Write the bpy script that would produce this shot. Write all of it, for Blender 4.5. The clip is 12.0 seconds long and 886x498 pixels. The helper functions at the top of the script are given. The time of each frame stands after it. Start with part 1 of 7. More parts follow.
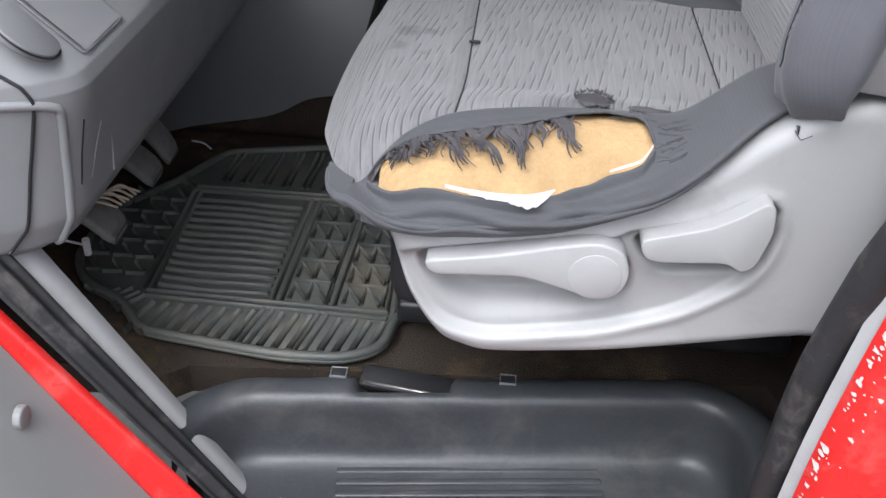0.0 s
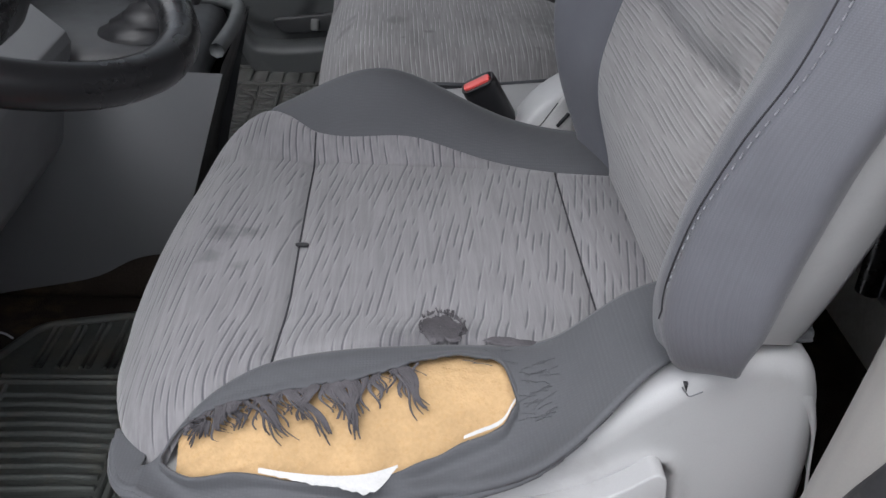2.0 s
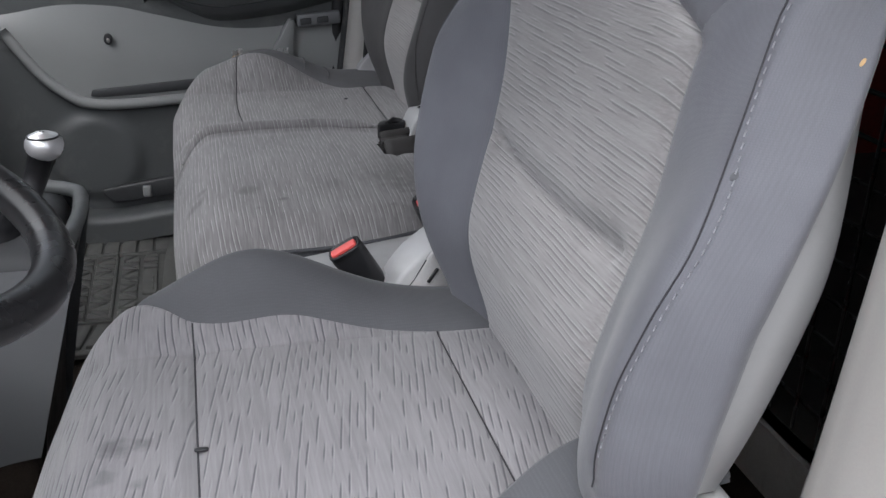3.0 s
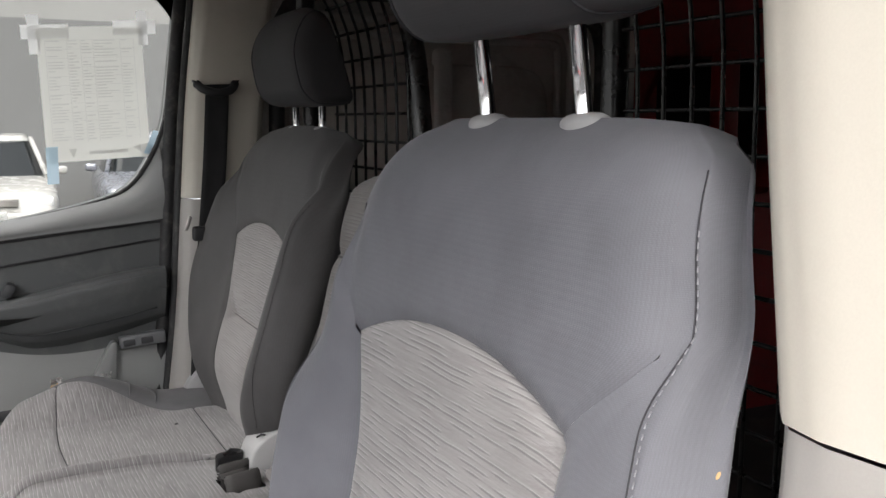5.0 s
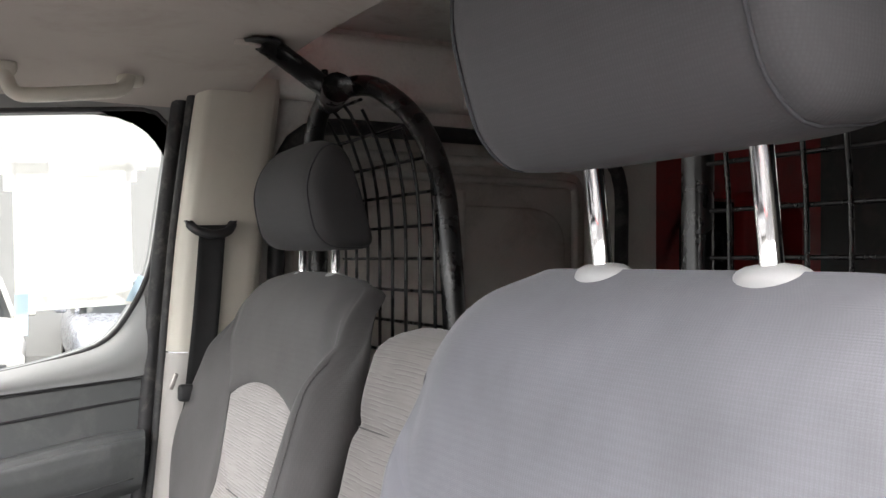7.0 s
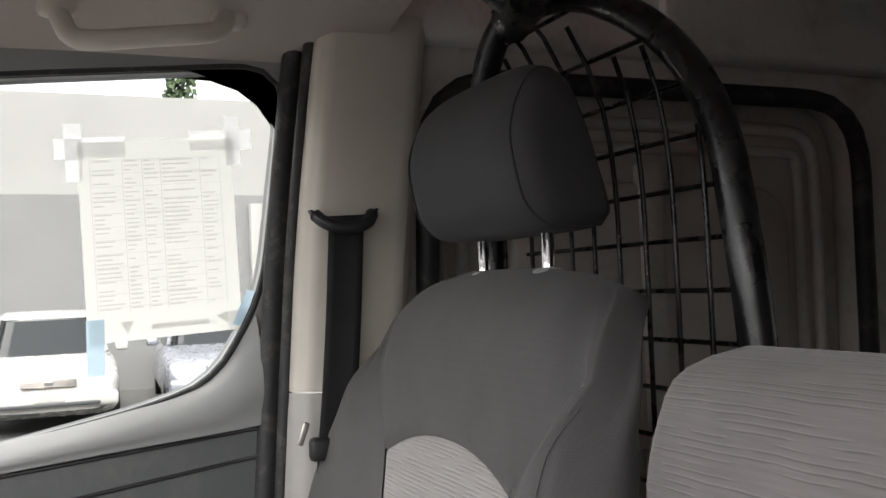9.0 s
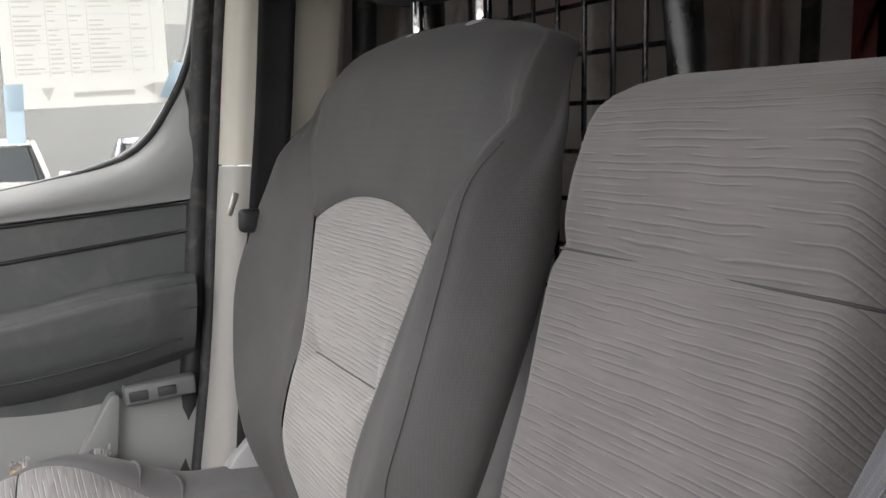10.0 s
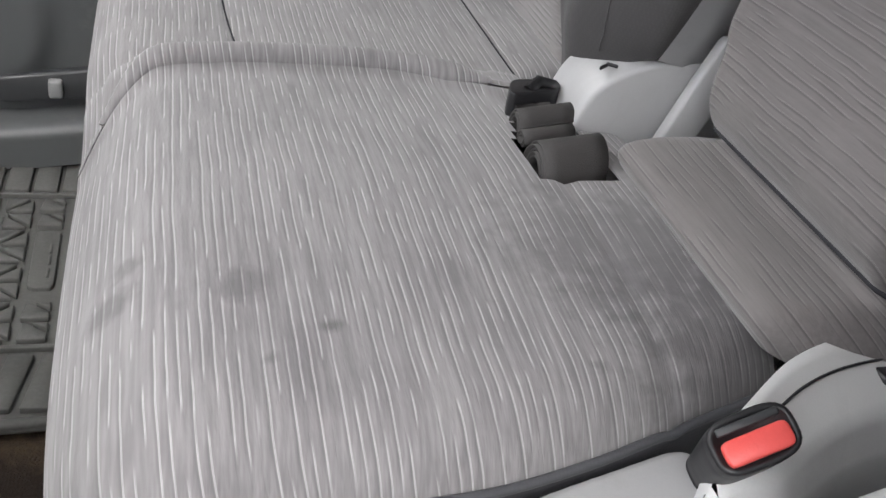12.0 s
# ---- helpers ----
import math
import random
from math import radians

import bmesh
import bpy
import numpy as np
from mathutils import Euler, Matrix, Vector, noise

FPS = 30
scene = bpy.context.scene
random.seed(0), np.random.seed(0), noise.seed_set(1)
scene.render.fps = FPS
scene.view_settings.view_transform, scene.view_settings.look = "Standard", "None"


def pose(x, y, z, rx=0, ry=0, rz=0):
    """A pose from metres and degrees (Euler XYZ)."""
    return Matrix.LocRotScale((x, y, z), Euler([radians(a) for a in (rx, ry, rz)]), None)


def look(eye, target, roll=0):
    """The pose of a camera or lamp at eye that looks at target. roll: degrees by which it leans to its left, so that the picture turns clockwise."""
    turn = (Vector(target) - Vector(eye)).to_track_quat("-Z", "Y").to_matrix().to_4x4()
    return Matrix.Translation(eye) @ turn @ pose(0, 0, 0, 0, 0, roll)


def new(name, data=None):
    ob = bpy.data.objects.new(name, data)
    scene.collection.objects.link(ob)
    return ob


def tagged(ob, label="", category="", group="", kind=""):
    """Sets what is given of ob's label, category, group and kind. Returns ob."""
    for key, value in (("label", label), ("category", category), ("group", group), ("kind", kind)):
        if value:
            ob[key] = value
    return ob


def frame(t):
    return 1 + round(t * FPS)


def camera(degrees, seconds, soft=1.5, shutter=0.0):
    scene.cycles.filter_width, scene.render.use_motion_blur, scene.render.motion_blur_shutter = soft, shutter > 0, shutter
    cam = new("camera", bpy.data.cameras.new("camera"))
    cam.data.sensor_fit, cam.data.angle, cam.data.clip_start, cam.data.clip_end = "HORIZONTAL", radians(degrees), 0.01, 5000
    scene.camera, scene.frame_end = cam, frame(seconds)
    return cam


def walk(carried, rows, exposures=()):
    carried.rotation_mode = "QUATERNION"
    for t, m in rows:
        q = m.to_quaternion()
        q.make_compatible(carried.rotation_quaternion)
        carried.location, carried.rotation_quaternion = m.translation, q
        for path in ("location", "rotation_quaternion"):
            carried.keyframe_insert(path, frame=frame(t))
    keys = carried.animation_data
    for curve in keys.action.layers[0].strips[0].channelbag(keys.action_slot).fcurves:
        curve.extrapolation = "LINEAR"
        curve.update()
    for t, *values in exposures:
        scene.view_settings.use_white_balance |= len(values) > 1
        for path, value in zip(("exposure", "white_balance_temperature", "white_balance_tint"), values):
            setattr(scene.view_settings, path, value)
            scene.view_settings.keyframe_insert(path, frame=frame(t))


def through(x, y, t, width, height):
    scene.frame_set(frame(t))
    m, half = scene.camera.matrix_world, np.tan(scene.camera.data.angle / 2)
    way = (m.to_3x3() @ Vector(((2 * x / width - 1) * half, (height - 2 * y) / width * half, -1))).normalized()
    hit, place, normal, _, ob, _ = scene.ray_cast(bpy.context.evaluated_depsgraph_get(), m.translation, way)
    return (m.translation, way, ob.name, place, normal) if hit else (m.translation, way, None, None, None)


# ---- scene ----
cam = camera(49.62, 12.0, soft=1.5)
ROWS = [
    (0.0, -0.3662, -0.9428, 1.2186, 55.68, -2.59, 5.19),
    (0.5, -0.3511, -0.8668, 1.2279, 54.14, -1.91, 7.46),
    (1.0, -0.3249, -0.798, 1.242, 54.39, -1.83, 4.36),
    (1.5, -0.3164, -0.7532, 1.2508, 57.24, -2.78, 3.62),
    (2.0, -0.3311, -0.728, 1.2651, 59.21, -3.35, -2.07),
    (2.5, -0.367, -0.7063, 1.2834, 62.23, -3.24, -8.92),
    (3.0, -0.3828, -0.7039, 1.3052, 66.94, -1.38, -14.38),
    (3.5, -0.3906, -0.7061, 1.3298, 71.92, -1.57, -18.85),
    (3.7, -0.3947, -0.7115, 1.3403, 73.59, -1.48, -20.45),
    (5.3, -0.4209, -0.6599, 1.409, 84.28, -1.22, -27.56),
    (5.5, -0.4239, -0.6447, 1.4107, 85.69, -2.79, -28.12),
    (6.0, -0.4305, -0.6185, 1.4197, 89.75, -1.43, -30.12),
    (6.5, -0.4105, -0.5627, 1.4256, 93.05, -0.06, -29.95),
    (7.0, -0.4021, -0.4521, 1.4089, 90.91, -0.36, -27.69),
    (7.5, -0.3597, -0.3021, 1.399, 88.8, 1.45, -23.05),
    (7.7, -0.3322, -0.2446, 1.3979, 89.61, 2.92, -21.61),
    (9.3, -0.3411, 0.1049, 1.3648, 92.26, 1.81, -23.05),
    (9.5, -0.3346, 0.1126, 1.3427, 89.74, 1.71, -23.66),
    (10.0, -0.3141, 0.078, 1.2892, 82.94, 0.4, -25.67),
    (10.5, -0.3055, 0.0313, 1.2431, 78.43, -0.52, -25.19),
    (11.0, -0.3266, 0.0315, 1.2066, 72.23, -4.93, -21.51),
    (11.5, -0.3536, 0.0639, 1.1808, 65.31, -7.29, -17.39),
    (12.0, -0.3675, 0.1072, 1.1788, 56.93, -9.0, -13.78),
]
EXPOSURES = [(0.0, -0.22, 6050, 10), (1.5, -0.62, 6120, 10), (2.5, -0.45, 6080, 10), (3.5, -0.05, 6180, 10), (5.5, 0.62, 6700, 10), (6.5, 1.42, 6700, 10), (7.0, 1.65, 6700, 10), (7.5, 1.55, 6700, 10), (9.5, 1.05, 6700, 10), (10.5, 1.13, 6700, 10), (11.0, 1.18, 6550, 10), (12.0, 0.72, 6400, 10)]
SKY, SUN = 0.43, 1.4
walk(cam, [(t, pose(x, y, z, rx, ry, rz)) for t, x, y, z, rx, ry, rz in ROWS], EXPOSURES)

# ---- world and light: a bright overcast day ----
world = bpy.data.worlds.new("sky")
scene.world = world
world.use_nodes = True
wn = world.node_tree.nodes
wl = world.node_tree.links
sky = wn.new("ShaderNodeTexSky")
sky.sky_type = 'NISHITA'
sky.sun_disc = False
sky.sun_elevation, sky.sun_rotation = radians(58), radians(200)
sky.air_density, sky.dust_density, sky.ozone_density = 1.0, 6.0, 0.6
wn["Background"].inputs[1].default_value = SKY
haze = wn.new("ShaderNodeHueSaturation")
haze.inputs["Saturation"].default_value = 0.25
wl.new(sky.outputs[0], haze.inputs["Color"])
wl.new(haze.outputs[0], wn["Background"].inputs[0])

sun_data = bpy.data.lights.new("sun", 'SUN')
sun_data.energy, sun_data.angle, sun_data.color = SUN, radians(50), (1.0, 0.96, 0.9)
sun = new("sun", sun_data)
sun.matrix_world = look((-2.9, 2.3, 4.4), (0, 0, 0.8))


# ---- materials ----
def nodes_of(name):
    m = bpy.data.materials.new(name)
    m.use_nodes = True
    nt = m.node_tree
    return m, nt, nt.nodes["Principled BSDF"]


def mapped(nt, scale):
    tc = nt.nodes.new("ShaderNodeTexCoord")
    mp = nt.nodes.new("ShaderNodeMapping")
    mp.inputs["Scale"].default_value = scale if hasattr(scale, "__len__") else (scale,) * 3
    nt.links.new(tc.outputs["Object"], mp.inputs[0])
    return mp.outputs[0]


def noise_of(nt, scale, detail=3.0, rough=0.55, warp=0.0):
    n = nt.nodes.new("ShaderNodeTexNoise")
    n.inputs["Scale"].default_value = 1.0
    n.inputs["Detail"].default_value = detail
    n.inputs["Roughness"].default_value = rough
    n.inputs["Distortion"].default_value = warp
    nt.links.new(mapped(nt, scale), n.inputs["Vector"])
    return n.outputs["Fac"]


def ramp_of(nt, fac, stops):
    r = nt.nodes.new("ShaderNodeValToRGB")
    el = r.color_ramp.elements
    while len(el) < len(stops):
        el.new(0.5)
    for e, (p, c) in zip(el, stops):
        e.position = p
        e.color = (*c, 1) if hasattr(c, "__len__") else (c, c, c, 1)
    nt.links.new(fac, r.inputs[0])
    return r.outputs[0]


def mix_of(nt, fac, a, b, kind='MIX'):
    x = nt.nodes.new("ShaderNodeMix")
    x.data_type = 'RGBA'
    x.blend_type = kind
    for sock, val in ((x.inputs[0], fac), (x.inputs[6], a), (x.inputs[7], b)):
        if hasattr(val, "links"):
            nt.links.new(val, sock)
        elif hasattr(val, "__len__"):
            sock.default_value = (*val, 1)
        else:
            sock.default_value = val
    return x.outputs[2]


def bump_of(nt, bsdf, height, strength=0.3, distance=0.001, before=None):
    b = nt.nodes.new("ShaderNodeBump")
    b.inputs["Strength"].default_value = strength
    b.inputs["Distance"].default_value = distance
    nt.links.new(height, b.inputs["Height"])
    if before is not None:
        nt.links.new(before, b.inputs["Normal"])
    nt.links.new(b.outputs[0], bsdf.inputs["Normal"])
    return b.outputs[0]


def tone(c, k):
    return tuple(min(1.0, v * k) for v in c)


def surface(name, color, rough=0.6, metal=0.0, var=0.12, big=6.0, fine=300.0, bump=0.2, depth=0.0006,
            dirt=None, dirt_amount=0.0, dirt_scale=9.0, coat=0.0, spec=0.5):
    """A painted, moulded or woven surface: broad stains, fine grain and uneven gloss."""
    m, nt, b = nodes_of(name)
    broad = noise_of(nt, big, 4.0, 0.6)
    grain = noise_of(nt, fine, 2.0)
    col = ramp_of(nt, broad, [(0.3, tone(color, 1 - var)), (0.7, tone(color, 1 + var))])
    col = mix_of(nt, 0.25 * min(1, var * 4), col, ramp_of(nt, grain, [(0.35, tone(color, 0.7)), (0.65, tone(color, 1.3))]))
    if dirt:
        spots = noise_of(nt, dirt_scale, 6.0, 0.7, 0.4)
        fac = ramp_of(nt, spots, [(0.52, 0.0), (0.72, dirt_amount)])
        col = mix_of(nt, fac, col, dirt)
    nt.links.new(col, b.inputs["Base Color"])
    rg = ramp_of(nt, noise_of(nt, big * 4, 3.0), [(0.3, max(0.02, rough - 0.08)), (0.7, min(1, rough + 0.08))])
    nt.links.new(rg, b.inputs["Roughness"])
    b.inputs["Metallic"].default_value = metal
    b.inputs["Coat Weight"].default_value = coat
    b.inputs["Specular IOR Level"].default_value = spec
    if bump:
        bump_of(nt, b, grain, bump, depth)
    return m


PITCHES = 128.0      # woven rows of dashes per metre


def streak_fabric(name, base, dark, light, stain=0.25, slant=0.0, drop=1.0, wave=1.0, fill=0.455, glint=0.85, pitch=1.0, soft=False, runs=20.0, marks=(), weave=0.8, fine=False):
    """Seat cloth with short spindle-shaped dashes woven along y, and fine ribs."""
    m, nt, b = nodes_of(name)
    def calc(op, a, b=None):
        n = nt.nodes.new("ShaderNodeMath")
        n.operation = op
        for sock, val in zip(n.inputs, (a, b)):
            if val is None:
                continue
            if hasattr(val, "links"):
                nt.links.new(val, sock)
            else:
                sock.default_value = val
        return n.outputs[0]
    tc = nt.nodes.new("ShaderNodeTexCoord")
    sep = nt.nodes.new("ShaderNodeSeparateXYZ")
    nt.links.new(tc.outputs["Object"], sep.inputs[0])
    across = calc('ADD', calc('ADD', sep.outputs[0], calc('MULTIPLY', sep.outputs[2], drop)), calc('MULTIPLY', sep.outputs[1], slant))
    sway = noise_of(nt, (16, 13, 16), 2.0)
    phase = calc('ADD', calc('MULTIPLY', across, PITCHES * pitch), calc('MULTIPLY', sway, wave))
    row = calc('FLOOR', phase)
    off = calc('ABSOLUTE', calc('SUBTRACT', calc('FRACT', phase), 0.5))
    comb = nt.nodes.new("ShaderNodeCombineXYZ")
    nt.links.new(calc('MULTIPLY', row, 5.37), comb.inputs[0])
    nt.links.new(calc('MULTIPLY', sep.outputs[1], runs), comb.inputs[1])
    nt.links.new(calc('MULTIPLY', row, 2.11), comb.inputs[2])
    along = nt.nodes.new("ShaderNodeTexNoise")
    along.inputs["Scale"].default_value = 1.0
    along.inputs["Detail"].default_value = 0.5
    nt.links.new(comb.outputs[0], along.inputs["Vector"])
    dash = calc('SUBTRACT', calc('MINIMUM', calc('MULTIPLY', calc('SUBTRACT', along.outputs["Fac"], fill), 1.2), 0.125), off)
    dash = calc('ADD', calc('MULTIPLY', dash, 0.5), 0.5)
    broad = noise_of(nt, 7.0, 5.0, 0.65)
    body = ramp_of(nt, broad, [(0.3, tone(base, 1 - stain * 0.6)), (0.62, tone(base, 1.06))])
    ribs = noise_of(nt, (330, 12, 330 * drop), 1.0)
    body = mix_of(nt, ramp_of(nt, ribs, [(0.35, 0.0), (0.7, 0.14 if fine else 0.28)]), body, light)
    # pale thread beside each dash; its one-sided colour also paints an embossed highlight
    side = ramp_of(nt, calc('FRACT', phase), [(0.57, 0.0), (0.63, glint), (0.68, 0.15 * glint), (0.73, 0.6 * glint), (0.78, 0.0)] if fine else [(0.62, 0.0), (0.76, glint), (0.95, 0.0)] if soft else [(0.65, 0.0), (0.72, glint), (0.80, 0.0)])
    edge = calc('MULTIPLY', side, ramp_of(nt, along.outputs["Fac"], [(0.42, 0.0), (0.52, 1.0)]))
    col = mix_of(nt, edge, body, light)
    col = mix_of(nt, ramp_of(nt, dash, [(0.44, 0.0), (0.55, weave)] if soft else [(0.480, 0.0), (0.535, 0.85)]), col, dark)
    spots = noise_of(nt, 13.0, 5.0, 0.7)
    col = mix_of(nt, ramp_of(nt, spots, [(0.62, 0.0), (0.78, stain)]), col, tone(dark, 0.9))
    for mx_, my_, mr, depth in marks:          # single stains and shaded areas: centre, radius, strength
        far = calc('SQRT', calc('ADD', calc('POWER', calc('SUBTRACT', sep.outputs[0], mx_), 2.0), calc('POWER', calc('SUBTRACT', sep.outputs[1], my_), 2.0)))
        far = calc('ADD', far, calc('MULTIPLY', calc('SUBTRACT', noise_of(nt, 70.0, 3.0), 0.5), mr * 1.6))
        col = mix_of(nt, ramp_of(nt, calc('DIVIDE', far, mr), [(0.35, depth), (1.0, 0.0)]), col, tone(dark, 0.7))
    nt.links.new(col, b.inputs["Base Color"])
    b.inputs["Roughness"].default_value = 0.85
    b.inputs["Sheen Weight"].default_value = 0.25
    b.inputs["Specular IOR Level"].default_value = 0.25
    wv = nt.nodes.new("ShaderNodeTexNoise")
    wv.inputs["Scale"].default_value = 1.0
    wv.inputs["Detail"].default_value = 1.0
    nt.links.new(mapped(nt, (700, 130, 700 * drop)), wv.inputs["Vector"])
    first = bump_of(nt, b, wv.outputs["Fac"], 0.35, 0.0008)
    bump_of(nt, b, ramp_of(nt, dash, [(0.42, 1.0), (0.56, 0.0)]), 0.22 if soft else 0.4, 0.0009, first)
    return m


def twill_fabric(name, color, dots=True, stain=0.2, sheen=0.3):
    """Plain dark seat cloth with a fine dotted weave."""
    m, nt, b = nodes_of(name)
    broad = noise_of(nt, 8.0, 5.0, 0.6)
    col = ramp_of(nt, broad, [(0.3, tone(color, 1 - stain)), (0.7, tone(color, 1 + stain * 0.6))])
    vo = nt.nodes.new("ShaderNodeTexVoronoi")
    vo.inputs["Scale"].default_value = 1.0
    vo.inputs["Randomness"].default_value = 0.25
    nt.links.new(mapped(nt, 820 if dots else 420), vo.inputs["Vector"])
    col = mix_of(nt, ramp_of(nt, vo.outputs["Distance"], [(0.15, 0.0), (0.6, 0.20 if dots else 0.2)]), col, tone(color, 0.55))
    ribs = None
    if dots:                # fine woven ribs of small dots, along the cloth
        tc = nt.nodes.new("ShaderNodeTexCoord")
        rows = []
        for pitch_u, pitch_v in ((0.0, 0.0024), (0.0030, 0.0)):
            mp = nt.nodes.new("ShaderNodeMapping")
            mp.inputs["Scale"].default_value = (0.314 / pitch_u if pitch_u else 0.0, 0.314 / pitch_v if pitch_v else 0.0, 0.0)
            nt.links.new(tc.outputs["UV"], mp.inputs[0])
            wave = nt.nodes.new("ShaderNodeTexWave")
            wave.wave_type, wave.bands_direction = 'BANDS', 'X' if pitch_u else 'Y'
            wave.inputs["Scale"].default_value = 1.0
            nt.links.new(mp.outputs[0], wave.inputs["Vector"])
            rows.append(wave.outputs["Fac"])
        ribs = mix_of(nt, 0.12, rows[0], mix_of(nt, 1.0, rows[0], rows[1], 'MULTIPLY'))
        col = mix_of(nt, ramp_of(nt, ribs, [(0.15, 0.11), (0.65, 0.0)]), col, tone(color, 0.5))
    nt.links.new(col, b.inputs["Base Color"])
    b.inputs["Roughness"].default_value = 0.8
    b.inputs["Sheen Weight"].default_value = sheen
    b.inputs["Sheen Roughness"].default_value = 0.4
    b.inputs["Specular IOR Level"].default_value = 0.3
    first = bump_of(nt, b, vo.outputs["Distance"], 0.3, 0.0006)
    if ribs is not None:
        first = bump_of(nt, b, ribs, 0.10, 0.0005, first)
    bump_of(nt, b, noise_of(nt, 14.0, 3.0), 0.25, 0.004, first)
    return m


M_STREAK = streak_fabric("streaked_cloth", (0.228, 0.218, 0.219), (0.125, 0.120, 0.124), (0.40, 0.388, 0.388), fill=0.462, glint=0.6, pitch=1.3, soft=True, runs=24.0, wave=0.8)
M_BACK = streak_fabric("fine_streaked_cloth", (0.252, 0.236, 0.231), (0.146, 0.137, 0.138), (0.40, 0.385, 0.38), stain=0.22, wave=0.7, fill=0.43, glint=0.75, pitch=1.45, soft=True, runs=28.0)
# browner back cloth, its base darkened further for the middle seat's shade
M_MIDDLE = streak_fabric("shaded_streaked_cloth", (0.172, 0.159, 0.155), (0.098, 0.090, 0.090), (0.35, 0.33, 0.325), stain=0.3, wave=1.0, fill=0.45, glint=0.75, pitch=1.2, soft=True, fine=True, weave=0.7, runs=20.0)
# the last two marks mix rear stain with painted shade near the buckle
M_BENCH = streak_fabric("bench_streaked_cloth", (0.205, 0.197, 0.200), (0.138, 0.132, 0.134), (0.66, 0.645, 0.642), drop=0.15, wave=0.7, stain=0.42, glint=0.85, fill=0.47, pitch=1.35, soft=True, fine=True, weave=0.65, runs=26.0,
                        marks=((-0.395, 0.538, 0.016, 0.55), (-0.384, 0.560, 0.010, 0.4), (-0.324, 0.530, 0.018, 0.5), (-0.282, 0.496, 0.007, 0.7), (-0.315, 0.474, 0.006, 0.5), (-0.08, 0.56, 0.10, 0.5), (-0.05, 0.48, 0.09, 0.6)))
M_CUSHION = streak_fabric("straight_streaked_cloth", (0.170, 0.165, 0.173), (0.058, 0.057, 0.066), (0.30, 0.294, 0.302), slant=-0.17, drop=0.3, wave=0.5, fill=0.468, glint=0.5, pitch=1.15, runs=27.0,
                          marks=((-0.468, -0.020, 0.016, 0.5), (-0.446, -0.018, 0.011, 0.45), (-0.474, -0.055, 0.012, 0.4), (-0.448, -0.070, 0.008, 0.4), (-0.30, -0.185, 0.05, 0.35)))
M_TWILL = twill_fabric("dotted_grey_cloth", (0.138, 0.140, 0.158), sheen=0.2)
# passenger seat cloths: headrest and brownish back, both darkened for the shade there
M_HEADSHADE = twill_fabric("shaded_headrest_cloth", (0.038, 0.037, 0.039), dots=False, stain=0.1, sheen=0.05)
M_SHADE = twill_fabric("brownish_grey_cloth", (0.084, 0.081, 0.082), dots=False, stain=0.16, sheen=0.10)
# plain grey cloth with the window's light put into a lighter base
M_WINDOWLIT = twill_fabric("window_lit_grey_cloth", (0.135, 0.134, 0.140), dots=False, stain=0.25, sheen=0.2)
M_PLAIN = twill_fabric("plain_grey_cloth", (0.088, 0.090, 0.098), dots=False, stain=0.14, sheen=0.14)
M_HEAD = twill_fabric("headrest_cloth", (0.056, 0.055, 0.059), dots=False, stain=0.1, sheen=0.06)
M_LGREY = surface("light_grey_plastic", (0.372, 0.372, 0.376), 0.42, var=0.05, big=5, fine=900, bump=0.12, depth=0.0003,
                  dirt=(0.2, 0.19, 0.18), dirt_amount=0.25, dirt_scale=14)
# lighter copies of M_LGREY, for the light that falls on the inner covers
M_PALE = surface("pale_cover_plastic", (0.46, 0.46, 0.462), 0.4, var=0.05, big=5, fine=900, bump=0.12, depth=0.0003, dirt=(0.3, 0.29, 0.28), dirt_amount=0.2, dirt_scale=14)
M_LITCOVER = surface("lit_cover_plastic", (0.66, 0.66, 0.655), 0.4, var=0.05, big=5, fine=900, bump=0.12, depth=0.0003, dirt=(0.35, 0.34, 0.33), dirt_amount=0.2, dirt_scale=14)
M_DOORLOW = surface("pale_door_plastic", (0.25, 0.255, 0.255), 0.5, var=0.07, big=4, fine=700, bump=0.2, depth=0.0004)
M_MGREY = surface("grey_door_plastic", (0.09, 0.095, 0.097), 0.5, var=0.07, big=4, fine=700, bump=0.2, depth=0.0004,
                  dirt=(0.3, 0.29, 0.27), dirt_amount=0.18, dirt_scale=10)
M_DASH = surface("dash_plastic", (0.22, 0.224, 0.232), 0.45, var=0.06, big=4, fine=700, bump=0.2, depth=0.0004,
                 dirt=(0.3, 0.29, 0.27), dirt_amount=0.15, dirt_scale=12)
M_CONSIDE = surface("console_side_plastic", (0.16, 0.164, 0.172), 0.5, var=0.07, big=4, fine=700, bump=0.2, depth=0.0004)
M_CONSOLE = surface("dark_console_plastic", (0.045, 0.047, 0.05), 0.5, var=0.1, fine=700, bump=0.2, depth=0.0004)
# the van's red paint again, darkened for the shade inside the bay
M_REDIN = surface("shaded_red_paint", (0.30, 0.014, 0.014), 0.55, var=0.2, big=5, fine=120, bump=0.05, depth=0.0004, dirt=(0.05, 0.03, 0.03), dirt_amount=0.5, dirt_scale=7)
M_KNOB = surface("brushed_silver", (0.80, 0.80, 0.81), 0.34, metal=0.7, var=0.05, fine=600, bump=0.05, depth=0.0002)
M_WHEEL = surface("wheel_rubber", (0.012, 0.012, 0.013), 0.30, var=0.2, fine=400, bump=0.1, depth=0.0003, spec=0.35)
M_BLACK = surface("black_plastic", (0.018, 0.018, 0.02), 0.45, var=0.2, fine=500, bump=0.15, depth=0.0004)
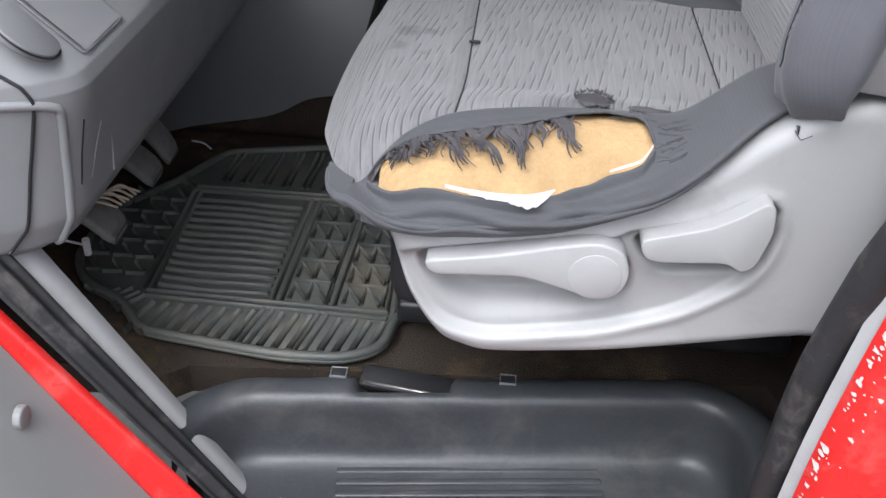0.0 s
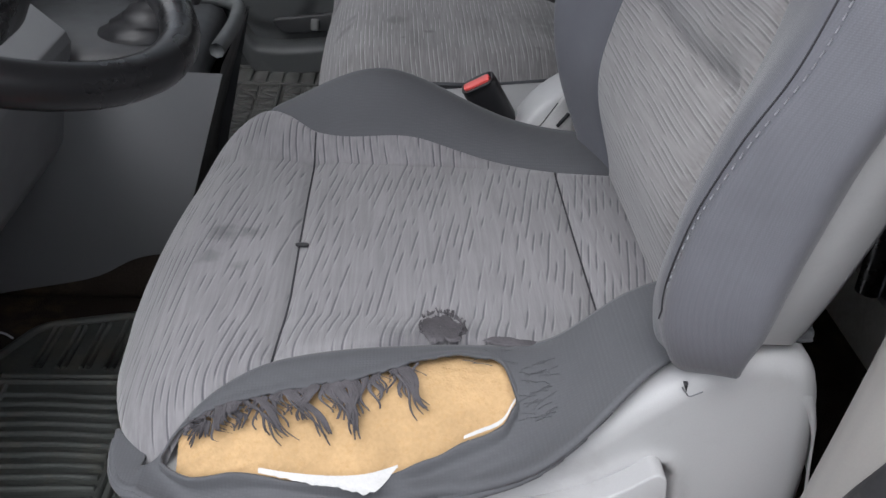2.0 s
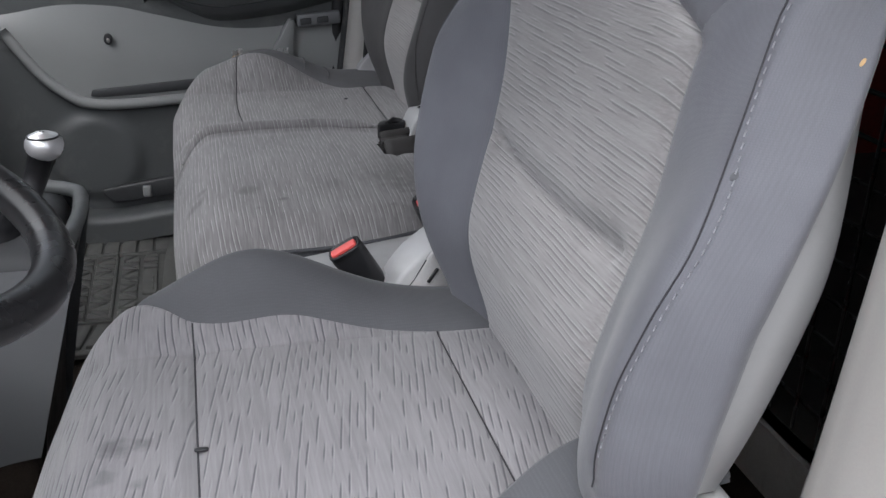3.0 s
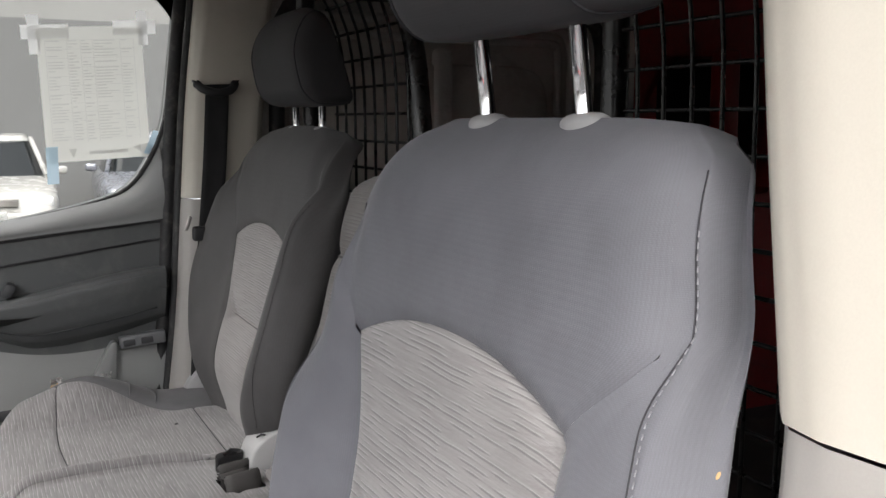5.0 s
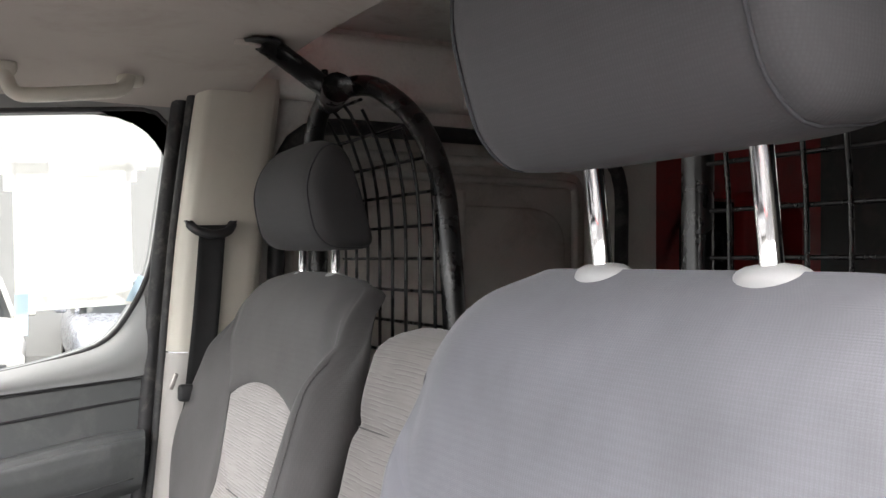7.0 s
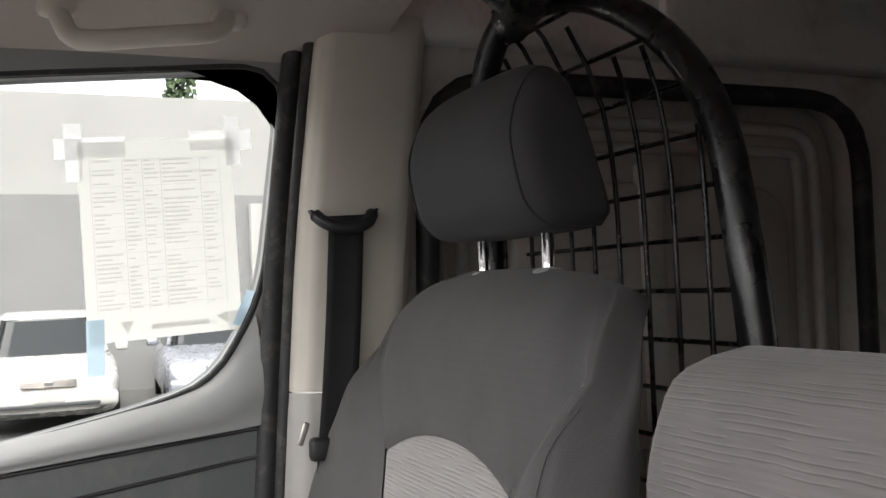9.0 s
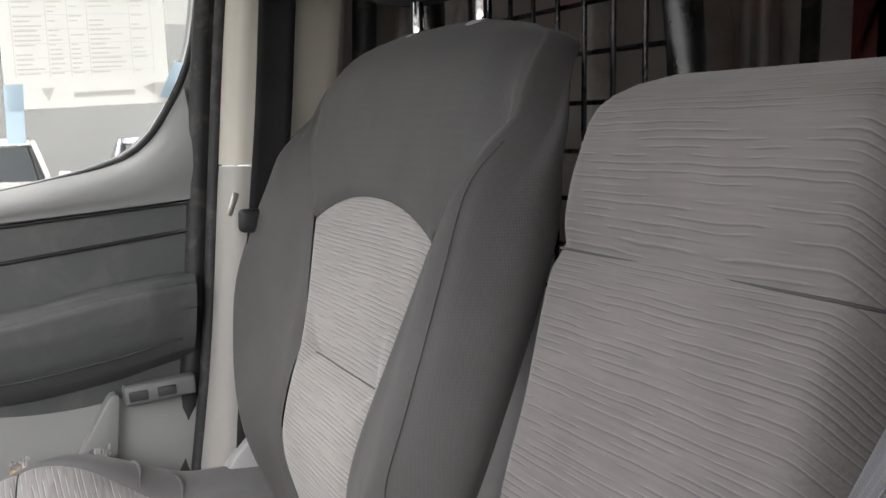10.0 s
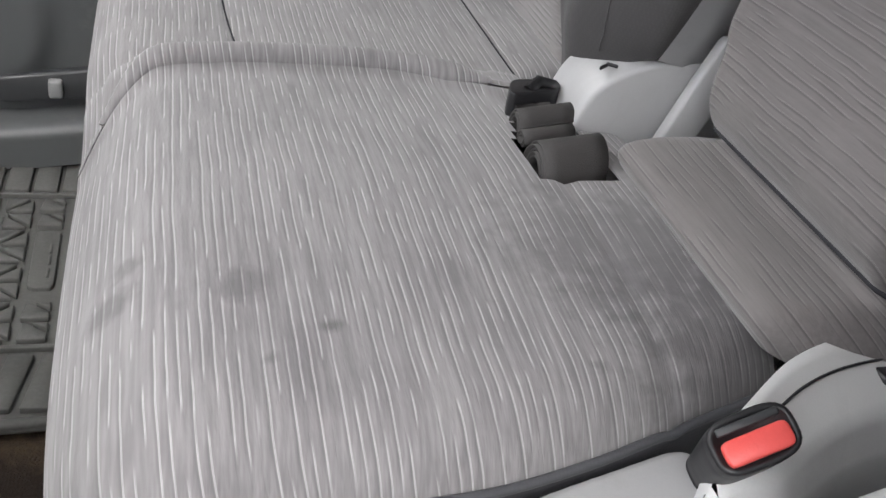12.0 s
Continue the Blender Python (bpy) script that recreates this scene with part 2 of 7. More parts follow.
M_RUBBER = surface("black_rubber", (0.022, 0.022, 0.024), 0.6, var=0.25, big=12, fine=300, bump=0.3, depth=0.0008,
                   dirt=(0.22, 0.2, 0.18), dirt_amount=0.35, dirt_scale=22)
# passenger mat rubber, lightened for the window light in that footwell
M_LITMAT = surface("lit_rubber_mat", (0.112, 0.114, 0.108), 0.6, var=0.2, big=7, fine=260, bump=0.25, depth=0.0007)
M_MAT = surface("rubber_mat", (0.068, 0.073, 0.068), 0.55, var=0.25, big=7, fine=260, bump=0.25, depth=0.0007,
                dirt=(0.17, 0.14, 0.1), dirt_amount=0.5, dirt_scale=7)
M_STEP = surface("step_plastic", (0.042, 0.046, 0.051), 0.42, var=0.3, big=6, fine=220, bump=0.25, depth=0.0008,
                 dirt=(0.14, 0.135, 0.13), dirt_amount=0.4, dirt_scale=9)
M_CARPET = surface("brown_carpet", (0.045, 0.036, 0.03), 0.95, var=0.35, big=9, fine=420, bump=0.9, depth=0.003,
                   dirt=(0.2, 0.14, 0.08), dirt_amount=0.5, dirt_scale=6, spec=0.1)
M_RED = surface("red_paint", (0.66, 0.022, 0.02), 0.3, var=0.05, big=5, fine=120, bump=0.03, depth=0.0004,
                dirt=(0.75, 0.5, 0.45), dirt_amount=0.15, dirt_scale=16, coat=0.5)
M_CHIP = surface("chipped_primer", (0.62, 0.6, 0.57), 0.6, var=0.1)
M_TAUPE = surface("taupe_pillar_plastic", (0.36, 0.345, 0.325), 0.5, var=0.06, big=5, fine=600, bump=0.15, depth=0.0004)
M_CREAM = surface("cream_pillar_plastic", (0.55, 0.52, 0.455), 0.5, var=0.05, big=5, fine=600, bump=0.15, depth=0.0004,
                  dirt=(0.35, 0.3, 0.24), dirt_amount=0.2, dirt_scale=8)
M_ROOF = surface("headliner", (0.40, 0.36, 0.33), 0.9, var=0.06, big=4, fine=500, bump=0.5, depth=0.0012, spec=0.15,
                 dirt=(0.22, 0.18, 0.15), dirt_amount=0.35, dirt_scale=5)
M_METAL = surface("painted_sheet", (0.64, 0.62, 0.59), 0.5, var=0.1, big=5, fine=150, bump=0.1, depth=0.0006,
                  dirt=(0.2, 0.15, 0.12), dirt_amount=0.4, dirt_scale=9)
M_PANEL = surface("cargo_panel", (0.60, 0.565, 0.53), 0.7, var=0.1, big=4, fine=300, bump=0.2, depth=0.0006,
                  dirt=(0.14, 0.12, 0.1), dirt_amount=0.4, dirt_scale=6)
# near-black base colour carries the unlit bay's shade
M_BAY = surface("shaded_bay_lining", (0.05, 0.048, 0.046), 0.7, var=0.15, big=3, fine=200, bump=0.2, depth=0.0008, dirt=(0.16, 0.13, 0.11), dirt_amount=0.4, dirt_scale=6)
M_CAGE = surface("black_enamel", (0.012, 0.012, 0.013), 0.28, var=0.2, fine=200, bump=0.15, depth=0.0006,
                 dirt=(0.12, 0.1, 0.09), dirt_amount=0.2, dirt_scale=30)
M_CHROME = surface("chrome", (0.75, 0.75, 0.77), 0.12, metal=1.0, var=0.03, bump=0.0)
M_STEEL = surface("worn_steel", (0.42, 0.4, 0.38), 0.38, metal=0.9, var=0.15, dirt=(0.12, 0.07, 0.04), dirt_amount=0.6, dirt_scale=40)
M_BELT = surface("belt_webbing", (0.012, 0.012, 0.013), 0.8, var=0.15, fine=900, bump=0.5, depth=0.0008)
M_GREYBELT = surface("grey_webbing", (0.052, 0.049, 0.048), 0.75, var=0.12, fine=900, bump=0.5, depth=0.0008)
M_FOAM = surface("yellow_foam", (0.45, 0.305, 0.16), 0.95, var=0.16, big=22, fine=330, bump=0.6, depth=0.0014, spec=0.1,
                 dirt=(0.40, 0.25, 0.11), dirt_amount=0.55, dirt_scale=210)
M_WHITE = surface("white_backing", (0.50, 0.495, 0.49), 0.9, var=0.1, big=30, fine=500, bump=0.5, depth=0.001)
M_STITCH = surface("pale_thread", (0.235, 0.235, 0.255), 0.8, var=0.1)
M_THREAD = surface("dark_thread_and_shade", (0.045, 0.045, 0.050), 0.9, var=0.2, spec=0.1)
M_FRAY = surface("frayed_cloth", (0.085, 0.080, 0.086), 0.95, var=0.35, big=60, fine=500, bump=0.5, depth=0.001, spec=0.1)
M_PEDAL = surface("worn_pedal_rubber", (0.16, 0.155, 0.15), 0.5, var=0.2, big=25, fine=300, bump=0.3, depth=0.0008, dirt=(0.06, 0.05, 0.045), dirt_amount=0.6, dirt_scale=30)
M_WIRE = surface("pale_wire", (0.35, 0.29, 0.23), 0.6, var=0.25, big=40)
M_BUCKLE = surface("red_button", (0.75, 0.10, 0.09), 0.4, var=0.06)


def paper_material(name, color, through):
    """Thin paper: half its light comes through from behind."""
    m = surface(name, color, 0.85, var=0.03, big=20, fine=600, bump=0.1)
    nt = m.node_tree
    tl = nt.nodes.new("ShaderNodeBsdfTranslucent")
    tl.inputs["Color"].default_value = (*color, 1)
    mx = nt.nodes.new("ShaderNodeMixShader")
    mx.inputs[0].default_value = through
    nt.links.new(nt.nodes["Principled BSDF"].outputs[0], mx.inputs[1])
    nt.links.new(tl.outputs[0], mx.inputs[2])
    nt.links.new(mx.outputs[0], nt.nodes["Material Output"].inputs["Surface"])
    return m


M_PAPER = paper_material("paper", (0.86, 0.86, 0.82), 0.62)
M_TAPE = paper_material("white_tape", (0.90, 0.90, 0.90), 0.72)
M_BLUETAPE = paper_material("pale_blue_tape", (0.6, 0.76, 0.88), 0.6)
M_INK = paper_material("printed_ink", (0.76, 0.76, 0.74), 0.60)
M_ASPHALT = surface("asphalt", (0.08, 0.079, 0.077), 0.9, var=0.2, big=0.6, fine=40, bump=0.4, depth=0.01)
M_WALL = surface("grey_render_wall", (0.17, 0.17, 0.17), 0.9, var=0.12, big=0.5, fine=10, bump=0.2, depth=0.01)
M_WALL2 = surface("pale_render_wall", (0.27, 0.267, 0.26), 0.9, var=0.08, big=0.5, fine=10, bump=0.2, depth=0.01)
M_CARWHITE = surface("white_car_paint", (0.42, 0.41, 0.39), 0.25, var=0.03, big=2, coat=0.6, bump=0)
M_CARSILVER = surface("silver_car_paint", (0.30, 0.31, 0.35), 0.28, metal=0.5, var=0.03, big=2, coat=0.6, bump=0)
M_LAMP = surface("lamp_lens", (0.75, 0.75, 0.75), 0.1, var=0.04, bump=0)
M_DARKGLASS = surface("dark_glass", (0.015, 0.017, 0.018), 0.06, var=0.05, bump=0)
M_LEAF = surface("leaves", (0.06, 0.09, 0.04), 0.8, var=0.3, big=3)


def glass_material(name, color=(0.94, 0.96, 0.95), rough=0.0):
    m, nt, b = nodes_of(name)
    b.inputs["Base Color"].default_value = (*color, 1)
    b.inputs["Transmission Weight"].default_value = 1.0
    b.inputs["Roughness"].default_value = rough
    b.inputs["IOR"].default_value = 1.02
    return m


M_GLASS = glass_material("window_glass", (0.62, 0.64, 0.635))


# ---- mesh helpers ----
def mesh_of(name, verts, faces, smooth=True):
    me = bpy.data.meshes.new(name)
    me.from_pydata([tuple(v) for v in verts], [], faces)
    me.update()
    if smooth:
        me.polygons.foreach_set("use_smooth", [True] * len(me.polygons))
    return me


def part(name, geo, material, parent=None, label="", smooth=True, kind="", uvs=None):
    """Links one mesh object. geo: a bmesh, a mesh, or (verts, faces); uvs: metres of cloth, a pair for each vertex."""
    if isinstance(geo, bmesh.types.BMesh):
        me = bpy.data.meshes.new(name)
        bmesh.ops.recalc_face_normals(geo, faces=geo.faces)
        geo.to_mesh(me)
        geo.free()
        if smooth:
            me.polygons.foreach_set("use_smooth", [True] * len(me.polygons))
    elif isinstance(geo, tuple):
        me = mesh_of(name, geo[0], geo[1], smooth)
    else:
        me = geo
    me.materials.append(material)
    if uvs is not None:
        layer = me.uv_layers.new(name="cloth")
        for loop in me.loops:
            layer.data[loop.index].uv = uvs[loop.vertex_index]
    ob = new(name, me)
    if parent is not None:
        ob.parent = parent
    return tagged(ob, label=label, kind=kind)


def thing(name, label, category, group="", kind="", at=(0, 0, 0)):
    ob = new(name)
    ob.location = at
    ob.empty_display_size = 0.05
    return tagged(ob, label=label, category=category, group=group, kind=kind)


def solo(name, geo, material, label, category, group="", kind="", smooth=True):
    return tagged(part(name, geo, material, None, label, smooth), category=category, group=group, kind=kind)


def grid(fn, us, vs, close_u=False, close_v=False, keep=None):
    """(verts, faces) of the sheet fn(u, v)."""
    nu, nv = len(us), len(vs)
    verts = [fn(u, v) for u in us for v in vs]
    faces = []
    for i in range(nu if close_u else nu - 1):
        for j in range(nv if close_v else nv - 1):
            a, b = (i + 1) % nu, (j + 1) % nv
            if keep is None or keep(i, j):
                faces.append((i * nv + j, a * nv + j, a * nv + b, i * nv + b))
    return verts, faces


def join(*geos):
    verts, faces = [], []
    for v, f in geos:
        n = len(verts)
        verts += list(v)
        faces += [tuple(k + n for k in q) for q in f]
    return verts, faces


def capped(geo, nu, nv):
    """Closes both ends (first and last ring) of a grid that is closed in v."""
    v, f = geo
    f = list(f)
    f.append(tuple(range(nv - 1, -1, -1)))
    f.append(tuple((nu - 1) * nv + j for j in range(nv)))
    return v, f


def tube(points, radius, sides=10, closed=False, flat=1.0):
    """A swept round bar through points; radius may be a list."""
    pts = [Vector(p) for p in points]
    n = len(pts)
    rad = radius if hasattr(radius, "__len__") else [radius] * n
    rings, up = [], None
    for i, p in enumerate(pts):
        a = pts[(i - 1) % n] if (closed or i > 0) else p
        b = pts[(i + 1) % n] if (closed or i < n - 1) else p
        t = (b - a).normalized()
        if up is None:
            up = Vector((0, 0, 1)) if abs(t.z) < 0.9 else Vector((1, 0, 0))
        up = (up - t * up.dot(t)).normalized()
        side = t.cross(up)
        rings.append([p + (side * math.cos(q) + up * math.sin(q) * flat) * rad[i] for q in (2 * math.pi * k / sides for k in range(sides))])
    verts = [v for r in rings for v in r]
    faces = []
    for i in range(n if closed else n - 1):
        for j in range(sides):
            a, b = (i + 1) % n, (j + 1) % sides
            faces.append((i * sides + j, i * sides + b, a * sides + b, a * sides + j))
    if not closed:
        faces.append(tuple(range(sides)))
        faces.append(tuple((n - 1) * sides + j for j in range(sides - 1, -1, -1)))
    return verts, faces


def rounded(points, r, steps=5):
    """The polyline through points with its corners rounded to radius r."""
    pts = [Vector(p) for p in points]
    out = [pts[0]]
    for a, b, c in zip(pts, pts[1:], pts[2:]):
        d0, d1 = (a - b), (c - b)
        k = min(r, d0.length * 0.49, d1.length * 0.49)
        p0, p1 = b + d0.normalized() * k, b + d1.normalized() * k
        for s in range(steps + 1):
            q = s / steps
            out.append(p0 * (1 - q) ** 2 + b * 2 * q * (1 - q) + p1 * q * q)
    out.append(pts[-1])
    return out


def box(size, at=(0, 0, 0), bevel=0.0, seg=2, turn=None):
    bm = bmesh.new()
    bmesh.ops.create_cube(bm, size=1.0)
    bmesh.ops.scale(bm, vec=size, verts=bm.verts)
    if bevel:
        bmesh.ops.bevel(bm, geom=list(bm.edges), offset=bevel, segments=seg, affect='EDGES', profile=0.5)
    if turn is not None:
        bmesh.ops.transform(bm, matrix=turn, verts=bm.verts)
    bmesh.ops.translate(bm, vec=at, verts=bm.verts)
    return bm


def plate(poly, axis, lo, hi, bevel=0.0, seg=2):
    """A polygon in the plane across the axis, given as pairs of the other two coordinates, thick from lo to hi."""
    def put(p, h):
        return {'x': (h, p[0], p[1]), 'y': (p[0], h, p[1]), 'z': (p[0], p[1], h)}[axis]
    bm = bmesh.new()
    vs = [bm.verts.new(put(p, lo)) for p in poly]
    f = bm.faces.new(vs)
    ex = bmesh.ops.extrude_face_region(bm, geom=[f])
    for v in (g for g in ex["geom"] if isinstance(g, bmesh.types.BMVert)):
        v.co = Vector(v.co) + (Vector(put((0, 0), hi)) - Vector(put((0, 0), lo)))
    bmesh.ops.recalc_face_normals(bm, faces=bm.faces)
    if bevel:
        cap = [e for e in bm.edges if all(len(q.verts) > 4 or True for q in e.link_faces)]
        bmesh.ops.bevel(bm, geom=cap, offset=bevel, segments=seg, affect='EDGES', profile=0.5, clamp_overlap=True)
    return bm


def wall_with_hole(outer, inner, axis, lo, hi):
    """A slab with an opening through it: outer and inner outlines of the same count."""
    def put(p, h):
        return {'x': (h, p[0], p[1]), 'y': (p[0], h, p[1]), 'z': (p[0], p[1], h)}[axis]
    n = len(outer)
    verts = [put(p, lo) for p in outer] + [put(p, lo) for p in inner] + [put(p, hi) for p in inner] + [put(p, hi) for p in outer]
    faces = []
    for k in range(4):
        a, b = k * n, ((k + 1) % 4) * n
        for j in range(n):
            q = (j + 1) % n
            faces.append((a + j, a + q, b + q, b + j))
    return verts, faces


def lin(a, b, n):
    return [a + (b - a) * i / (n - 1) for i in range(n)]


def curve(xs, ys, x):
    """A smooth curve through the points (xs, ys), monotone between them."""
    if x <= xs[0]:
        return ys[0]
    if x >= xs[-1]:
        return ys[-1]
    for i in range(len(xs) - 1):
        if x <= xs[i + 1]:
            h = xs[i + 1] - xs[i]
            def slope(k):
                if k <= 0 or k >= len(xs) - 1:
                    return 0.5 * (ys[1] - ys[0]) / (xs[1] - xs[0]) if k <= 0 else 0.5 * (ys[-1] - ys[-2]) / (xs[-1] - xs[-2])
                return (ys[k + 1] - ys[k - 1]) / (xs[k + 1] - xs[k - 1])
            m0, m1 = slope(i), slope(i + 1)
            t = (x - xs[i]) / h
            return ((2 * t ** 3 - 3 * t * t + 1) * ys[i] + (t ** 3 - 2 * t * t + t) * h * m0
                    + (-2 * t ** 3 + 3 * t * t) * ys[i + 1] + (t ** 3 - t * t) * h * m1)


def ring_points(cx, cy, rx, ry, n, power=2.0, turn=0.0):
    out = []
    for k in range(n):
        a = 2 * math.pi * k / n + turn
        c, s = math.cos(a), math.sin(a)
        out.append((cx + rx * math.copysign(abs(c) ** (2 / power), c), cy + ry * math.copysign(abs(s) ** (2 / power), s)))
    return out


def resample(poly, n, closed=True):
    """n points evenly spaced along an outline."""
    pts = [Vector((*p, 0)) for p in poly]
    if closed:
        pts.append(pts[0])
    ls = [0.0]
    for a, b in zip(pts, pts[1:]):
        ls.append(ls[-1] + (b - a).length)
    out = []
    k = 0
    for i in range(n):
        s = ls[-1] * i / (n if closed else n - 1)
        while k < len(ls) - 2 and ls[k + 1] < s:
            k += 1
        t = (s - ls[k]) / max(1e-9, ls[k + 1] - ls[k])
        p = pts[k].lerp(pts[k + 1], t)
        out.append((p.x, p.y))
    return out


def soft_outline(poly, r, n=64):
    pts = [Vector((*p, 0)) for p in poly]
    k = len(pts)
    out = []
    for i in range(k):
        a, b, c = pts[i - 1], pts[i], pts[(i + 1) % k]
        d0, d1 = a - b, c - b
        q = min(r, d0.length * 0.45, d1.length * 0.45)
        p0, p1 = b + d0.normalized() * q, b + d1.normalized() * q
        for s in range(6):
            t = s / 5
            v = p0 * (1 - t) ** 2 + b * 2 * t * (1 - t) + p1 * t * t
            out.append((v.x, v.y))
    return resample(out, n)

# ---- the cab's shell ----
MID = 0.495          # the vehicle's centre line; the two sides mirror each other about it
def mirror_y(geo):
    v, f = geo
    return [(p[0], 2 * MID - p[1], p[2]) for p in v], [tuple(reversed(q)) for q in f]


# ground and surroundings
solo("ground", box((160, 160, 0.2), (0, 0, -0.27)), M_ASPHALT, "grey asphalt yard around the van", "ground", kind="structure", smooth=False)

# cab floor, with the step well cut out in the doorway
floor_bm = plate([(-1.15, -0.15), (-0.72, -0.15), (-0.70, -0.132), (-0.03, -0.075), (-0.01, -0.15), (0.45, -0.15), (0.45, 1.37), (-1.15, 1.37)], 'z', 0.432, 0.472)
solo("floor", floor_bm, M_CARPET, "worn dirty brown carpet on the cab floor", "floor", kind="structure", smooth=False)
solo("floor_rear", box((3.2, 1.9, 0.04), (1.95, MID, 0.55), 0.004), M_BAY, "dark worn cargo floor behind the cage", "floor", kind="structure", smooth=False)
solo("riser", box((0.03, 1.9, 0.14), (0.36, MID, 0.50)), M_METAL, "painted sheet riser to the cargo floor", "floor", kind="structure", smooth=False)

# firewall and lower front, dark behind the pedals
solo("wall_front", box((0.05, 1.8, 0.75), (-1.18, MID, 0.80)), M_CONSOLE, "dark bulkhead ahead of the pedals", "wall", kind="structure", smooth=False)
solo("wall_rear", wall_with_hole(soft_outline([(-0.45, 0.40), (1.44, 0.40), (1.44, 1.90), (-0.45, 1.90)], 0.002, 64), soft_outline([(0.0, 1.20), (1.0, 1.20), (0.98, 1.66), (0.02, 1.66)], 0.06, 64), 'x', 3.275, 3.325), M_BAY, "dark rear end of the cargo bay, its shade in the colour", "wall", kind="structure", smooth=False)


# headliner: a shallow tray that bends down at its sides
def roof_fn(x, s):
    y = MID + 0.90 * s
    z = 1.755 - 0.052 * max(0, (abs(s) - 0.72) / 0.28) ** 1.8 - 0.04 * max(0, (-0.25 - x) / 0.6) ** 2
    return (x, y, z + 0.004 * math.sin(9 * y) * math.cos(7 * x))
lower = grid(roof_fn, lin(-0.66, 0.11, 28), lin(-1, 1, 40))
upper = grid(lambda x, s: (roof_fn(x, s)[0], roof_fn(x, s)[1], 1.80), lin(0.11, -0.66, 28), lin(-1, 1, 40))
rim = grid(lambda q, s: (0.11, MID + 0.9 * s, roof_fn(0.11, s)[2] + q * (1.80 - roof_fn(0.11, s)[2])), [0, 1], lin(-1, 1, 40))
solo("ceiling", join(lower, upper, rim), M_ROOF, "stained beige cab headlining", "ceiling", kind="structure")
solo("ceiling_rear", box((3.3, 2.06, 0.03), (1.68, MID, 1.90)), M_METAL, "painted sheet roof over the cargo bay", "ceiling", kind="structure", smooth=False)
solo("roof_skin", box((1.04, 1.80, 0.02), (-0.40, MID, 1.85)), M_RED, "red painted roof skin", "roof", kind="structure", smooth=False)
solo("roof_bow", box((0.07, 1.80, 0.05), (0.70, MID, 1.885), 0.012), M_METAL, "painted roof bow in the cargo bay", "beam", kind="structure")
solo("header", box((0.10, 1.7, 0.06), (-0.67, MID, 1.735), 0.02), M_ROOF, "headlining edge above the windscreen", "trim", kind="structure")

for k, (y, x) in enumerate(((0.655, -0.003), (0.985, 0.012), (0.32, -0.003))):
    solo("trim_clip", plate(ring_points(x, y, 0.022, 0.008, 20), 'z', 1.741, 1.750, 0.003), M_ROOF, "small beige clip in the headlining", "clip", group="headlining clips")
grab = thing("grab_handle", "beige plastic grab handle above the passenger window", "handle")
part("bar", tube(rounded([(-0.110, 1.290, 1.742), (-0.125, 1.262, 1.704), (-0.19, 1.255, 1.694), (-0.26, 1.255, 1.684), (-0.300, 1.262, 1.682), (-0.315, 1.290, 1.726)], 0.03), 0.0125, 10), M_CREAM, grab)
for x in (-0.110, -0.315):
    part("foot", box((0.045, 0.034, 0.03), (x, 1.292, 1.732), 0.010), M_CREAM, grab)

# sun visor edge that comes in over the windscreen
visor = thing("sun_visor", "pale beige sun visor folded to the roof", "visor")
part("flap", box((0.16, 0.44, 0.02), (-0.56, 1.08, 1.70), 0.009, turn=Matrix.Rotation(radians(12), 4, 'Y')), M_CREAM, visor)
part("pivot", tube([(-0.60, 1.30, 1.705), (-0.60, 1.33, 1.72)], 0.007), M_CREAM, visor)
lamp = thing("dome_lamp", "white plastic dome lamp on the headlining", "lamp")
part("lens", box((0.10, 0.13, 0.022), (-0.42, 0.86, 1.735), 0.009), M_TAPE, lamp)


# ---- B-pillars: a padded plastic trim, cream above and grey below, with a rubber seal in front ----
def smooth01(t):
    t = max(0.0, min(1.0, t))
    return t * t * (3 - 2 * t)


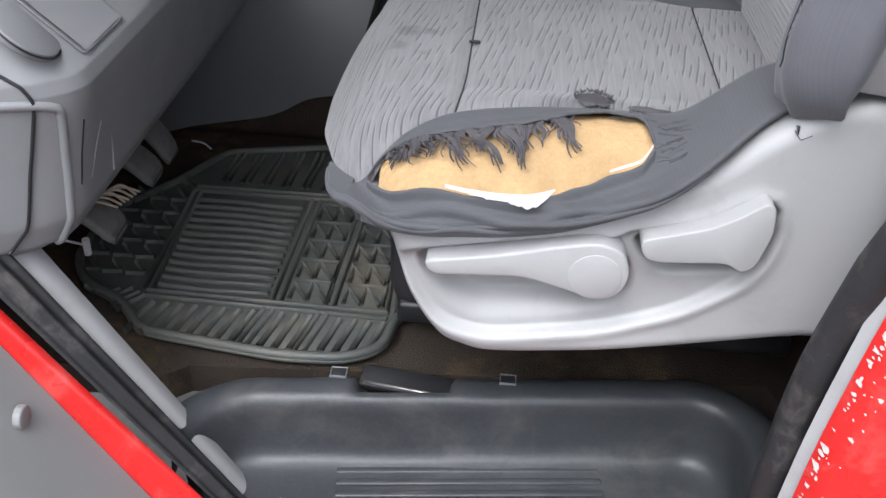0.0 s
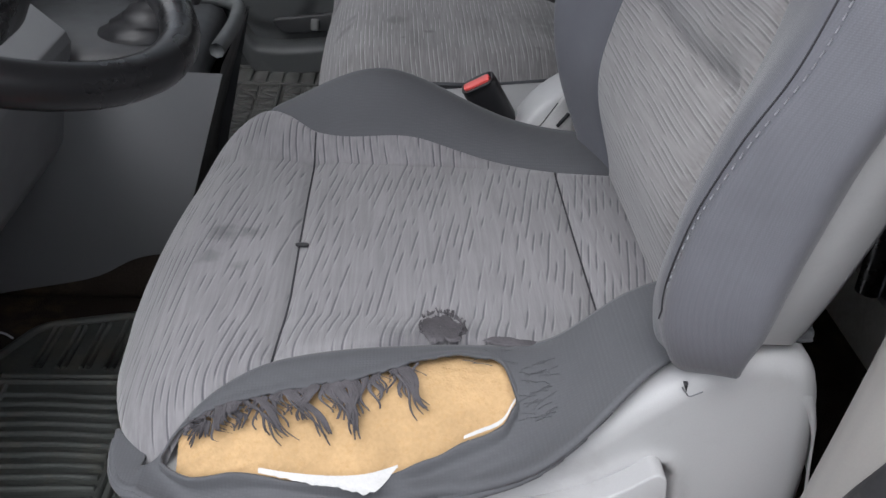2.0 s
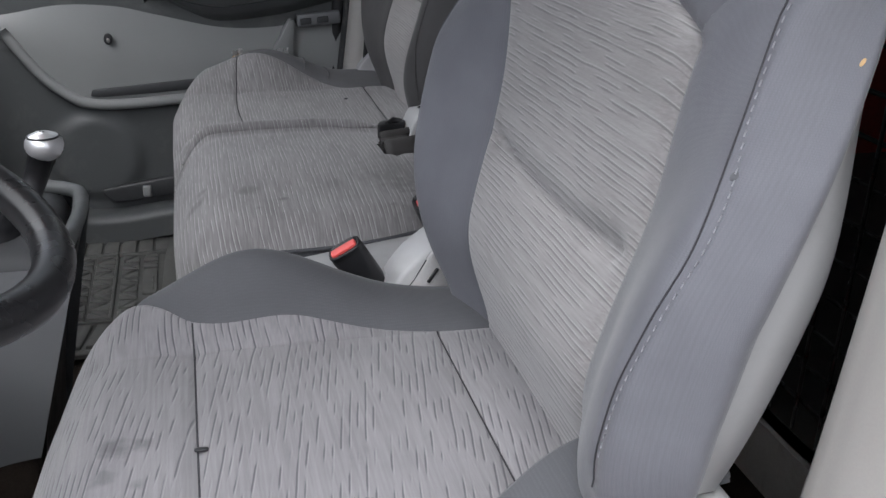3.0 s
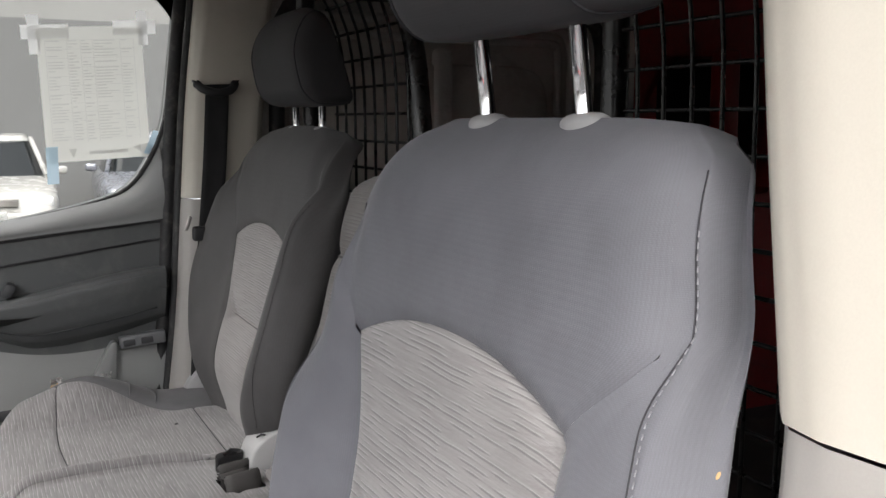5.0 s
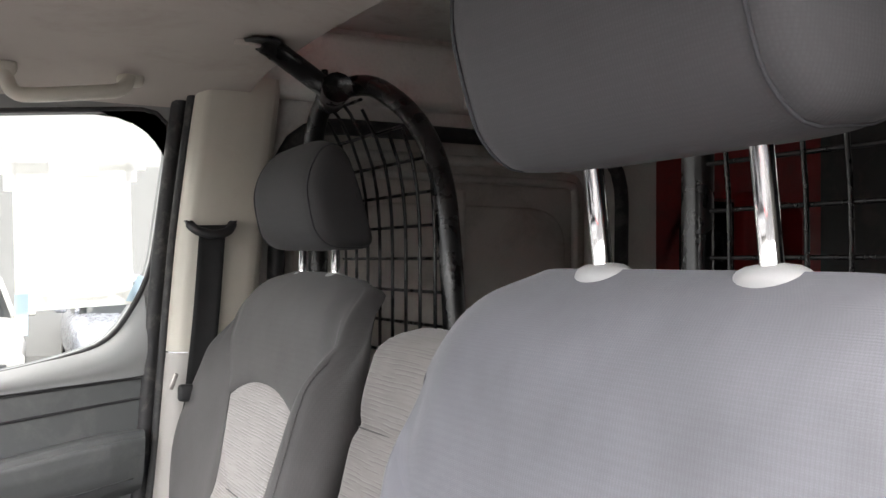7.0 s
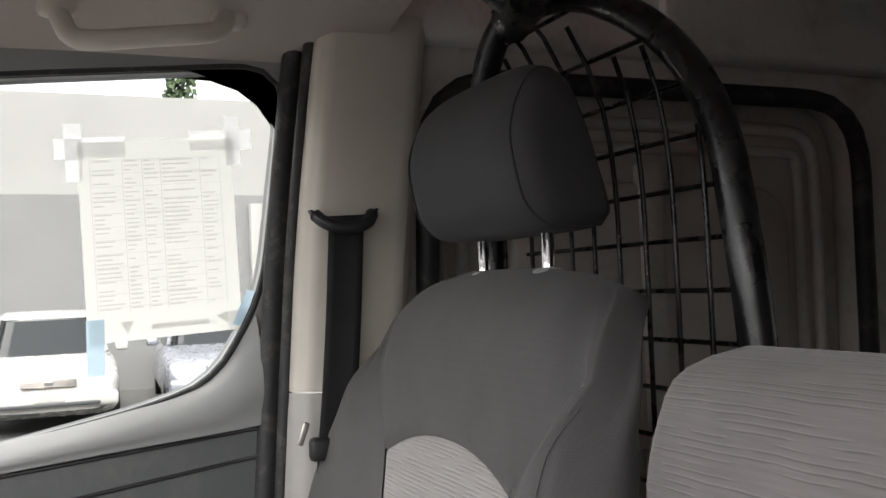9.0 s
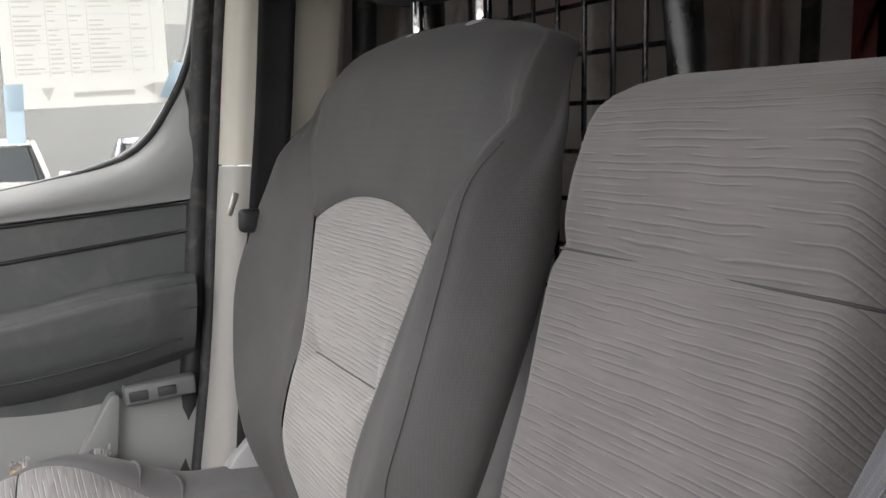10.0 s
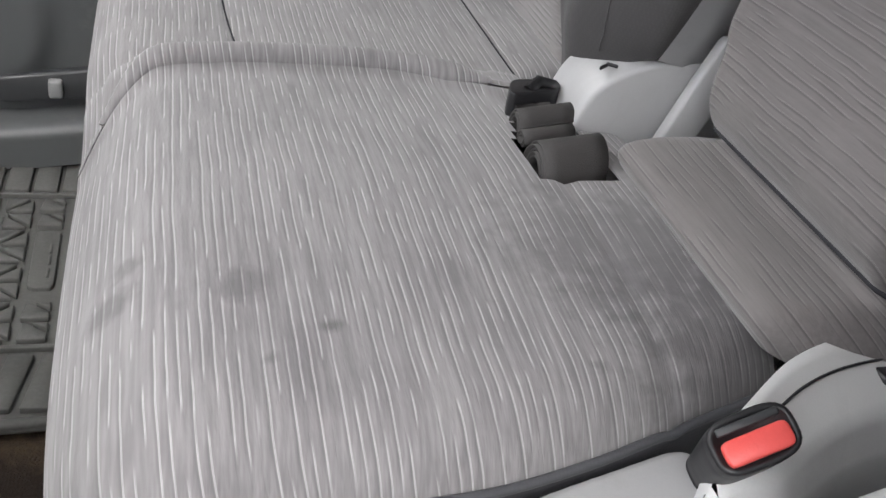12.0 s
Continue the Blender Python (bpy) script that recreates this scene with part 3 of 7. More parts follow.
def pillar(side):
    def edge(z):
        return curve([0.45, 0.75, 1.0, 1.245, 1.45, 1.66, 1.78], [-0.10, -0.095, -0.068, -0.050, -0.034, -0.010, 0.004], z)
    def section(z, q):
        x0 = edge(z)
        x1 = x0 + 0.165
        tum = 0.20 * max(0.0, z - 1.22) if side < 0 else 0.0
        yo, yi = 1.40 - tum, 1.298 - tum - 0.02 * max(0, (1.2 - z)) + 0.06 * max(0, z - 1.62)
        path = [(x0 + 0.004, yo), (x0, yi + 0.05), (x0 + 0.006, yi + 0.02), (x0 + 0.02, yi + 0.004), (x0 + 0.045, yi), (x0 + 0.10, yi), (x1 - 0.02, yi + 0.004), (x1 - 0.004, yi + 0.02), (x1, yi + 0.05), (x1, yo)]
        i = min(len(path) - 2, int(q * (len(path) - 1)))
        t = q * (len(path) - 1) - i
        return (path[i][0] + (path[i + 1][0] - path[i][0]) * t, path[i][1] + (path[i + 1][1] - path[i][1]) * t, z)
    fix = (lambda g: ([(p[0] + 0.013, p[1], p[2]) for p in g[0]], g[1])) if side > 0 else mirror_y
    name = "passenger" if side > 0 else "driver"
    upper = fix(grid(section, lin(1.247, 1.76, 24), lin(0, 1, 28)))
    lower = fix(grid(lambda z, q: section(z, q) if z < 1.2445 else tuple(Vector(section(z, q)) + Vector((0, 0.004, 0))), lin(0.46, 1.245, 34), lin(0, 1, 28)))
    solo("pillar_upper_trim", upper, M_CREAM, "cream plastic pillar trim on the %s side" % name, "pillar trim", kind="structure")
    solo("pillar_lower_trim", lower, M_TAUPE, "taupe grey lower pillar trim on the %s side" % name, "pillar trim", kind="structure")
    bead = [(edge(z) - 0.016 + (0.035 * smooth01((z - 0.85) / 0.2) if side < 0 else 0), 1.375 - 0.02 * smooth01((0.9 - z) / 0.2) + ((0.03 * smooth01((z - 0.85) / 0.2) - 0.20 * max(0.0, z - 1.22)) if side < 0 else 0), z) for z in lin(0.42, 1.72, 40)]
    solo("door_seal", fix(tube(bead, 0.015, 10)), M_RUBBER, "black rubber door seal along the %s pillar" % name, "seal", kind="structure")
    if side < 0:
        return edge
    inner = [(edge(z) - 0.001, 1.345 - 0.02 * (z < 0.8), z) for z in lin(0.50, 1.74, 30)]
    solo("pillar_gasket", fix(tube(inner, 0.009, 8)), M_RUBBER, "black rubber gasket beside the %s pillar trim" % name, "seal", kind="structure")
    return edge

pillar(-1)

# red body skin of the driver's B-pillar and rear quarter, chipped at the edge
pillar(1)
RED_EDGE = lambda z: curve([0.30, 0.665, 0.81, 0.843, 1.0, 1.22, 1.78], [-0.122, -0.108, -0.094, -0.088, -0.056, -0.040, 0.016], z)
skin = mirror_y(grid(lambda z, q: (RED_EDGE(z) + 0.12 * q, 1.388 + 0.032 * min(1, q * 5) ** 0.6 - 0.20 * max(0.0, z - 1.22), z), lin(0.30, 1.78, 60), lin(0, 1, 20)))
solo("body_pillar", skin, M_RED, "red painted door pillar with chipped edge", "body panel", kind="structure")
solo("body_side_left", box((3.3, 0.03, 1.65), (1.72, -0.43, 1.12)), M_RED, "red painted side panel of the van", "body panel", kind="structure", smooth=False)
grey_lip = mirror_y(grid(lambda z, q: (RED_EDGE(z) - 0.007 + 0.011 * q, 1.380 + 0.007 * q, z), lin(0.40, 1.0, 30), [0, 0.3, 0.7, 1.0]))
solo("pillar_flange", grey_lip, M_LGREY, "grey sealed flange beside the pillar seal", "trim", kind="structure")
rnd = random.Random(5)
chips = []
def skin_y(x, z):
    return 2 * MID - (1.388 + 0.032 * min(1.0, max(0.0, (x - RED_EDGE(z)) / 0.024)) ** 0.6) - 0.0012
for k in range(80):
    z = rnd.choice((0.815, 0.80, 0.745, 0.78, 0.845, 0.70, 0.66)) + rnd.gauss(0, 0.016)
    x = RED_EDGE(z) + 0.002 + 0.014 * rnd.random() ** 3
    r = 0.0005 + 0.0019 * rnd.random() ** 3
    turn = rnd.random() * 6.28
    pts = []
    for a in lin(0, 5.5, 8):
        k2 = r * (0.5 + 0.9 * rnd.random())
        px, pz = x + k2 * math.cos(a + turn), z + 1.6 * k2 * math.sin(a + turn)
        pts.append((px, skin_y(px, pz), pz))
    chips.append((pts, [tuple(range(8))]))
solo("paint_chip", join(*chips), M_CHIP, "pale primer showing through chipped red paint", "paint chips", kind="stuff", smooth=False)

# ---- driver's doorway: front jamb, sill and step well ----
# lines up the leaning jamb, each as x, y at 0.6 m and their change per metre of height
TRIM_IN, TRIM_OUT, RED_IN, RED_OUT = (-0.730, -0.23, -0.616, 0.0), (-0.734, -0.26, -0.654, 0.0), (-0.745, -0.300, -0.720, 0.0), (-0.770, -0.318, -0.620, 0.0)
def jamb_at(line, z, lift=0.0):
    x, y, dx, dy = line
    bow = 0.12 * max(0.0, z - 0.7) ** 2
    return Vector((x + dx * (z - 0.6) + bow, y + dy * (z - 0.6), z)) + Vector((0.02, -0.01, 0.01)) * lift
def between(a, b, z, q, lift=0.0):
    return jamb_at(a, z).lerp(jamb_at(b, z), q) + Vector((0.7, -0.3, 0.6)) * lift
JZ = lin(0.22, 1.05, 46)
solo("jamb_trim", grid(lambda z, q: between(TRIM_IN, TRIM_OUT, z, q * 1.1, 0.005 * math.sin(q * 3.1) - 0.002), JZ, lin(0, 1, 10)), M_LGREY, "light grey plastic scuff trim on the front jamb", "trim", kind="structure")
solo("jamb_seal", grid(lambda z, q: between(TRIM_OUT, RED_IN, z, q * 0.90, 0.012 * math.sin(q * 3.1) ** 0.6 + 0.003 * math.sin(q * 14)), JZ, lin(0, 1, 18)), M_RUBBER, "black rubber door seal on the front jamb", "seal", kind="structure")
solo("body_jamb", grid(lambda z, q: between(RED_IN, RED_OUT, z, q, 0.007 * math.sin(q * 3.1) ** 0.8 - 0.002), JZ, lin(0, 1, 14)), M_RED, "red painted front door jamb", "body panel", kind="structure")
door_l = thing("driver_door", "open driver door with grey plastic inner trim", "door", kind="structure")
def leaf(z, q, off=0.0):
    return jamb_at(RED_OUT, z) + Vector((-0.12 * q, -0.80 * q, 0.0)) + Vector((-off * 0.9, off * 0.35, 0.004))
part("trim_panel", grid(lambda z, q: leaf(z, q) + Vector((0.012, -0.003, 0)) * math.sin(min(1, q * 6) * 1.5), lin(0.36, 1.10, 30), lin(0.0, 1, 30)), M_DOORLOW, door_l, "grey plastic door trim")
part("skin", grid(lambda z, q: leaf(z, q, 0.05), lin(0.34, 1.12, 6), lin(0.02, 1.02, 6)), M_RED, door_l, "red painted door skin")
part("screw_cap", plate(ring_points(0, 0, 0.011, 0.011, 20), 'x', -0.004, 0.004, 0.002), M_DOORLOW, door_l).location = leaf(0.60, 0.055) + Vector((0.012, 0, 0))

# step well: a moulded black tub with a broad rounded rim, open towards the sill
WELL_L, WELL_R, WELL_Y, WELL_TURN = -0.660, -0.078, -0.198, 0.125
def well_loop(d):
    """The rim's line moved inwards by d, as points in plan."""
    r = 0.064 - d
    l, e, y = WELL_L + d, WELL_R - d, WELL_Y - d
    pts = [(l, q) for q in lin(-0.275, y - r - 0.001, 9)]
    pts += [(l + r - r * math.cos(a), y - r + r * math.sin(a)) for a in lin(0.05, 1.52, 12)]
    pts += [(x, y) for x in lin(l + r, e - r, 70)]
    pts += [(e - r + r * math.sin(a), y - r + r * math.cos(a)) for a in lin(0.05, 1.52, 12)]
    pts += [(e, q) for q in lin(y - r - 0.001, -0.47, 9)]
    return pts
step = thing("step_well", "dusty black moulded plastic step well in the doorway", "step")
WELL = ((-0.052, 0.462), (-0.047, 0.482), (-0.042, 0.491), (-0.034, 0.497), (-0.022, 0.4995), (-0.010, 0.4985), (-0.003, 0.494), (0.001, 0.487), (0.002, 0.475), (0.003, 0.455), (0.004, 0.435), (0.007, 0.422), (0.015, 0.414), (0.034, 0.410), (0.055, 0.4085))
well_loops = []
for d, z in WELL:
    loop = []
    for x, y in well_loop(d):
        yy = y + WELL_TURN * (x + 0.58)
        n = noise.noise(Vector((x * 14, yy * 14, z * 9)))
        torn = smooth01((x + 0.505) / 0.012) * smooth01((-0.392 - x) / 0.012) * smooth01((-0.010 - d) / 0.012) if y > -0.2 else 0.0
        if y < -0.232 and x < -0.4:
            x = max(x, -0.668)
        loop.append((x + 0.0012 * n, yy + 0.0016 * n, z + 0.0014 * n - 0.022 * torn))
    well_loops.append(loop)
nl = len(well_loops[0])
tub = [p for l in well_loops for p in l]
tub_faces = [(i * nl + j, i * nl + j + 1, (i + 1) * nl + j + 1, (i + 1) * nl + j) for i in range(len(WELL) - 1) for j in range(nl - 1)]
tub_faces.append(tuple((len(WELL) - 1) * nl + j for j in range(nl)))
part("tub", (tub, tub_faces), M_STEP, step)
lay = Matrix.Rotation(math.atan(0.135), 4, 'Z')
for k in range(9):
    part("rib", box((0.295, 0.0085, 0.005), (-0.369 + 0.002 * k, -0.1935 - 0.0168 * k, 0.4105), 0.002, turn=lay), M_STEP, step)
for x, y in ((-0.522, -0.150), (-0.334, -0.136)):
    part("clip_hole", box((0.016, 0.013, 0.003), (x, y, 0.4988), 0.0006, turn=Matrix.Rotation(0.085, 4, 'Z')), M_BLACK, step, "empty square clip hole")
    for dx, dy, sx, sy in ((-0.0087, 0, 0.0014, 0.016), (0.0087, 0, 0.0014, 0.016), (0, -0.0073, 0.0185, 0.0014), (0, 0.0073, 0.0185, 0.0014)):
        part("hole_rim", box((sx, sy, 0.004), (x + dx, y + dy + 0.085 * dx, 0.4992), 0.0007), M_CONSIDE, step)
part("latch_plate", box((0.105, 0.034, 0.008), (-0.447, -0.141, 0.4850), 0.003, turn=Matrix.Rotation(-0.12, 4, 'Z')), M_BLACK, step, "bent dirty steel tongue")
part("latch_edge", tube([(-0.494, -0.151, 0.4905), (-0.43, -0.159, 0.4900), (-0.400, -0.163, 0.4900)], 0.0018, 6), M_STEEL, step, "worn bare edge of the tongue")
part("latch_foam", tube([(-0.474, -0.166, 0.485), (-0.455, -0.170, 0.486), (-0.437, -0.169, 0.485)], [0.003, 0.005, 0.002], 8, flat=0.6), M_WHITE, step, "pale crumb of packing")
for x, y, l in ((-0.575, -0.262, 0.030), (-0.567, -0.258, 0.022), (-0.560, -0.264, 0.018), (-0.20, -0.30, 0.02)):
    part("scuff", tube([(x, y, 0.4098), (x + 0.002, y - l, 0.4094)], [0.0012, 0.0006], 5, flat=0.3), M_STITCH, step, "pale scuff in the tub")
solo("sill", box((1.0, 0.06, 0.16), (-0.32, -0.455, 0.325), 0.012), M_RED, "red painted sill under the doorway", "sill", kind="structure")

# ---- passenger door ----
door_r = thing("passenger_door", "closed passenger door with grey plastic trim", "door", kind="structure")
DY = 1.385
# window opening outline (x, z), clockwise
WIN = soft_outline([(-0.055, 1.375), (-0.125, 1.262), (-0.22, 1.232), (-0.95, 1.085), (-1.0, 1.25), (-0.62, 1.64), (-0.36, 1.668), (-0.012, 1.70)], 0.07, 96)
OUT = soft_outline([(-0.045, 1.20), (-0.10, 1.13), (-0.22, 1.13), (-1.02, 1.02), (-1.08, 1.25), (-0.64, 1.72), (-0.36, 1.745), (0.03, 1.76)], 0.03, 96)
part("upper_frame", wall_with_hole(OUT, WIN, 'y', DY + 0.02, DY + 0.07), M_DOORLOW, door_r, "pale grey window surround", smooth=False)
def grown(poly, d):
    cx, cz = sum(p[0] for p in poly) / len(poly), sum(p[1] for p in poly) / len(poly)
    out = []
    n = len(poly)
    for i in range(n):
        a, b = Vector((*poly[i - 1], 0)), Vector((*poly[(i + 1) % n], 0))
        t = (b - a).normalized()
        nrm = Vector((t.y, -t.x, 0))
        p = Vector((*poly[i], 0))
        if nrm.dot(p - Vector((cx, cz, 0))) < 0:
            nrm = -nrm
        out.append(((p + nrm * d).x, (p + nrm * d).y))
    return out
part("window_gasket", tube([(x, DY + 0.024, z) for x, z in grown(WIN, 0.004)], 0.0055, 8, closed=True), M_RUBBER, door_r, "black rubber window gasket")
pane = part("pane", plate(grown(WIN, 0.006), 'y', DY + 0.045, DY + 0.049), M_GLASS, door_r, "clear side window pane", smooth=False)
pane.visible_shadow = False

# sill moulding that sweeps down from the pillar under the glass
def sill_sweep(x, q):
    top = curve([-1.0, -0.42, -0.244, -0.141, -0.101, -0.05], [1.100, 1.196, 1.230, 1.258, 1.293, 1.372], x)
    bot = curve([-1.0, -0.42, -0.10, -0.05], [1.085, 1.166, 1.198, 1.203], x)
    z = top + (bot - top) * q
    return (x, DY + 0.03 - 0.052 * math.sin(min(1, q * 1.15) * math.pi * 0.62) ** 0.8, z)
part("sill_moulding", grid(sill_sweep, lin(-1.0, -0.062, 60), lin(0, 1, 16)), M_DOORLOW, door_r, "soft pale grey window sill moulding")

# main trim: ribbed upper field, armrest bulge, lighter lower panel, pocket
def trim_y(x, z):
    y = DY - 0.012
    return y
SILL_LOW = lambda x: curve([-1.0, -0.42, -0.10, -0.05], [1.085, 1.166, 1.198, 1.203], x) + 0.006
part("upper_trim", grid(lambda x, q: (x, trim_y(x, 0.90 + (SILL_LOW(x) - 0.90) * q), 0.90 + (SILL_LOW(x) - 0.90) * q), lin(-1.0, -0.064, 70), lin(0, 1, 70)), M_MGREY, door_r, "dark grey door trim with armrest bulge")
for z0, z1 in ((1.105, 1.198), (1.036, 1.161)):
    part("rib_line", tube([(x, trim_y(x, z0 + (z1 - z0) * (x + 1.0) / 0.94) - 0.001, z0 + (z1 - z0) * (x + 1.0) / 0.94) for x in lin(-0.9, -0.066, 24)], 0.0028, 6), M_BLACK, door_r)
ARM_TOP = lambda x: curve([-0.47, -0.455, -0.377, -0.26, -0.169, -0.083], [1.030, 1.040, 1.053, 1.077, 1.094, 1.103], x)
ARM_LOW = lambda x: curve([-0.47, -0.444, -0.376, -0.318, -0.186, -0.074], [1.022, 1.005, 0.967, 0.950, 0.964, 0.988], x)
def arm_fn(x, q):
    """Armrest: a ledge on top, a full belly and a tucked underside."""
    k = smooth01((x + 0.475) / 0.07) * (1 - 0.25 * smooth01((x + 0.14) / 0.07))
    path = [(0.0, 0.0), (0.020, -0.002), (0.046, 0.004), (0.058, 0.0), (0.064, -0.10), (0.062, -0.30), (0.050, -0.60), (0.030, -0.85), (0.004, -1.0)]
    s_ = q * (len(path) - 1)
    n = min(len(path) - 2, int(s_))
    t = s_ - n
    o, d = (path[n][m] + (path[n + 1][m] - path[n][m]) * t for m in (0, 1))
    hgt = ARM_TOP(x) - ARM_LOW(x)
    return (x, DY - 0.012 - o * (0.25 + 0.75 * k), ARM_TOP(x) + (d * hgt if d < -0.05 else d * 1.0))
part("armrest", grid(arm_fn, lin(-0.47, -0.072, 60), lin(0, 1, 41)), M_MGREY, door_r, "dark grey moulded armrest")
part("armrest_crease", tube([Vector(arm_fn(x, 0.80)) + Vector((0, -0.001, 0)) for x in lin(-0.40, -0.09, 24)], 0.0016, 6), M_CONSOLE, door_r)
# solid plate in place of a hollow; its dark colour is the shade
part("pull_cup", plate(soft_outline([(-0.385, 1.060), (-0.362, 1.064), (-0.352, 1.084), (-0.372, 1.090)], 0.008, 24), 'y', DY - 0.045, DY - 0.010, 0.003), M_CONSOLE, door_r, "dark plate for the shaded hollow of the door pull")
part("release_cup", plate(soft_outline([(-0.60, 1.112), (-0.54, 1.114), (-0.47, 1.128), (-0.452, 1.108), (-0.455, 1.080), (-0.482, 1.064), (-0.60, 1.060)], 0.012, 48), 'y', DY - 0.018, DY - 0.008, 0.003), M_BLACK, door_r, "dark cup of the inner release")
part("release_lever", tube(rounded([(-0.585, DY - 0.024, 1.084), (-0.52, DY - 0.028, 1.078), (-0.478, DY - 0.024, 1.088), (-0.470, DY - 0.016, 1.112)], 0.02), 0.006, 10, flat=1.3), M_MGREY, door_r, "grey release lever")
part("release_trim", tube(rounded([(-0.60, DY - 0.019, 1.114), (-0.54, DY - 0.019, 1.117), (-0.47, DY - 0.019, 1.130)], 0.02), 0.0022, 6), M_STEEL, door_r, "thin silver trim")
# lower field: pale panel with a wavy top edge, its pocket lip sweeping up to the front
def low_top(x):
    return curve([-1.0, -0.742, -0.635, -0.528, -0.448, -0.318, -0.203, -0.06], [0.94, 0.969, 0.986, 0.982, 0.964, 0.936, 0.936, 0.962], x)
LIP = lambda x: curve([-1.0, -0.76, -0.704, -0.68, -0.635, -0.60, -0.518, -0.422, -0.066], [0.985, 0.955, 0.884, 0.851, 0.811, 0.793, 0.789, 0.795, 0.815], x)
part("lower_panel", grid(lambda x, q: (x, DY - 0.014 - 0.014 * math.sin(min(1.0, q * 1.6) * 1.57), low_top(x) + (min(LIP(x), low_top(x) - 0.002) - 0.010 - low_top(x)) * q), lin(-0.98, -0.066, 70), lin(0, 1, 20)), M_DOORLOW, door_r, "lighter grey lower door panel")
part("pocket_lip", tube([(x, DY - 0.030, LIP(x) - 0.004) for x in lin(-0.745, -0.066, 60)], 0.011, 10), M_DOORLOW, door_r, "rounded lip under the panel")
# flat plate coloured as dark as the shade inside the slot
part("pocket_slot", plate(soft_outline([(-0.594, 0.816), (-0.592, 0.800), (-0.471, 0.806), (-0.30, 0.818), (-0.30, 0.838), (-0.399, 0.832)], 0.006, 40), 'y', DY - 0.034, DY - 0.020, 0.002), M_CONSOLE, door_r, "long dark plate for the shaded pocket slot")
part("kick_panel", grid(lambda x, z: (x, DY - 0.008 - 0.014 * smooth01((0.105 - math.hypot(x + 0.595, z - 0.668)) / 0.03), min(z, LIP(x) - 0.004)), lin(-1.0, -0.066, 80), lin(0.47, 0.96, 60)), M_MGREY, door_r, "dark grey kick panel with speaker bulge")
part("bin_front", grid(lambda x, q: (x, DY - 0.012 - 0.060 * smooth01(q * 2.2) * smooth01((x + 0.70) / 0.06), curve([-0.70, -0.666, -0.626, -0.429, -0.25], [0.625, 0.600, 0.552, 0.565, 0.59], x) - 0.085 * max(0.0, q - 0.3)), lin(-0.70, -0.25, 40), lin(0, 1, 16)), M_MGREY, door_r, "door bin lip")
# no depth here: the dark colour gives the recess its shade
part("bin_well", plate(soft_outline([(-0.600, 0.598), (-0.571, 0.566), (-0.42, 0.580), (-0.42, 0.624)], 0.010, 32), 'y', DY - 0.030, DY - 0.012, 0.004), M_CONSOLE, door_r, "dark plate for the shaded bin recess")
part("bin_tab", box((0.018, 0.014, 0.026), (-0.500, DY - 0.034, 0.592), 0.004), M_DOORLOW, door_r)
part("bracket_web", plate(soft_outline([(-0.228, 0.870), (-0.182, 0.954), (-0.170, 0.954), (-0.175, 0.870)], 0.006, 32), 'y', DY - 0.040, DY - 0.016, 0.005), M_DOORLOW, door_r, "raised web beside the latch box")
part("switch_box", box((0.092, 0.022, 0.026), (-0.120, DY - 0.036, 0.954), 0.004, turn=Matrix.Rotation(radians(-5), 4, 'Y')), M_CONSIDE, door_r, "small grey latch box")
for x in (-0.148, -0.112):
    part("switch_recess", box((0.024, 0.008, 0.013), (x, DY - 0.046, 0.953 + 0.087 * (x + 0.12)), 0.002, turn=Matrix.Rotation(radians(-5), 4, 'Y')), M_CONSOLE, door_r)
part("bolt_hole", plate(ring_points(-0.546, 0.92, 0.009, 0.012, 16), 'y', DY - 0.036, DY - 0.028, 0.002), M_BLACK, door_r)
part("bolt", plate(ring_points(-0.546, 0.918, 0.0035, 0.005, 10), 'y', DY - 0.038, DY - 0.034, 0.001), M_STEEL, door_r)
part("door_skin", plate([(-1.05, 0.40), (0.0, 0.40), (0.0, 1.16), (-1.05, 1.12)], 'y', DY + 0.05, DY + 0.08), M_RED, door_r, smooth=False)

# form taped to the window: a white sheet with a printed table, seen from inside
form = thing("taped_form", "white printed form taped on the passenger window", "paper")
px0, px1, pz0, pz1 = -0.287, -0.083, 1.318, 1.588
PY = DY + 0.041
lean = lambda x, z: (x + 0.010 * (1.588 - z) / 0.27 - 0.004, z + 0.012 * (x - px0) / 0.2)
def on_glass(poly, y0, th):
    q = [lean(*p) for p in poly]
    return ([(x, y0 - th, z) for x, z in q], [tuple(range(len(q)))])
def rect(a, b, c, d):
    return [(a, c), (b, c), (b, d), (a, d)]
part("sheet", on_glass(rect(px0, px1, pz0, pz1), PY, 0.0008), M_PAPER, form, smooth=False)
tapes = [rect(-0.315, -0.225, 1.565, 1.593), rect(-0.302, -0.280, 1.535, 1.612), rect(-0.140, -0.055, 1.570, 1.598), rect(-0.092, -0.072, 1.548, 1.618), rect(-0.103, -0.060, 1.318, 1.345)]
for k, tp in enumerate(tapes):
    part("tape", on_glass(tp, PY - 0.0012 - 0.0010 * k, 0.0006), M_TAPE, form, smooth=False)
part("tape", on_glass([(-0.290, 1.275), (-0.268, 1.275), (-0.265, 1.350), (-0.288, 1.350)], PY - 0.0024, 0.0006), M_BLUETAPE, form, "pale blue tape", smooth=False)
part("tape", on_glass([(-0.098, 1.325), (-0.070, 1.320), (-0.062, 1.368), (-0.075, 1.372)], PY - 0.0072, 0.0006), M_BLUETAPE, form, "pale blue tape", smooth=False)
ink = []
def ink_rect(a, b, c, d):
    q = [lean(*p) for p in rect(a, b, c, d)]
    return ([(x, PY - 0.0012, z) for x, z in q], [(0, 1, 2, 3)])
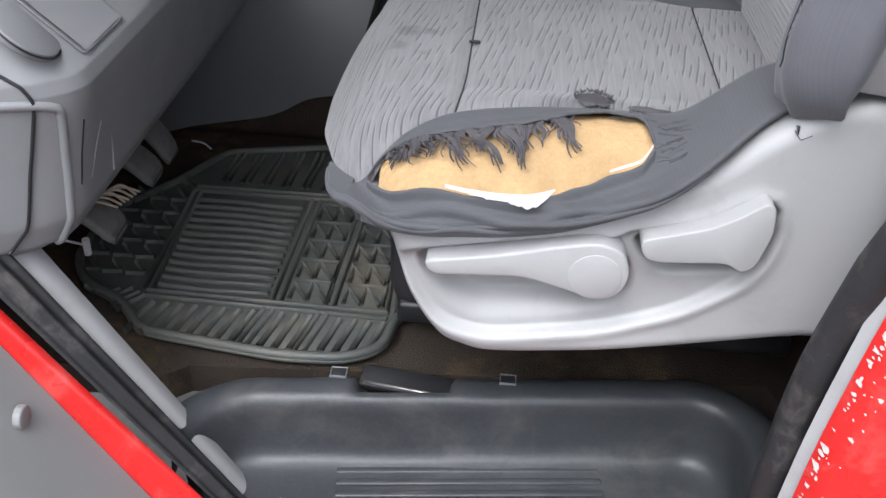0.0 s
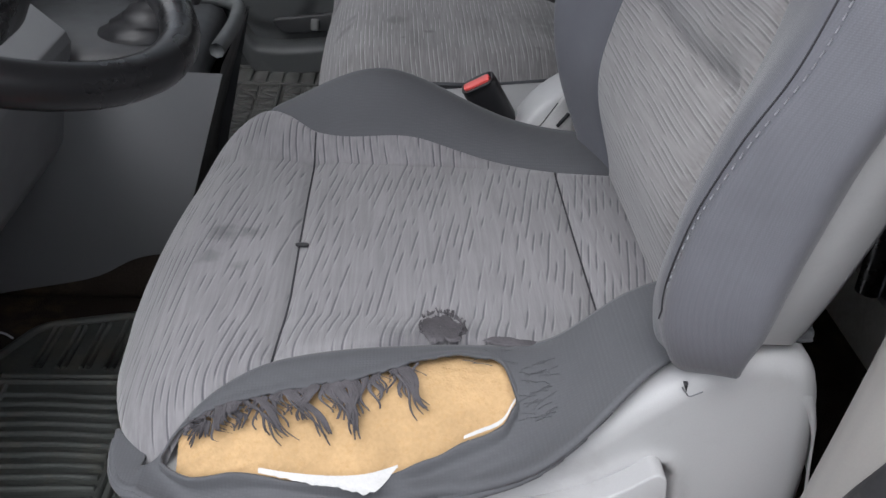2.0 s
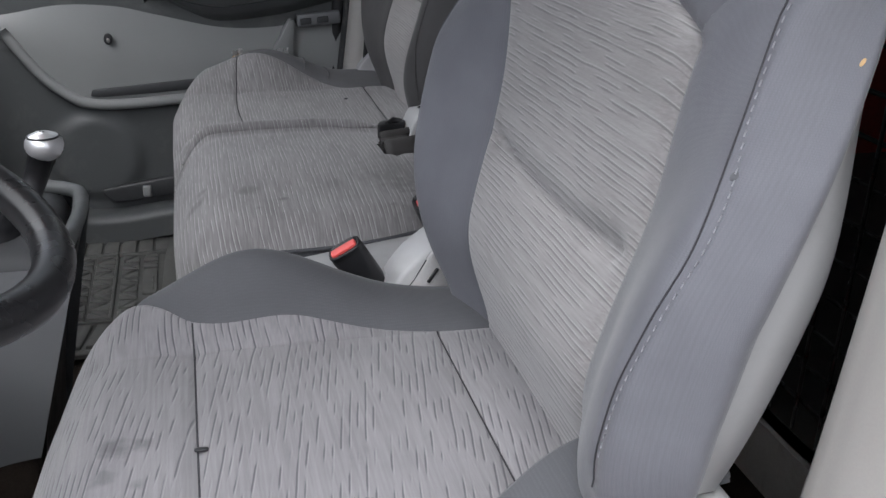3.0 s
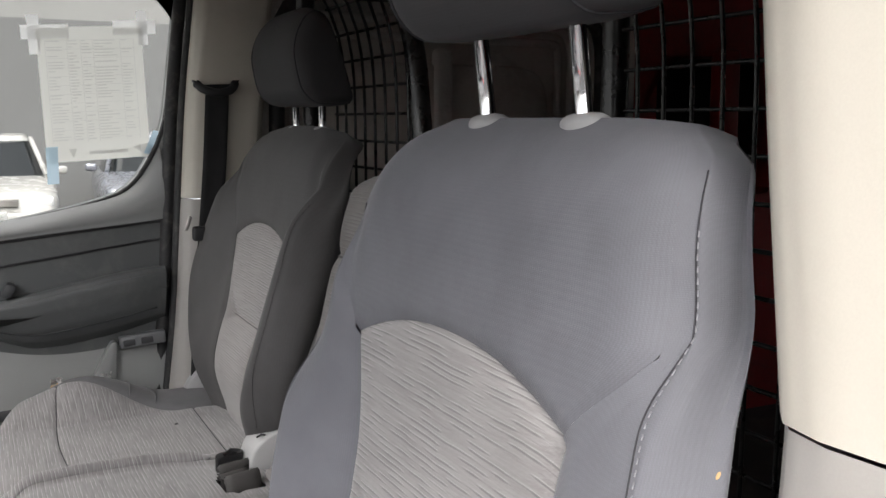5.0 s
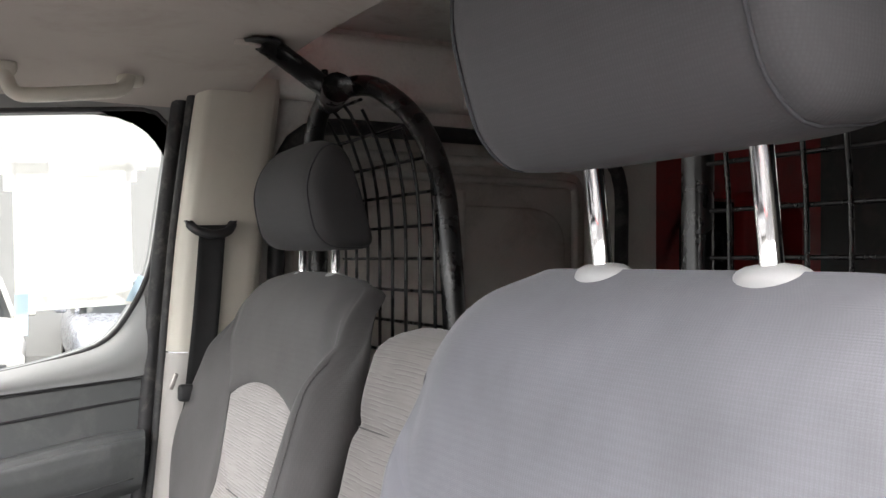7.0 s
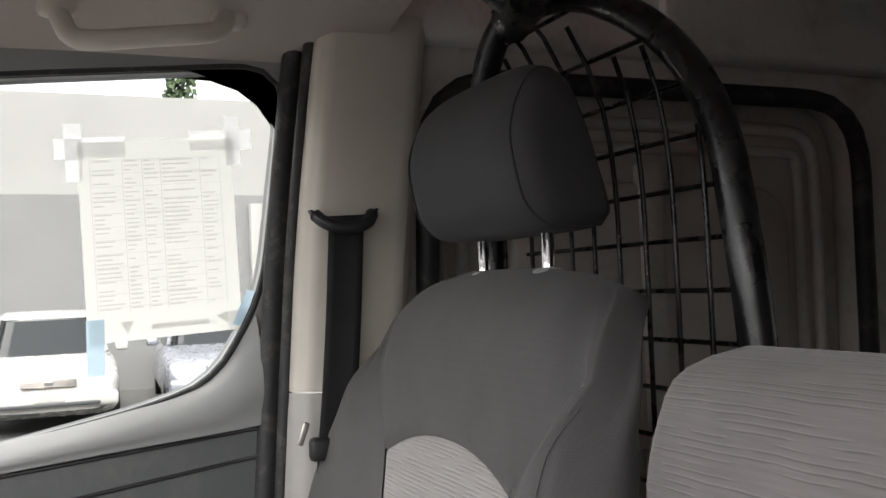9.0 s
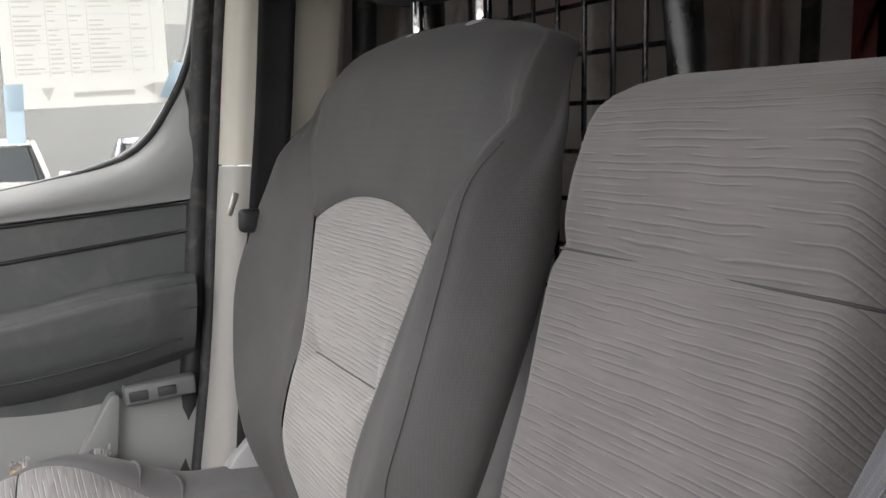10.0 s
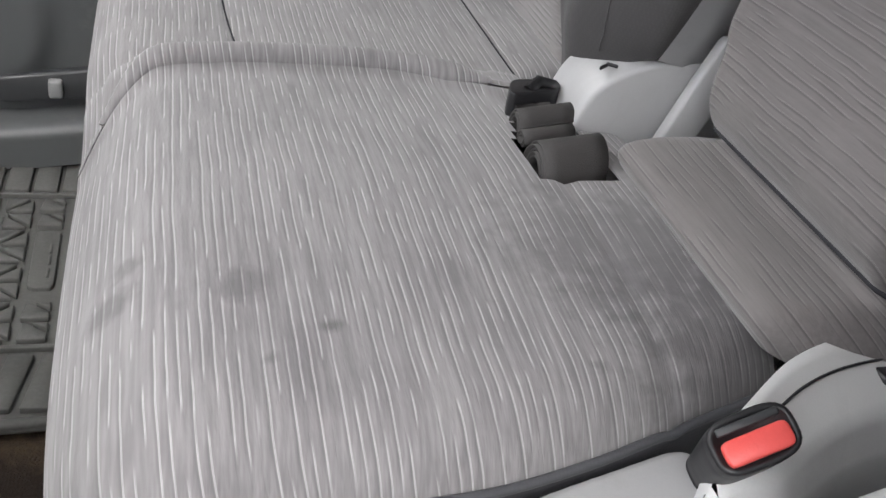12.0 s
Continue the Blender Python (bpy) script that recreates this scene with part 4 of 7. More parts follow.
for x in (-0.272, -0.231, -0.205, -0.181, -0.128, -0.101):
    ink.append(ink_rect(x - 0.0004, x + 0.0004, 1.357, 1.562))
rp = random.Random(3)
for k in range(34):
    z = 1.559 - k * 0.006
    if k % 3 == 0:
        ink.append(ink_rect(-0.272, -0.101, z + 0.0026, z + 0.0031))
    for a, b in ((-0.270, -0.233), (-0.229, -0.207), (-0.203, -0.183), (-0.179, -0.130), (-0.126, -0.103)):
        if rp.random() < 0.82:
            ink.append(ink_rect(a, a + (b - a) * (0.35 + 0.6 * rp.random()), z, z + 0.0019))
part("printed_table", join(*ink), M_INK, form, "printed table of unreadable lines", kind="stuff", smooth=False)
part("footer_bar", on_glass(rect(-0.205, -0.128, 1.330, 1.337), PY - 0.0008, 0.0006), M_INK, form, "unreadable footer line", smooth=False)
part("footer_mark", on_glass([(-0.244, 1.344), (-0.228, 1.344), (-0.236, 1.326)], PY - 0.0008, 0.0006), M_INK, form, "small dark triangle mark", smooth=False)
part("signature", on_glass([(-0.118, 1.340), (-0.100, 1.345), (-0.098, 1.333), (-0.104, 1.329)], PY - 0.0008, 0.0006), M_INK, form, smooth=False)

# ---- cargo bay: right side with the sliding door, left side, cage ----
solo("wall_right_front", wall_with_hole(soft_outline([(0.10, 0.50), (1.13, 0.50), (1.13, 1.90), (0.10, 1.90)], 0.002, 96),
     soft_outline([(0.14, 0.62), (1.03, 0.62), (1.04, 1.70), (0.17, 1.70)], 0.13, 96), 'y', 1.36, 1.44), M_METAL, "painted sheet side around the sliding door", "wall", kind="structure", smooth=False)
slide = thing("sliding_door", "beige lined sliding door with raised ribs", "door", kind="structure")
SO = soft_outline([(0.155, 0.63), (1.015, 0.63), (1.02, 1.685), (0.185, 1.685)], 0.12, 96)
part("skin", plate(SO, 'y', 1.425, 1.445), M_PANEL, slide, "grey-beige door lining", smooth=False)
part("seal", tube([(x, 1.352, z) for x, z in SO], 0.017, 10, closed=True), M_RUBBER, slide, "thick black rubber door seal")
for k, (d, r) in enumerate(((-0.045, 0.012), (-0.085, 0.010))):
    part("rib", tube([(x, 1.418, z) for x, z in grown(SO, d)], r, 10, closed=True), M_METAL, slide, "raised painted rib")
part("outer_skin", plate(rect(0.10, 1.13, 0.5, 1.85), 'y', 1.462, 1.474), M_PANEL, slide, smooth=False)
part("window_blank", plate(soft_outline([(0.33, 1.10), (0.88, 1.10), (0.90, 1.54), (0.35, 1.54)], 0.10, 64), 'y', 1.40, 1.425, 0.008), M_PANEL, slide, "blanked window panel")
part("lower_post", box((0.05, 0.03, 0.55), (0.60, 1.405, 1.30), 0.012), M_METAL, slide)
for k, (x, z) in enumerate(((0.42, 1.765), (0.50, 1.768), (0.62, 1.77), (0.78, 1.772))):
    solo("hole", plate(ring_points(x, z, 0.006, 0.006, 10), 'y', 1.352, 1.358), M_BLACK, "small dark hole in the painted sheet", "hole", group="holes over the sliding door")
solo("upper_rail", box((1.0, 0.05, 0.14), (0.62, 1.345, 1.80), 0.02), M_METAL, "painted sheet rail above the sliding door", "rail", kind="structure")
solo("rail_bracket", box((0.05, 0.02, 0.13), (0.60, 1.315, 1.80), 0.006), M_METAL, "painted bracket over the sliding door", "bracket")

# rear quarter, red inside with dark tinted windows
solo("wall_right_rear", wall_with_hole(soft_outline([(1.13, 0.50), (1.72, 0.50), (1.72, 1.90), (1.13, 1.90)], 0.002, 64),
     soft_outline([(1.22, 1.20), (1.65, 1.20), (1.65, 1.58), (1.22, 1.58)], 0.05, 64), 'y', 1.38, 1.46), M_REDIN, "red painted rear quarter inside", "wall", kind="structure", smooth=False)
part("rear_pane", plate(rect(1.20, 1.67, 1.18, 1.60), 'y', 1.465, 1.47), M_DARKGLASS, thing("window_1", "dark tinted rear quarter window", "window", kind="structure"), smooth=False)
solo("rear_post", box((0.07, 0.05, 0.42), (1.44, 1.365, 1.39), 0.012), M_REDIN, "red post between the rear windows", "post", kind="structure")
solo("wall_right_tail", box((1.58, 0.08, 1.40), (2.51, 1.42, 1.20)), M_BAY, "dark lined tail of the cargo bay, its shade in the colour", "wall", kind="structure", smooth=False)
solo("wall_left_rear", box((3.1, 0.02, 1.46), (1.75, -0.395, 1.22)), M_BAY, "dark driver side of the cargo bay, its shade in the colour", "wall", kind="structure", smooth=False)

# ---- seats ----
def pinch(d, depth=0.007, reach=0.007):
    """How far cloth is drawn in at the distance d from its seam."""
    return depth * math.exp(-max(0.0, d) / reach)


# ---------- driver's cushion, in world metres about the seat's centre line y = 0 ----------
def d_front(y):
    e = abs(y)
    return -0.549 + (0.40 if y > 0 else 0.85) * y * y + (0.085 if y > 0 else 0.03) * max(0.0, (e - 0.19) / 0.09) ** 2.4


def d_seam(x, side):
    if side > 0:
        return curve([-0.490, -0.45, -0.40, -0.29, -0.165, -0.07], [0.250, 0.205, 0.157, 0.152, 0.139, 0.135], x)
    return curve([-0.502, -0.47, -0.44, -0.408, -0.368, -0.306, -0.243, -0.17, -0.11, -0.06], [0.255, 0.235, 0.214, 0.192, 0.182, 0.176, 0.170, 0.165, 0.160, 0.158], x)


def d_height(x, y):
    z = 0.846 + 0.006 * math.cos(min(1.5, abs(y) * 9)) + 0.010 * smooth01((x + 0.20) / 0.12) * 0
    e = abs(y)
    if y > 0:
        s = max(0.0, min(1.0, (e - 0.135) / 0.135))
        z += (0.066 * math.exp(-((x + 0.345) / 0.115) ** 2) + 0.010 * smooth01((x + 0.44) / 0.12)) * math.sin(math.pi * min(1, s * 0.98)) ** 0.9
    else:
        s = max(0.0, min(1.0, (e - 0.13) / 0.12))
        z += 0.014 * math.exp(-((x + 0.30) / 0.13) ** 2) * math.sin(math.pi * s)
    z -= 0.045 * max(0.0, (e - 0.195) / 0.073) ** 2.2
    t = max(0.0, (d_front(y) + 0.085 - x) / 0.085)
    z -= 0.085 * (1 - 0.45 * smooth01((-y - 0.05) / 0.15)) * min(1.2, t) ** 2.6
    return z


S1 = lambda y: -0.403 - 0.05 * max(0, -y - 0.1)          # front seam across the insert
S2 = lambda y: -0.164 + 0.03 * (y * y) * 4                # rear seam across the insert


def insert_panel(x_of, y_of, height, nx, ny, skirt_front=False):
    """A cloth panel over the height field between two x curves and two y curves."""
    def fn(i, j):
        v = j / (ny - 1)
        u = i / (nx - 1)
        ylo0, yhi0 = y_of(x_of(0)[0]), y_of(x_of(0)[1])
        y = 0
        for _ in range(3):
            xl, xh = x_of(y)
            x = xl + (xh - xl) * u
            yl, yh = y_of(x)
            y = yl + (yh - yl) * v
        xl, xh = x_of(y)
        x = xl + (xh - xl) * u
        edge = min((yh - y), (y - yl))
        d = min(edge, (xh - x), (x - xl) if not skirt_front else 1)
        return (x, y, height(x, y) - pinch(d))
    verts, faces = grid(fn, range(nx), range(ny))
    if skirt_front:
        rows = []
        for f, dx in ((1.0, 0.024), (0.66, 0.006), (0.33, -0.002)):
            rows.append([(verts[j][0] + dx + 0.040 * f * smooth01((-verts[j][1] - 0.05) / 0.15), verts[j][1], verts[j][2] + (min(verts[j][2] - 0.012, 0.728 + 0.062 * smooth01((-verts[j][1] - 0.02) / 0.17) + 0.030 * smooth01((-verts[j][1] - 0.16) / 0.06)) - verts[j][2]) * f) for j in range(ny)])
        flat = [p for r in rows for p in r]
        n = len(flat)
        verts = flat + verts
        faces = [tuple(k + n for k in q) for q in faces]
        for i in range(3):
            for j in range(ny - 1):
                faces.append((i * ny + j, (i + 1) * ny + j, (i + 1) * ny + j + 1, i * ny + j + 1))
    return verts, faces


def emax(x):
    return 0.277 - 0.018 * max(0.0, (-0.455 - x) / 0.05) ** 2 - 0.040 * smooth01((x + 0.235) / 0.11)


def bolster_surface(x, v, side):
    """Driver's side bolster: v runs from the seam (0) outwards and down to the cover (1)."""
    y0 = d_seam(x, side)
    if v < 0.72:
        e = y0 + (emax(x) - y0) * (v / 0.72) ** 0.85
        z = d_height(x, side * e)
        z -= pinch(v * 0.15)
    else:
        t = (v - 0.72) / 0.28
        e = emax(x) + 0.004 * math.sin(t * 3) - 0.018 * t * t
        z = d_height(x, side * emax(x)) - 0.026 * t
    if side < 0:                       # the torn cloth ends along the cover, in soft folds
        ze = curve([-0.503, -0.48, -0.45, -0.39, -0.32, -0.246, -0.212, -0.15, -0.055], [0.792, 0.784, 0.771, 0.766, 0.780, 0.811, 0.835, 0.886, 0.905], x)
        t = max(0.0, (v - 0.72) / 0.28)
        lo = ze + 0.014 * (1 - t)
        k = (z - lo) / 0.010
        z = lo + 0.010 * (math.log1p(math.exp(k)) if k < 20 else k)
        if v > 0.72:
            e = emax(x) - 0.014 * t * t
        m = smooth01((v - 0.52) / 0.15)
        for a0, slope, wdt, amp in ((0.62, 0.9, 0.035, 0.0045), (0.74, 1.3, 0.03, 0.0050), (0.86, 0.5, 0.04, 0.0040), (0.70, -1.6, 0.03, 0.0030), (0.93, 2.0, 0.03, 0.0035)):
            g = amp * m * math.exp(-((v - a0 - slope * (x + 0.33)) / wdt) ** 2)
            e += g
            z += 0.6 * g
    return Vector((x, side * e, z))


TEAR_X = (-0.474, -0.239)
def tear_bounds(x):
    """The hole in the near bolster: its upper and lower edge in v at x."""
    if x <= TEAR_X[0] or x >= TEAR_X[1]:
        return None
    top = curve([-0.474, -0.468, -0.436, -0.385, -0.338, -0.286, -0.262, -0.247, -0.239], [0.243, 0.237, 0.230, 0.221, 0.214, 0.198, 0.197, 0.205, 0.225], x)
    low = curve([-0.474, -0.468, -0.451, -0.423, -0.389, -0.344, -0.319, -0.289, -0.267, -0.249, -0.239], [0.244, 0.248, 0.255, 0.258, 0.262, 0.263, 0.259, 0.250, 0.244, 0.238, 0.226], x)
    y0 = d_seam(x, -1)
    return tuple(0.72 * (max(0.0, e - y0) / (emax(x) - y0)) ** (1 / 0.85) for e in (top, low))


driver = thing("driver_seat", "worn grey cloth driver seat with a torn side bolster", "seat")
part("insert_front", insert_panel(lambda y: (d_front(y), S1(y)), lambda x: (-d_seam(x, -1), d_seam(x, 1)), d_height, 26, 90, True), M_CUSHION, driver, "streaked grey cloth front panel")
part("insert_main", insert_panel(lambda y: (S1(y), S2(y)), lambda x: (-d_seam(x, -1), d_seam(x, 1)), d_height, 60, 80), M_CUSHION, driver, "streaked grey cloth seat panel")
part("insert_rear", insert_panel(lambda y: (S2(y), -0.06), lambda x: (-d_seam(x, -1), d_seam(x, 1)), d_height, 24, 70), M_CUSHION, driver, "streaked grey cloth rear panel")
def far_fn(x, v):
    return bolster_surface(x, v, 1)
part("bolster", grid(far_fn, lin(-0.490, -0.055, 70), lin(0, 1, 34)), M_PLAIN, driver, "plain dark grey side bolster")

for S, y0, y1 in ((S1, -0.190, 0.157), (S2, -0.164, 0.138)):
    part("seam", tube([(S(y), y, d_height(S(y), y) - 0.0064) for y in lin(y0, y1, 40)], 0.0009, 6), M_THREAD, driver)
# near bolster with the hole worn through
NX, NA, NB = 300, 26, 40
bx = lin(-0.488, -0.055, NX)
def rim(x):
    tb = tear_bounds(min(TEAR_X[1] - 0.0005, max(TEAR_X[0] + 0.0005, x)))
    if TEAR_X[0] < x < TEAR_X[1]:
        return (tb[0] + 0.020 * noise.noise(Vector((x * 70, 1, 3.1))) + 0.010 * noise.noise(Vector((x * 230, 2, 3.1))), tb[1] + 0.008 * noise.noise(Vector((x * 60, 7, 0))))
    m = (tb[0] + tb[1]) / 2
    return (m - 0.002, m + 0.002)
WRAP = 14
def near_fn(i, k):
    x = bx[max(0, i)]
    r = rim(x)
    v = r[0] * k / NA if k <= NA else r[1] + (1 - r[1]) * (k - NA - 1) / NB
    p = bolster_surface(x, v, -1)
    f = max(0, -i) / WRAP          # the cloth turns round the front corner
    a, reach = f * 1.45, smooth01((v - 0.02) / 0.35)
    p += Vector((-0.026 * math.sin(a) * reach, 0.060 * (1 - math.cos(a)) * (0.35 + 0.65 * reach), -0.004 * f - 0.010 * f * f * smooth01((v - 0.7) / 0.3)))
    if i < 0:
        p.x += 0.020 * smooth01((v - 0.75) / 0.25) * f
    tb = tear_bounds(x)
    if tb is not None:
        mid = (tb[0] + tb[1]) / 2
        if v > mid:            # lower lip curls outwards
            k = math.exp(-((v - tb[1]) / 0.05) ** 2)
            p += Vector((0, -0.005 * k, 0.003 * k))
        else:                  # upper lip lifts a little
            k = math.exp(-((v - tb[0]) / 0.04) ** 2)
            p += Vector((0, 0, 0.0025 * k))
    return p
near = part("torn_bolster", grid(near_fn, range(-WRAP, NX), range(NA + NB + 2), keep=lambda i, k: k != NA or i < WRAP or not (TEAR_X[0] < (bx[i - WRAP] + bx[i - WRAP + 1]) / 2 < TEAR_X[1])), M_PLAIN, driver, "dark grey bolster cloth worn through")
sol = near.modifiers.new("thickness", 'SOLIDIFY')
sol.thickness, sol.offset = 0.0022, -1
def foam_fn(x, v):
    p = bolster_surface(x, v, -1)
    n = Vector((0, 0.55, -0.8))
    k = 0.0055 + 0.004 * noise.noise(Vector((x * 22, v * 5, 1))) + 0.0015 * noise.noise(Vector((x * 120, v * 24, 5)))
    return p + n * k
part("foam", grid(foam_fn, lin(-0.466, -0.20, 120), lin(0.03, 0.62, 70)), M_FOAM, driver, "crumbling yellow foam showing in the hole")
# white backing along the lower lip
def white_fn(x, q):
    tb = tear_bounds(x)
    wd = curve([-0.445, -0.42, -0.385, -0.35, -0.335, -0.325, -0.318, -0.275, -0.255, -0.238], [0.006, 0.012, 0.022, 0.046, 0.066, 0.042, 0.006, 0.008, 0.012, 0.008], x)
    v = tb[1] - 0.020 + wd * q * (1 + 0.20 * noise.noise(Vector((x * 60, 0, 2))) + 0.22 * noise.noise(Vector((x * 240, 0, 5))))
    return bolster_surface(x, v, -1) + Vector((0, -0.0068 - 0.001 * q, 0.0062))
part("backing", grid(white_fn, lin(-0.408, -0.318, 90), lin(0, 1, 8)), M_WHITE, driver, "white backing felt turned out along the tear")
part("backing", grid(white_fn, lin(-0.275, -0.2405, 24), lin(0, 1, 5)), M_WHITE, driver, "white backing felt turned out along the tear")

# frayed strips of cloth that hang over the foam
rt = random.Random(11)
strips = []
def strip(x0, v0, length, drift, width, lift):
    n = 12
    verts = []
    for i in range(n):
        t = i / (n - 1)
        x = x0 + drift * t ** 1.3 + 0.0025 * math.sin(7 * t + x0 * 200)
        v = min(0.9, v0 + length * t)
        w = width * (1 - t) ** 0.8 + 0.0005
        p = bolster_surface(x, v, -1) + Vector((0, -0.0010 - lift * math.sin(3.1 * t), 0.0005 + lift * 0.6 * math.sin(3.1 * t)))
        verts += [p + Vector((-w, 0, 0)), p + Vector((0, -0.0012, 0.0012)), p + Vector((w, 0, 0))]
    faces = []
    for i in range(n - 1):
        for j in range(2):
            faces.append((3 * i + j, 3 * i + 3 + j, 3 * i + 4 + j, 3 * i + 1 + j))
    return verts, faces
for c in (-0.452, -0.440, -0.428, -0.413, -0.398, -0.384, -0.366, -0.352, -0.334, -0.318):
    for k in range(9):
        x0 = max(-0.465, c + rt.gauss(0, 0.0045))
        strips.append(strip(x0, tear_bounds(x0)[0] - 0.03, 0.05 + 0.13 * rt.random(), rt.uniform(-0.003, 0.010), rt.uniform(0.0006, 0.0018), rt.uniform(0.001, 0.003)))
for x0, L, dr, w in ((-0.318, 0.23, 0.020, 0.0060), (-0.352, 0.22, 0.004, 0.0050), (-0.360, 0.24, 0.016, 0.0058), (-0.392, 0.24, 0.032, 0.0062), (-0.415, 0.25, 0.026, 0.0050), (-0.440, 0.20, 0.012, 0.0048), (-0.452, 0.17, 0.006, 0.0042), (-0.378, 0.15, -0.002, 0.0050), (-0.428, 0.16, 0.004, 0.0056)):
    strips.append(strip(x0, tear_bounds(x0)[0] - 0.05, L, dr, w, 0.004))
    for k in range(5):
        strips.append(strip(x0 + rt.uniform(-0.004, 0.004), tear_bounds(x0)[0] - 0.03, L * rt.uniform(0.7, 1.08), dr * rt.uniform(0.6, 1.2), 0.0009, 0.005))
part("fray", join(*strips), M_FRAY, driver, "frayed dark cloth strips over the foam", kind="stuff")
# threads at both ends of the tear and the worn patch above it
threads = []
for k in range(46):
    end = rt.random() < 0.75
    x = (-0.240 + 0.022 * rt.random()) if end else (-0.30 + 0.06 * rt.random())
    v = (0.14 + 0.32 * rt.random()) if end else (0.04 + 0.12 * rt.random())
    p = bolster_surface(x, v, -1) + Vector((0, -0.001, 0.0022))
    q = bolster_surface(x + rt.uniform(0.004, 0.014), v + rt.uniform(-0.03, 0.03), -1) + Vector((0, -0.002, 0.003))
    threads.append(tube([p, (p + q) / 2 + Vector((0, 0, 0.001)), q], 0.0003, 4))
part("loose_thread", join(*threads), M_PLAIN, driver, "loose dark threads", kind="stuff")
def patch_fn(cx_, cy_, rx, ry, seed):
    def fn(a, r):
        k = r * (1 + 0.38 * noise.noise(Vector((math.cos(a) * 1.6, math.sin(a) * 1.6, seed))) + 0.16 * noise.noise(Vector((math.cos(a) * 7, math.sin(a) * 7, seed))))
        x, y = cx_ + rx * k * math.cos(a), cy_ + ry * k * math.sin(a)
        return (x, y, d_height(x, y) + 0.0007 - (0.0016 if r > 0.97 else 0))
    return fn
for spot in ((-0.288, -0.152, 0.016, 0.027, 4.0), (-0.238, -0.170, 0.020, 0.006, 9.0)):
    part("worn_patch", grid(patch_fn(*spot), lin(0, 6.283, 72), lin(0.02, 1, 12)), M_FRAY, driver, "dark threadbare patch above the tear")
fuzz = []
for k in range(60):
    a = rt.random() * 6.28
    x, y = -0.288 + 0.016 * math.cos(a), -0.152 + 0.026 * math.sin(a)
    if y < -0.168:
        continue
    z = d_height(x, y)
    fuzz.append(tube([(x, y, z + 0.001), (x + rt.uniform(-0.003, 0.003), y + 0.008 * rt.random(), z + 0.0016)], 0.0006, 4))
part("fuzz", join(*fuzz), M_FRAY, driver, kind="stuff")
# burn hole and wrinkle
part("burn_hole", plate([(x, y) for x, y in ring_points(-0.400, -0.034, 0.0058, 0.0024, 14, turn=0.3)], 'z', 0.8500, 0.8526, 0.0008), M_BLACK, driver, "small dark burn in the cloth")

# ---------- backrests ----------
def backrest(parent, place, tilt, streak_label, mats, wide=1.0, sides=(0.5, 0.5)):
    """place: where the insert's front meets the cushion; tilt: degrees of recline. All in world metres."""
    turn = Matrix.Rotation(radians(tilt), 4, 'Y')
    base = Matrix.Translation(place) @ turn
    TOP = 0.568 if wide == 1.0 else 0.562
    def half(w):
        return curve([-0.02, 0.04, 0.14, 0.26, 0.38, 0.46, 0.51, 0.545, TOP], ([0.225, 0.262, 0.290, 0.291, 0.271, 0.257, 0.245, 0.225, 0.184] if wide == 1.0 else [0.225, 0.262, 0.290, 0.292, 0.278, 0.264, 0.246, 0.214, 0.150]), w)
    def bulge(w):
        return curve([-0.02, 0.04, 0.14, 0.30, 0.38, 0.45, 0.52, TOP], [0.040, 0.058, 0.064, 0.056, 0.046, 0.026, 0.006, 0.0], w)
    def yi(w):
        if wide < 1:
            return min(0.93 * half(w), curve([-0.02, 0.10, 0.20, 0.30, 0.36, 0.40, 0.44, 0.47, TOP], [0.100, 0.106, 0.118, 0.148, 0.172, 0.207, 0.236, 0.27, 0.27], w))
        return min(0.93 * half(w), wide * curve([-0.02, 0.10, 0.20, 0.35, 0.40, 0.44, 0.47, TOP], [0.140, 0.152, 0.162, 0.182, 0.230, 0.262, 0.30, 0.30], w))
    def wtop(y):
        return (0.385 if wide == 1.0 else 0.374) - 0.035 * min(1.0, (abs(y) / (0.182 * wide))) ** 2.2
    CREASE = lambda y: (0.185 if wide == 1.0 else 0.193) + 0.010 * (y / 0.15) ** 2 * (wide == 1.0)
    def front(y, w):
        """forward depth of the front face"""
        e, h = abs(y), half(w)
        d = -0.045 * smooth01((0.12 - w) / 0.14) ** 1.4
        i = yi(w)
        s = max(0.0, (e - i * 0.95) / max(0.02, h - i * 0.95))
        d -= (0.015 if wide == 1.0 else 0.0) * (1 - smooth01((w - 0.22) / 0.16))
        d += bulge(w) * (sides[y > 0] if y > 0 or wide < 1 else sides[0] * (1 + 0.15 * math.exp(-((w - 0.16) / 0.08) ** 2)) * (1 - 1.5 * smooth01((w - 0.20) / 0.22))) * smooth01(min(1.0, s / 0.80)) if s > 0 else 0
        if y > 0 and wide == 1.0:
            k = smooth01((w - 0.21) / 0.20)
            d -= 0.030 * (1 - k) * max(0.0, (s - 0.80) / 0.20) ** 2.2 + 0.105 * k * max(0.0, (s - 0.30) / 0.70) ** 1.8
        else:
            d -= 0.030 * max(0.0, (s - 0.80) / 0.20) ** 2.2
        d -= 0.024 * max(0.0, min(1.0, (e - h + 0.065) / 0.065)) ** 2 * smooth01((w - 0.36) / 0.10)
        top = max(0.0, (w - 0.47) / (TOP - 0.47))
        d -= 0.042 * top ** 2.4
        d -= (0.017 if wide == 1.0 else 0.024) * math.exp(-abs(w - CREASE(y)) / (0.011 if wide == 1.0 else 0.026 if w > CREASE(y) else 0.008)) * smooth01((i - e) / 0.03)
        d += 0.010 * math.exp(-((w - 0.13) / 0.07) ** 2) * max(0, 1 - (e / 0.2) ** 2)
        return d
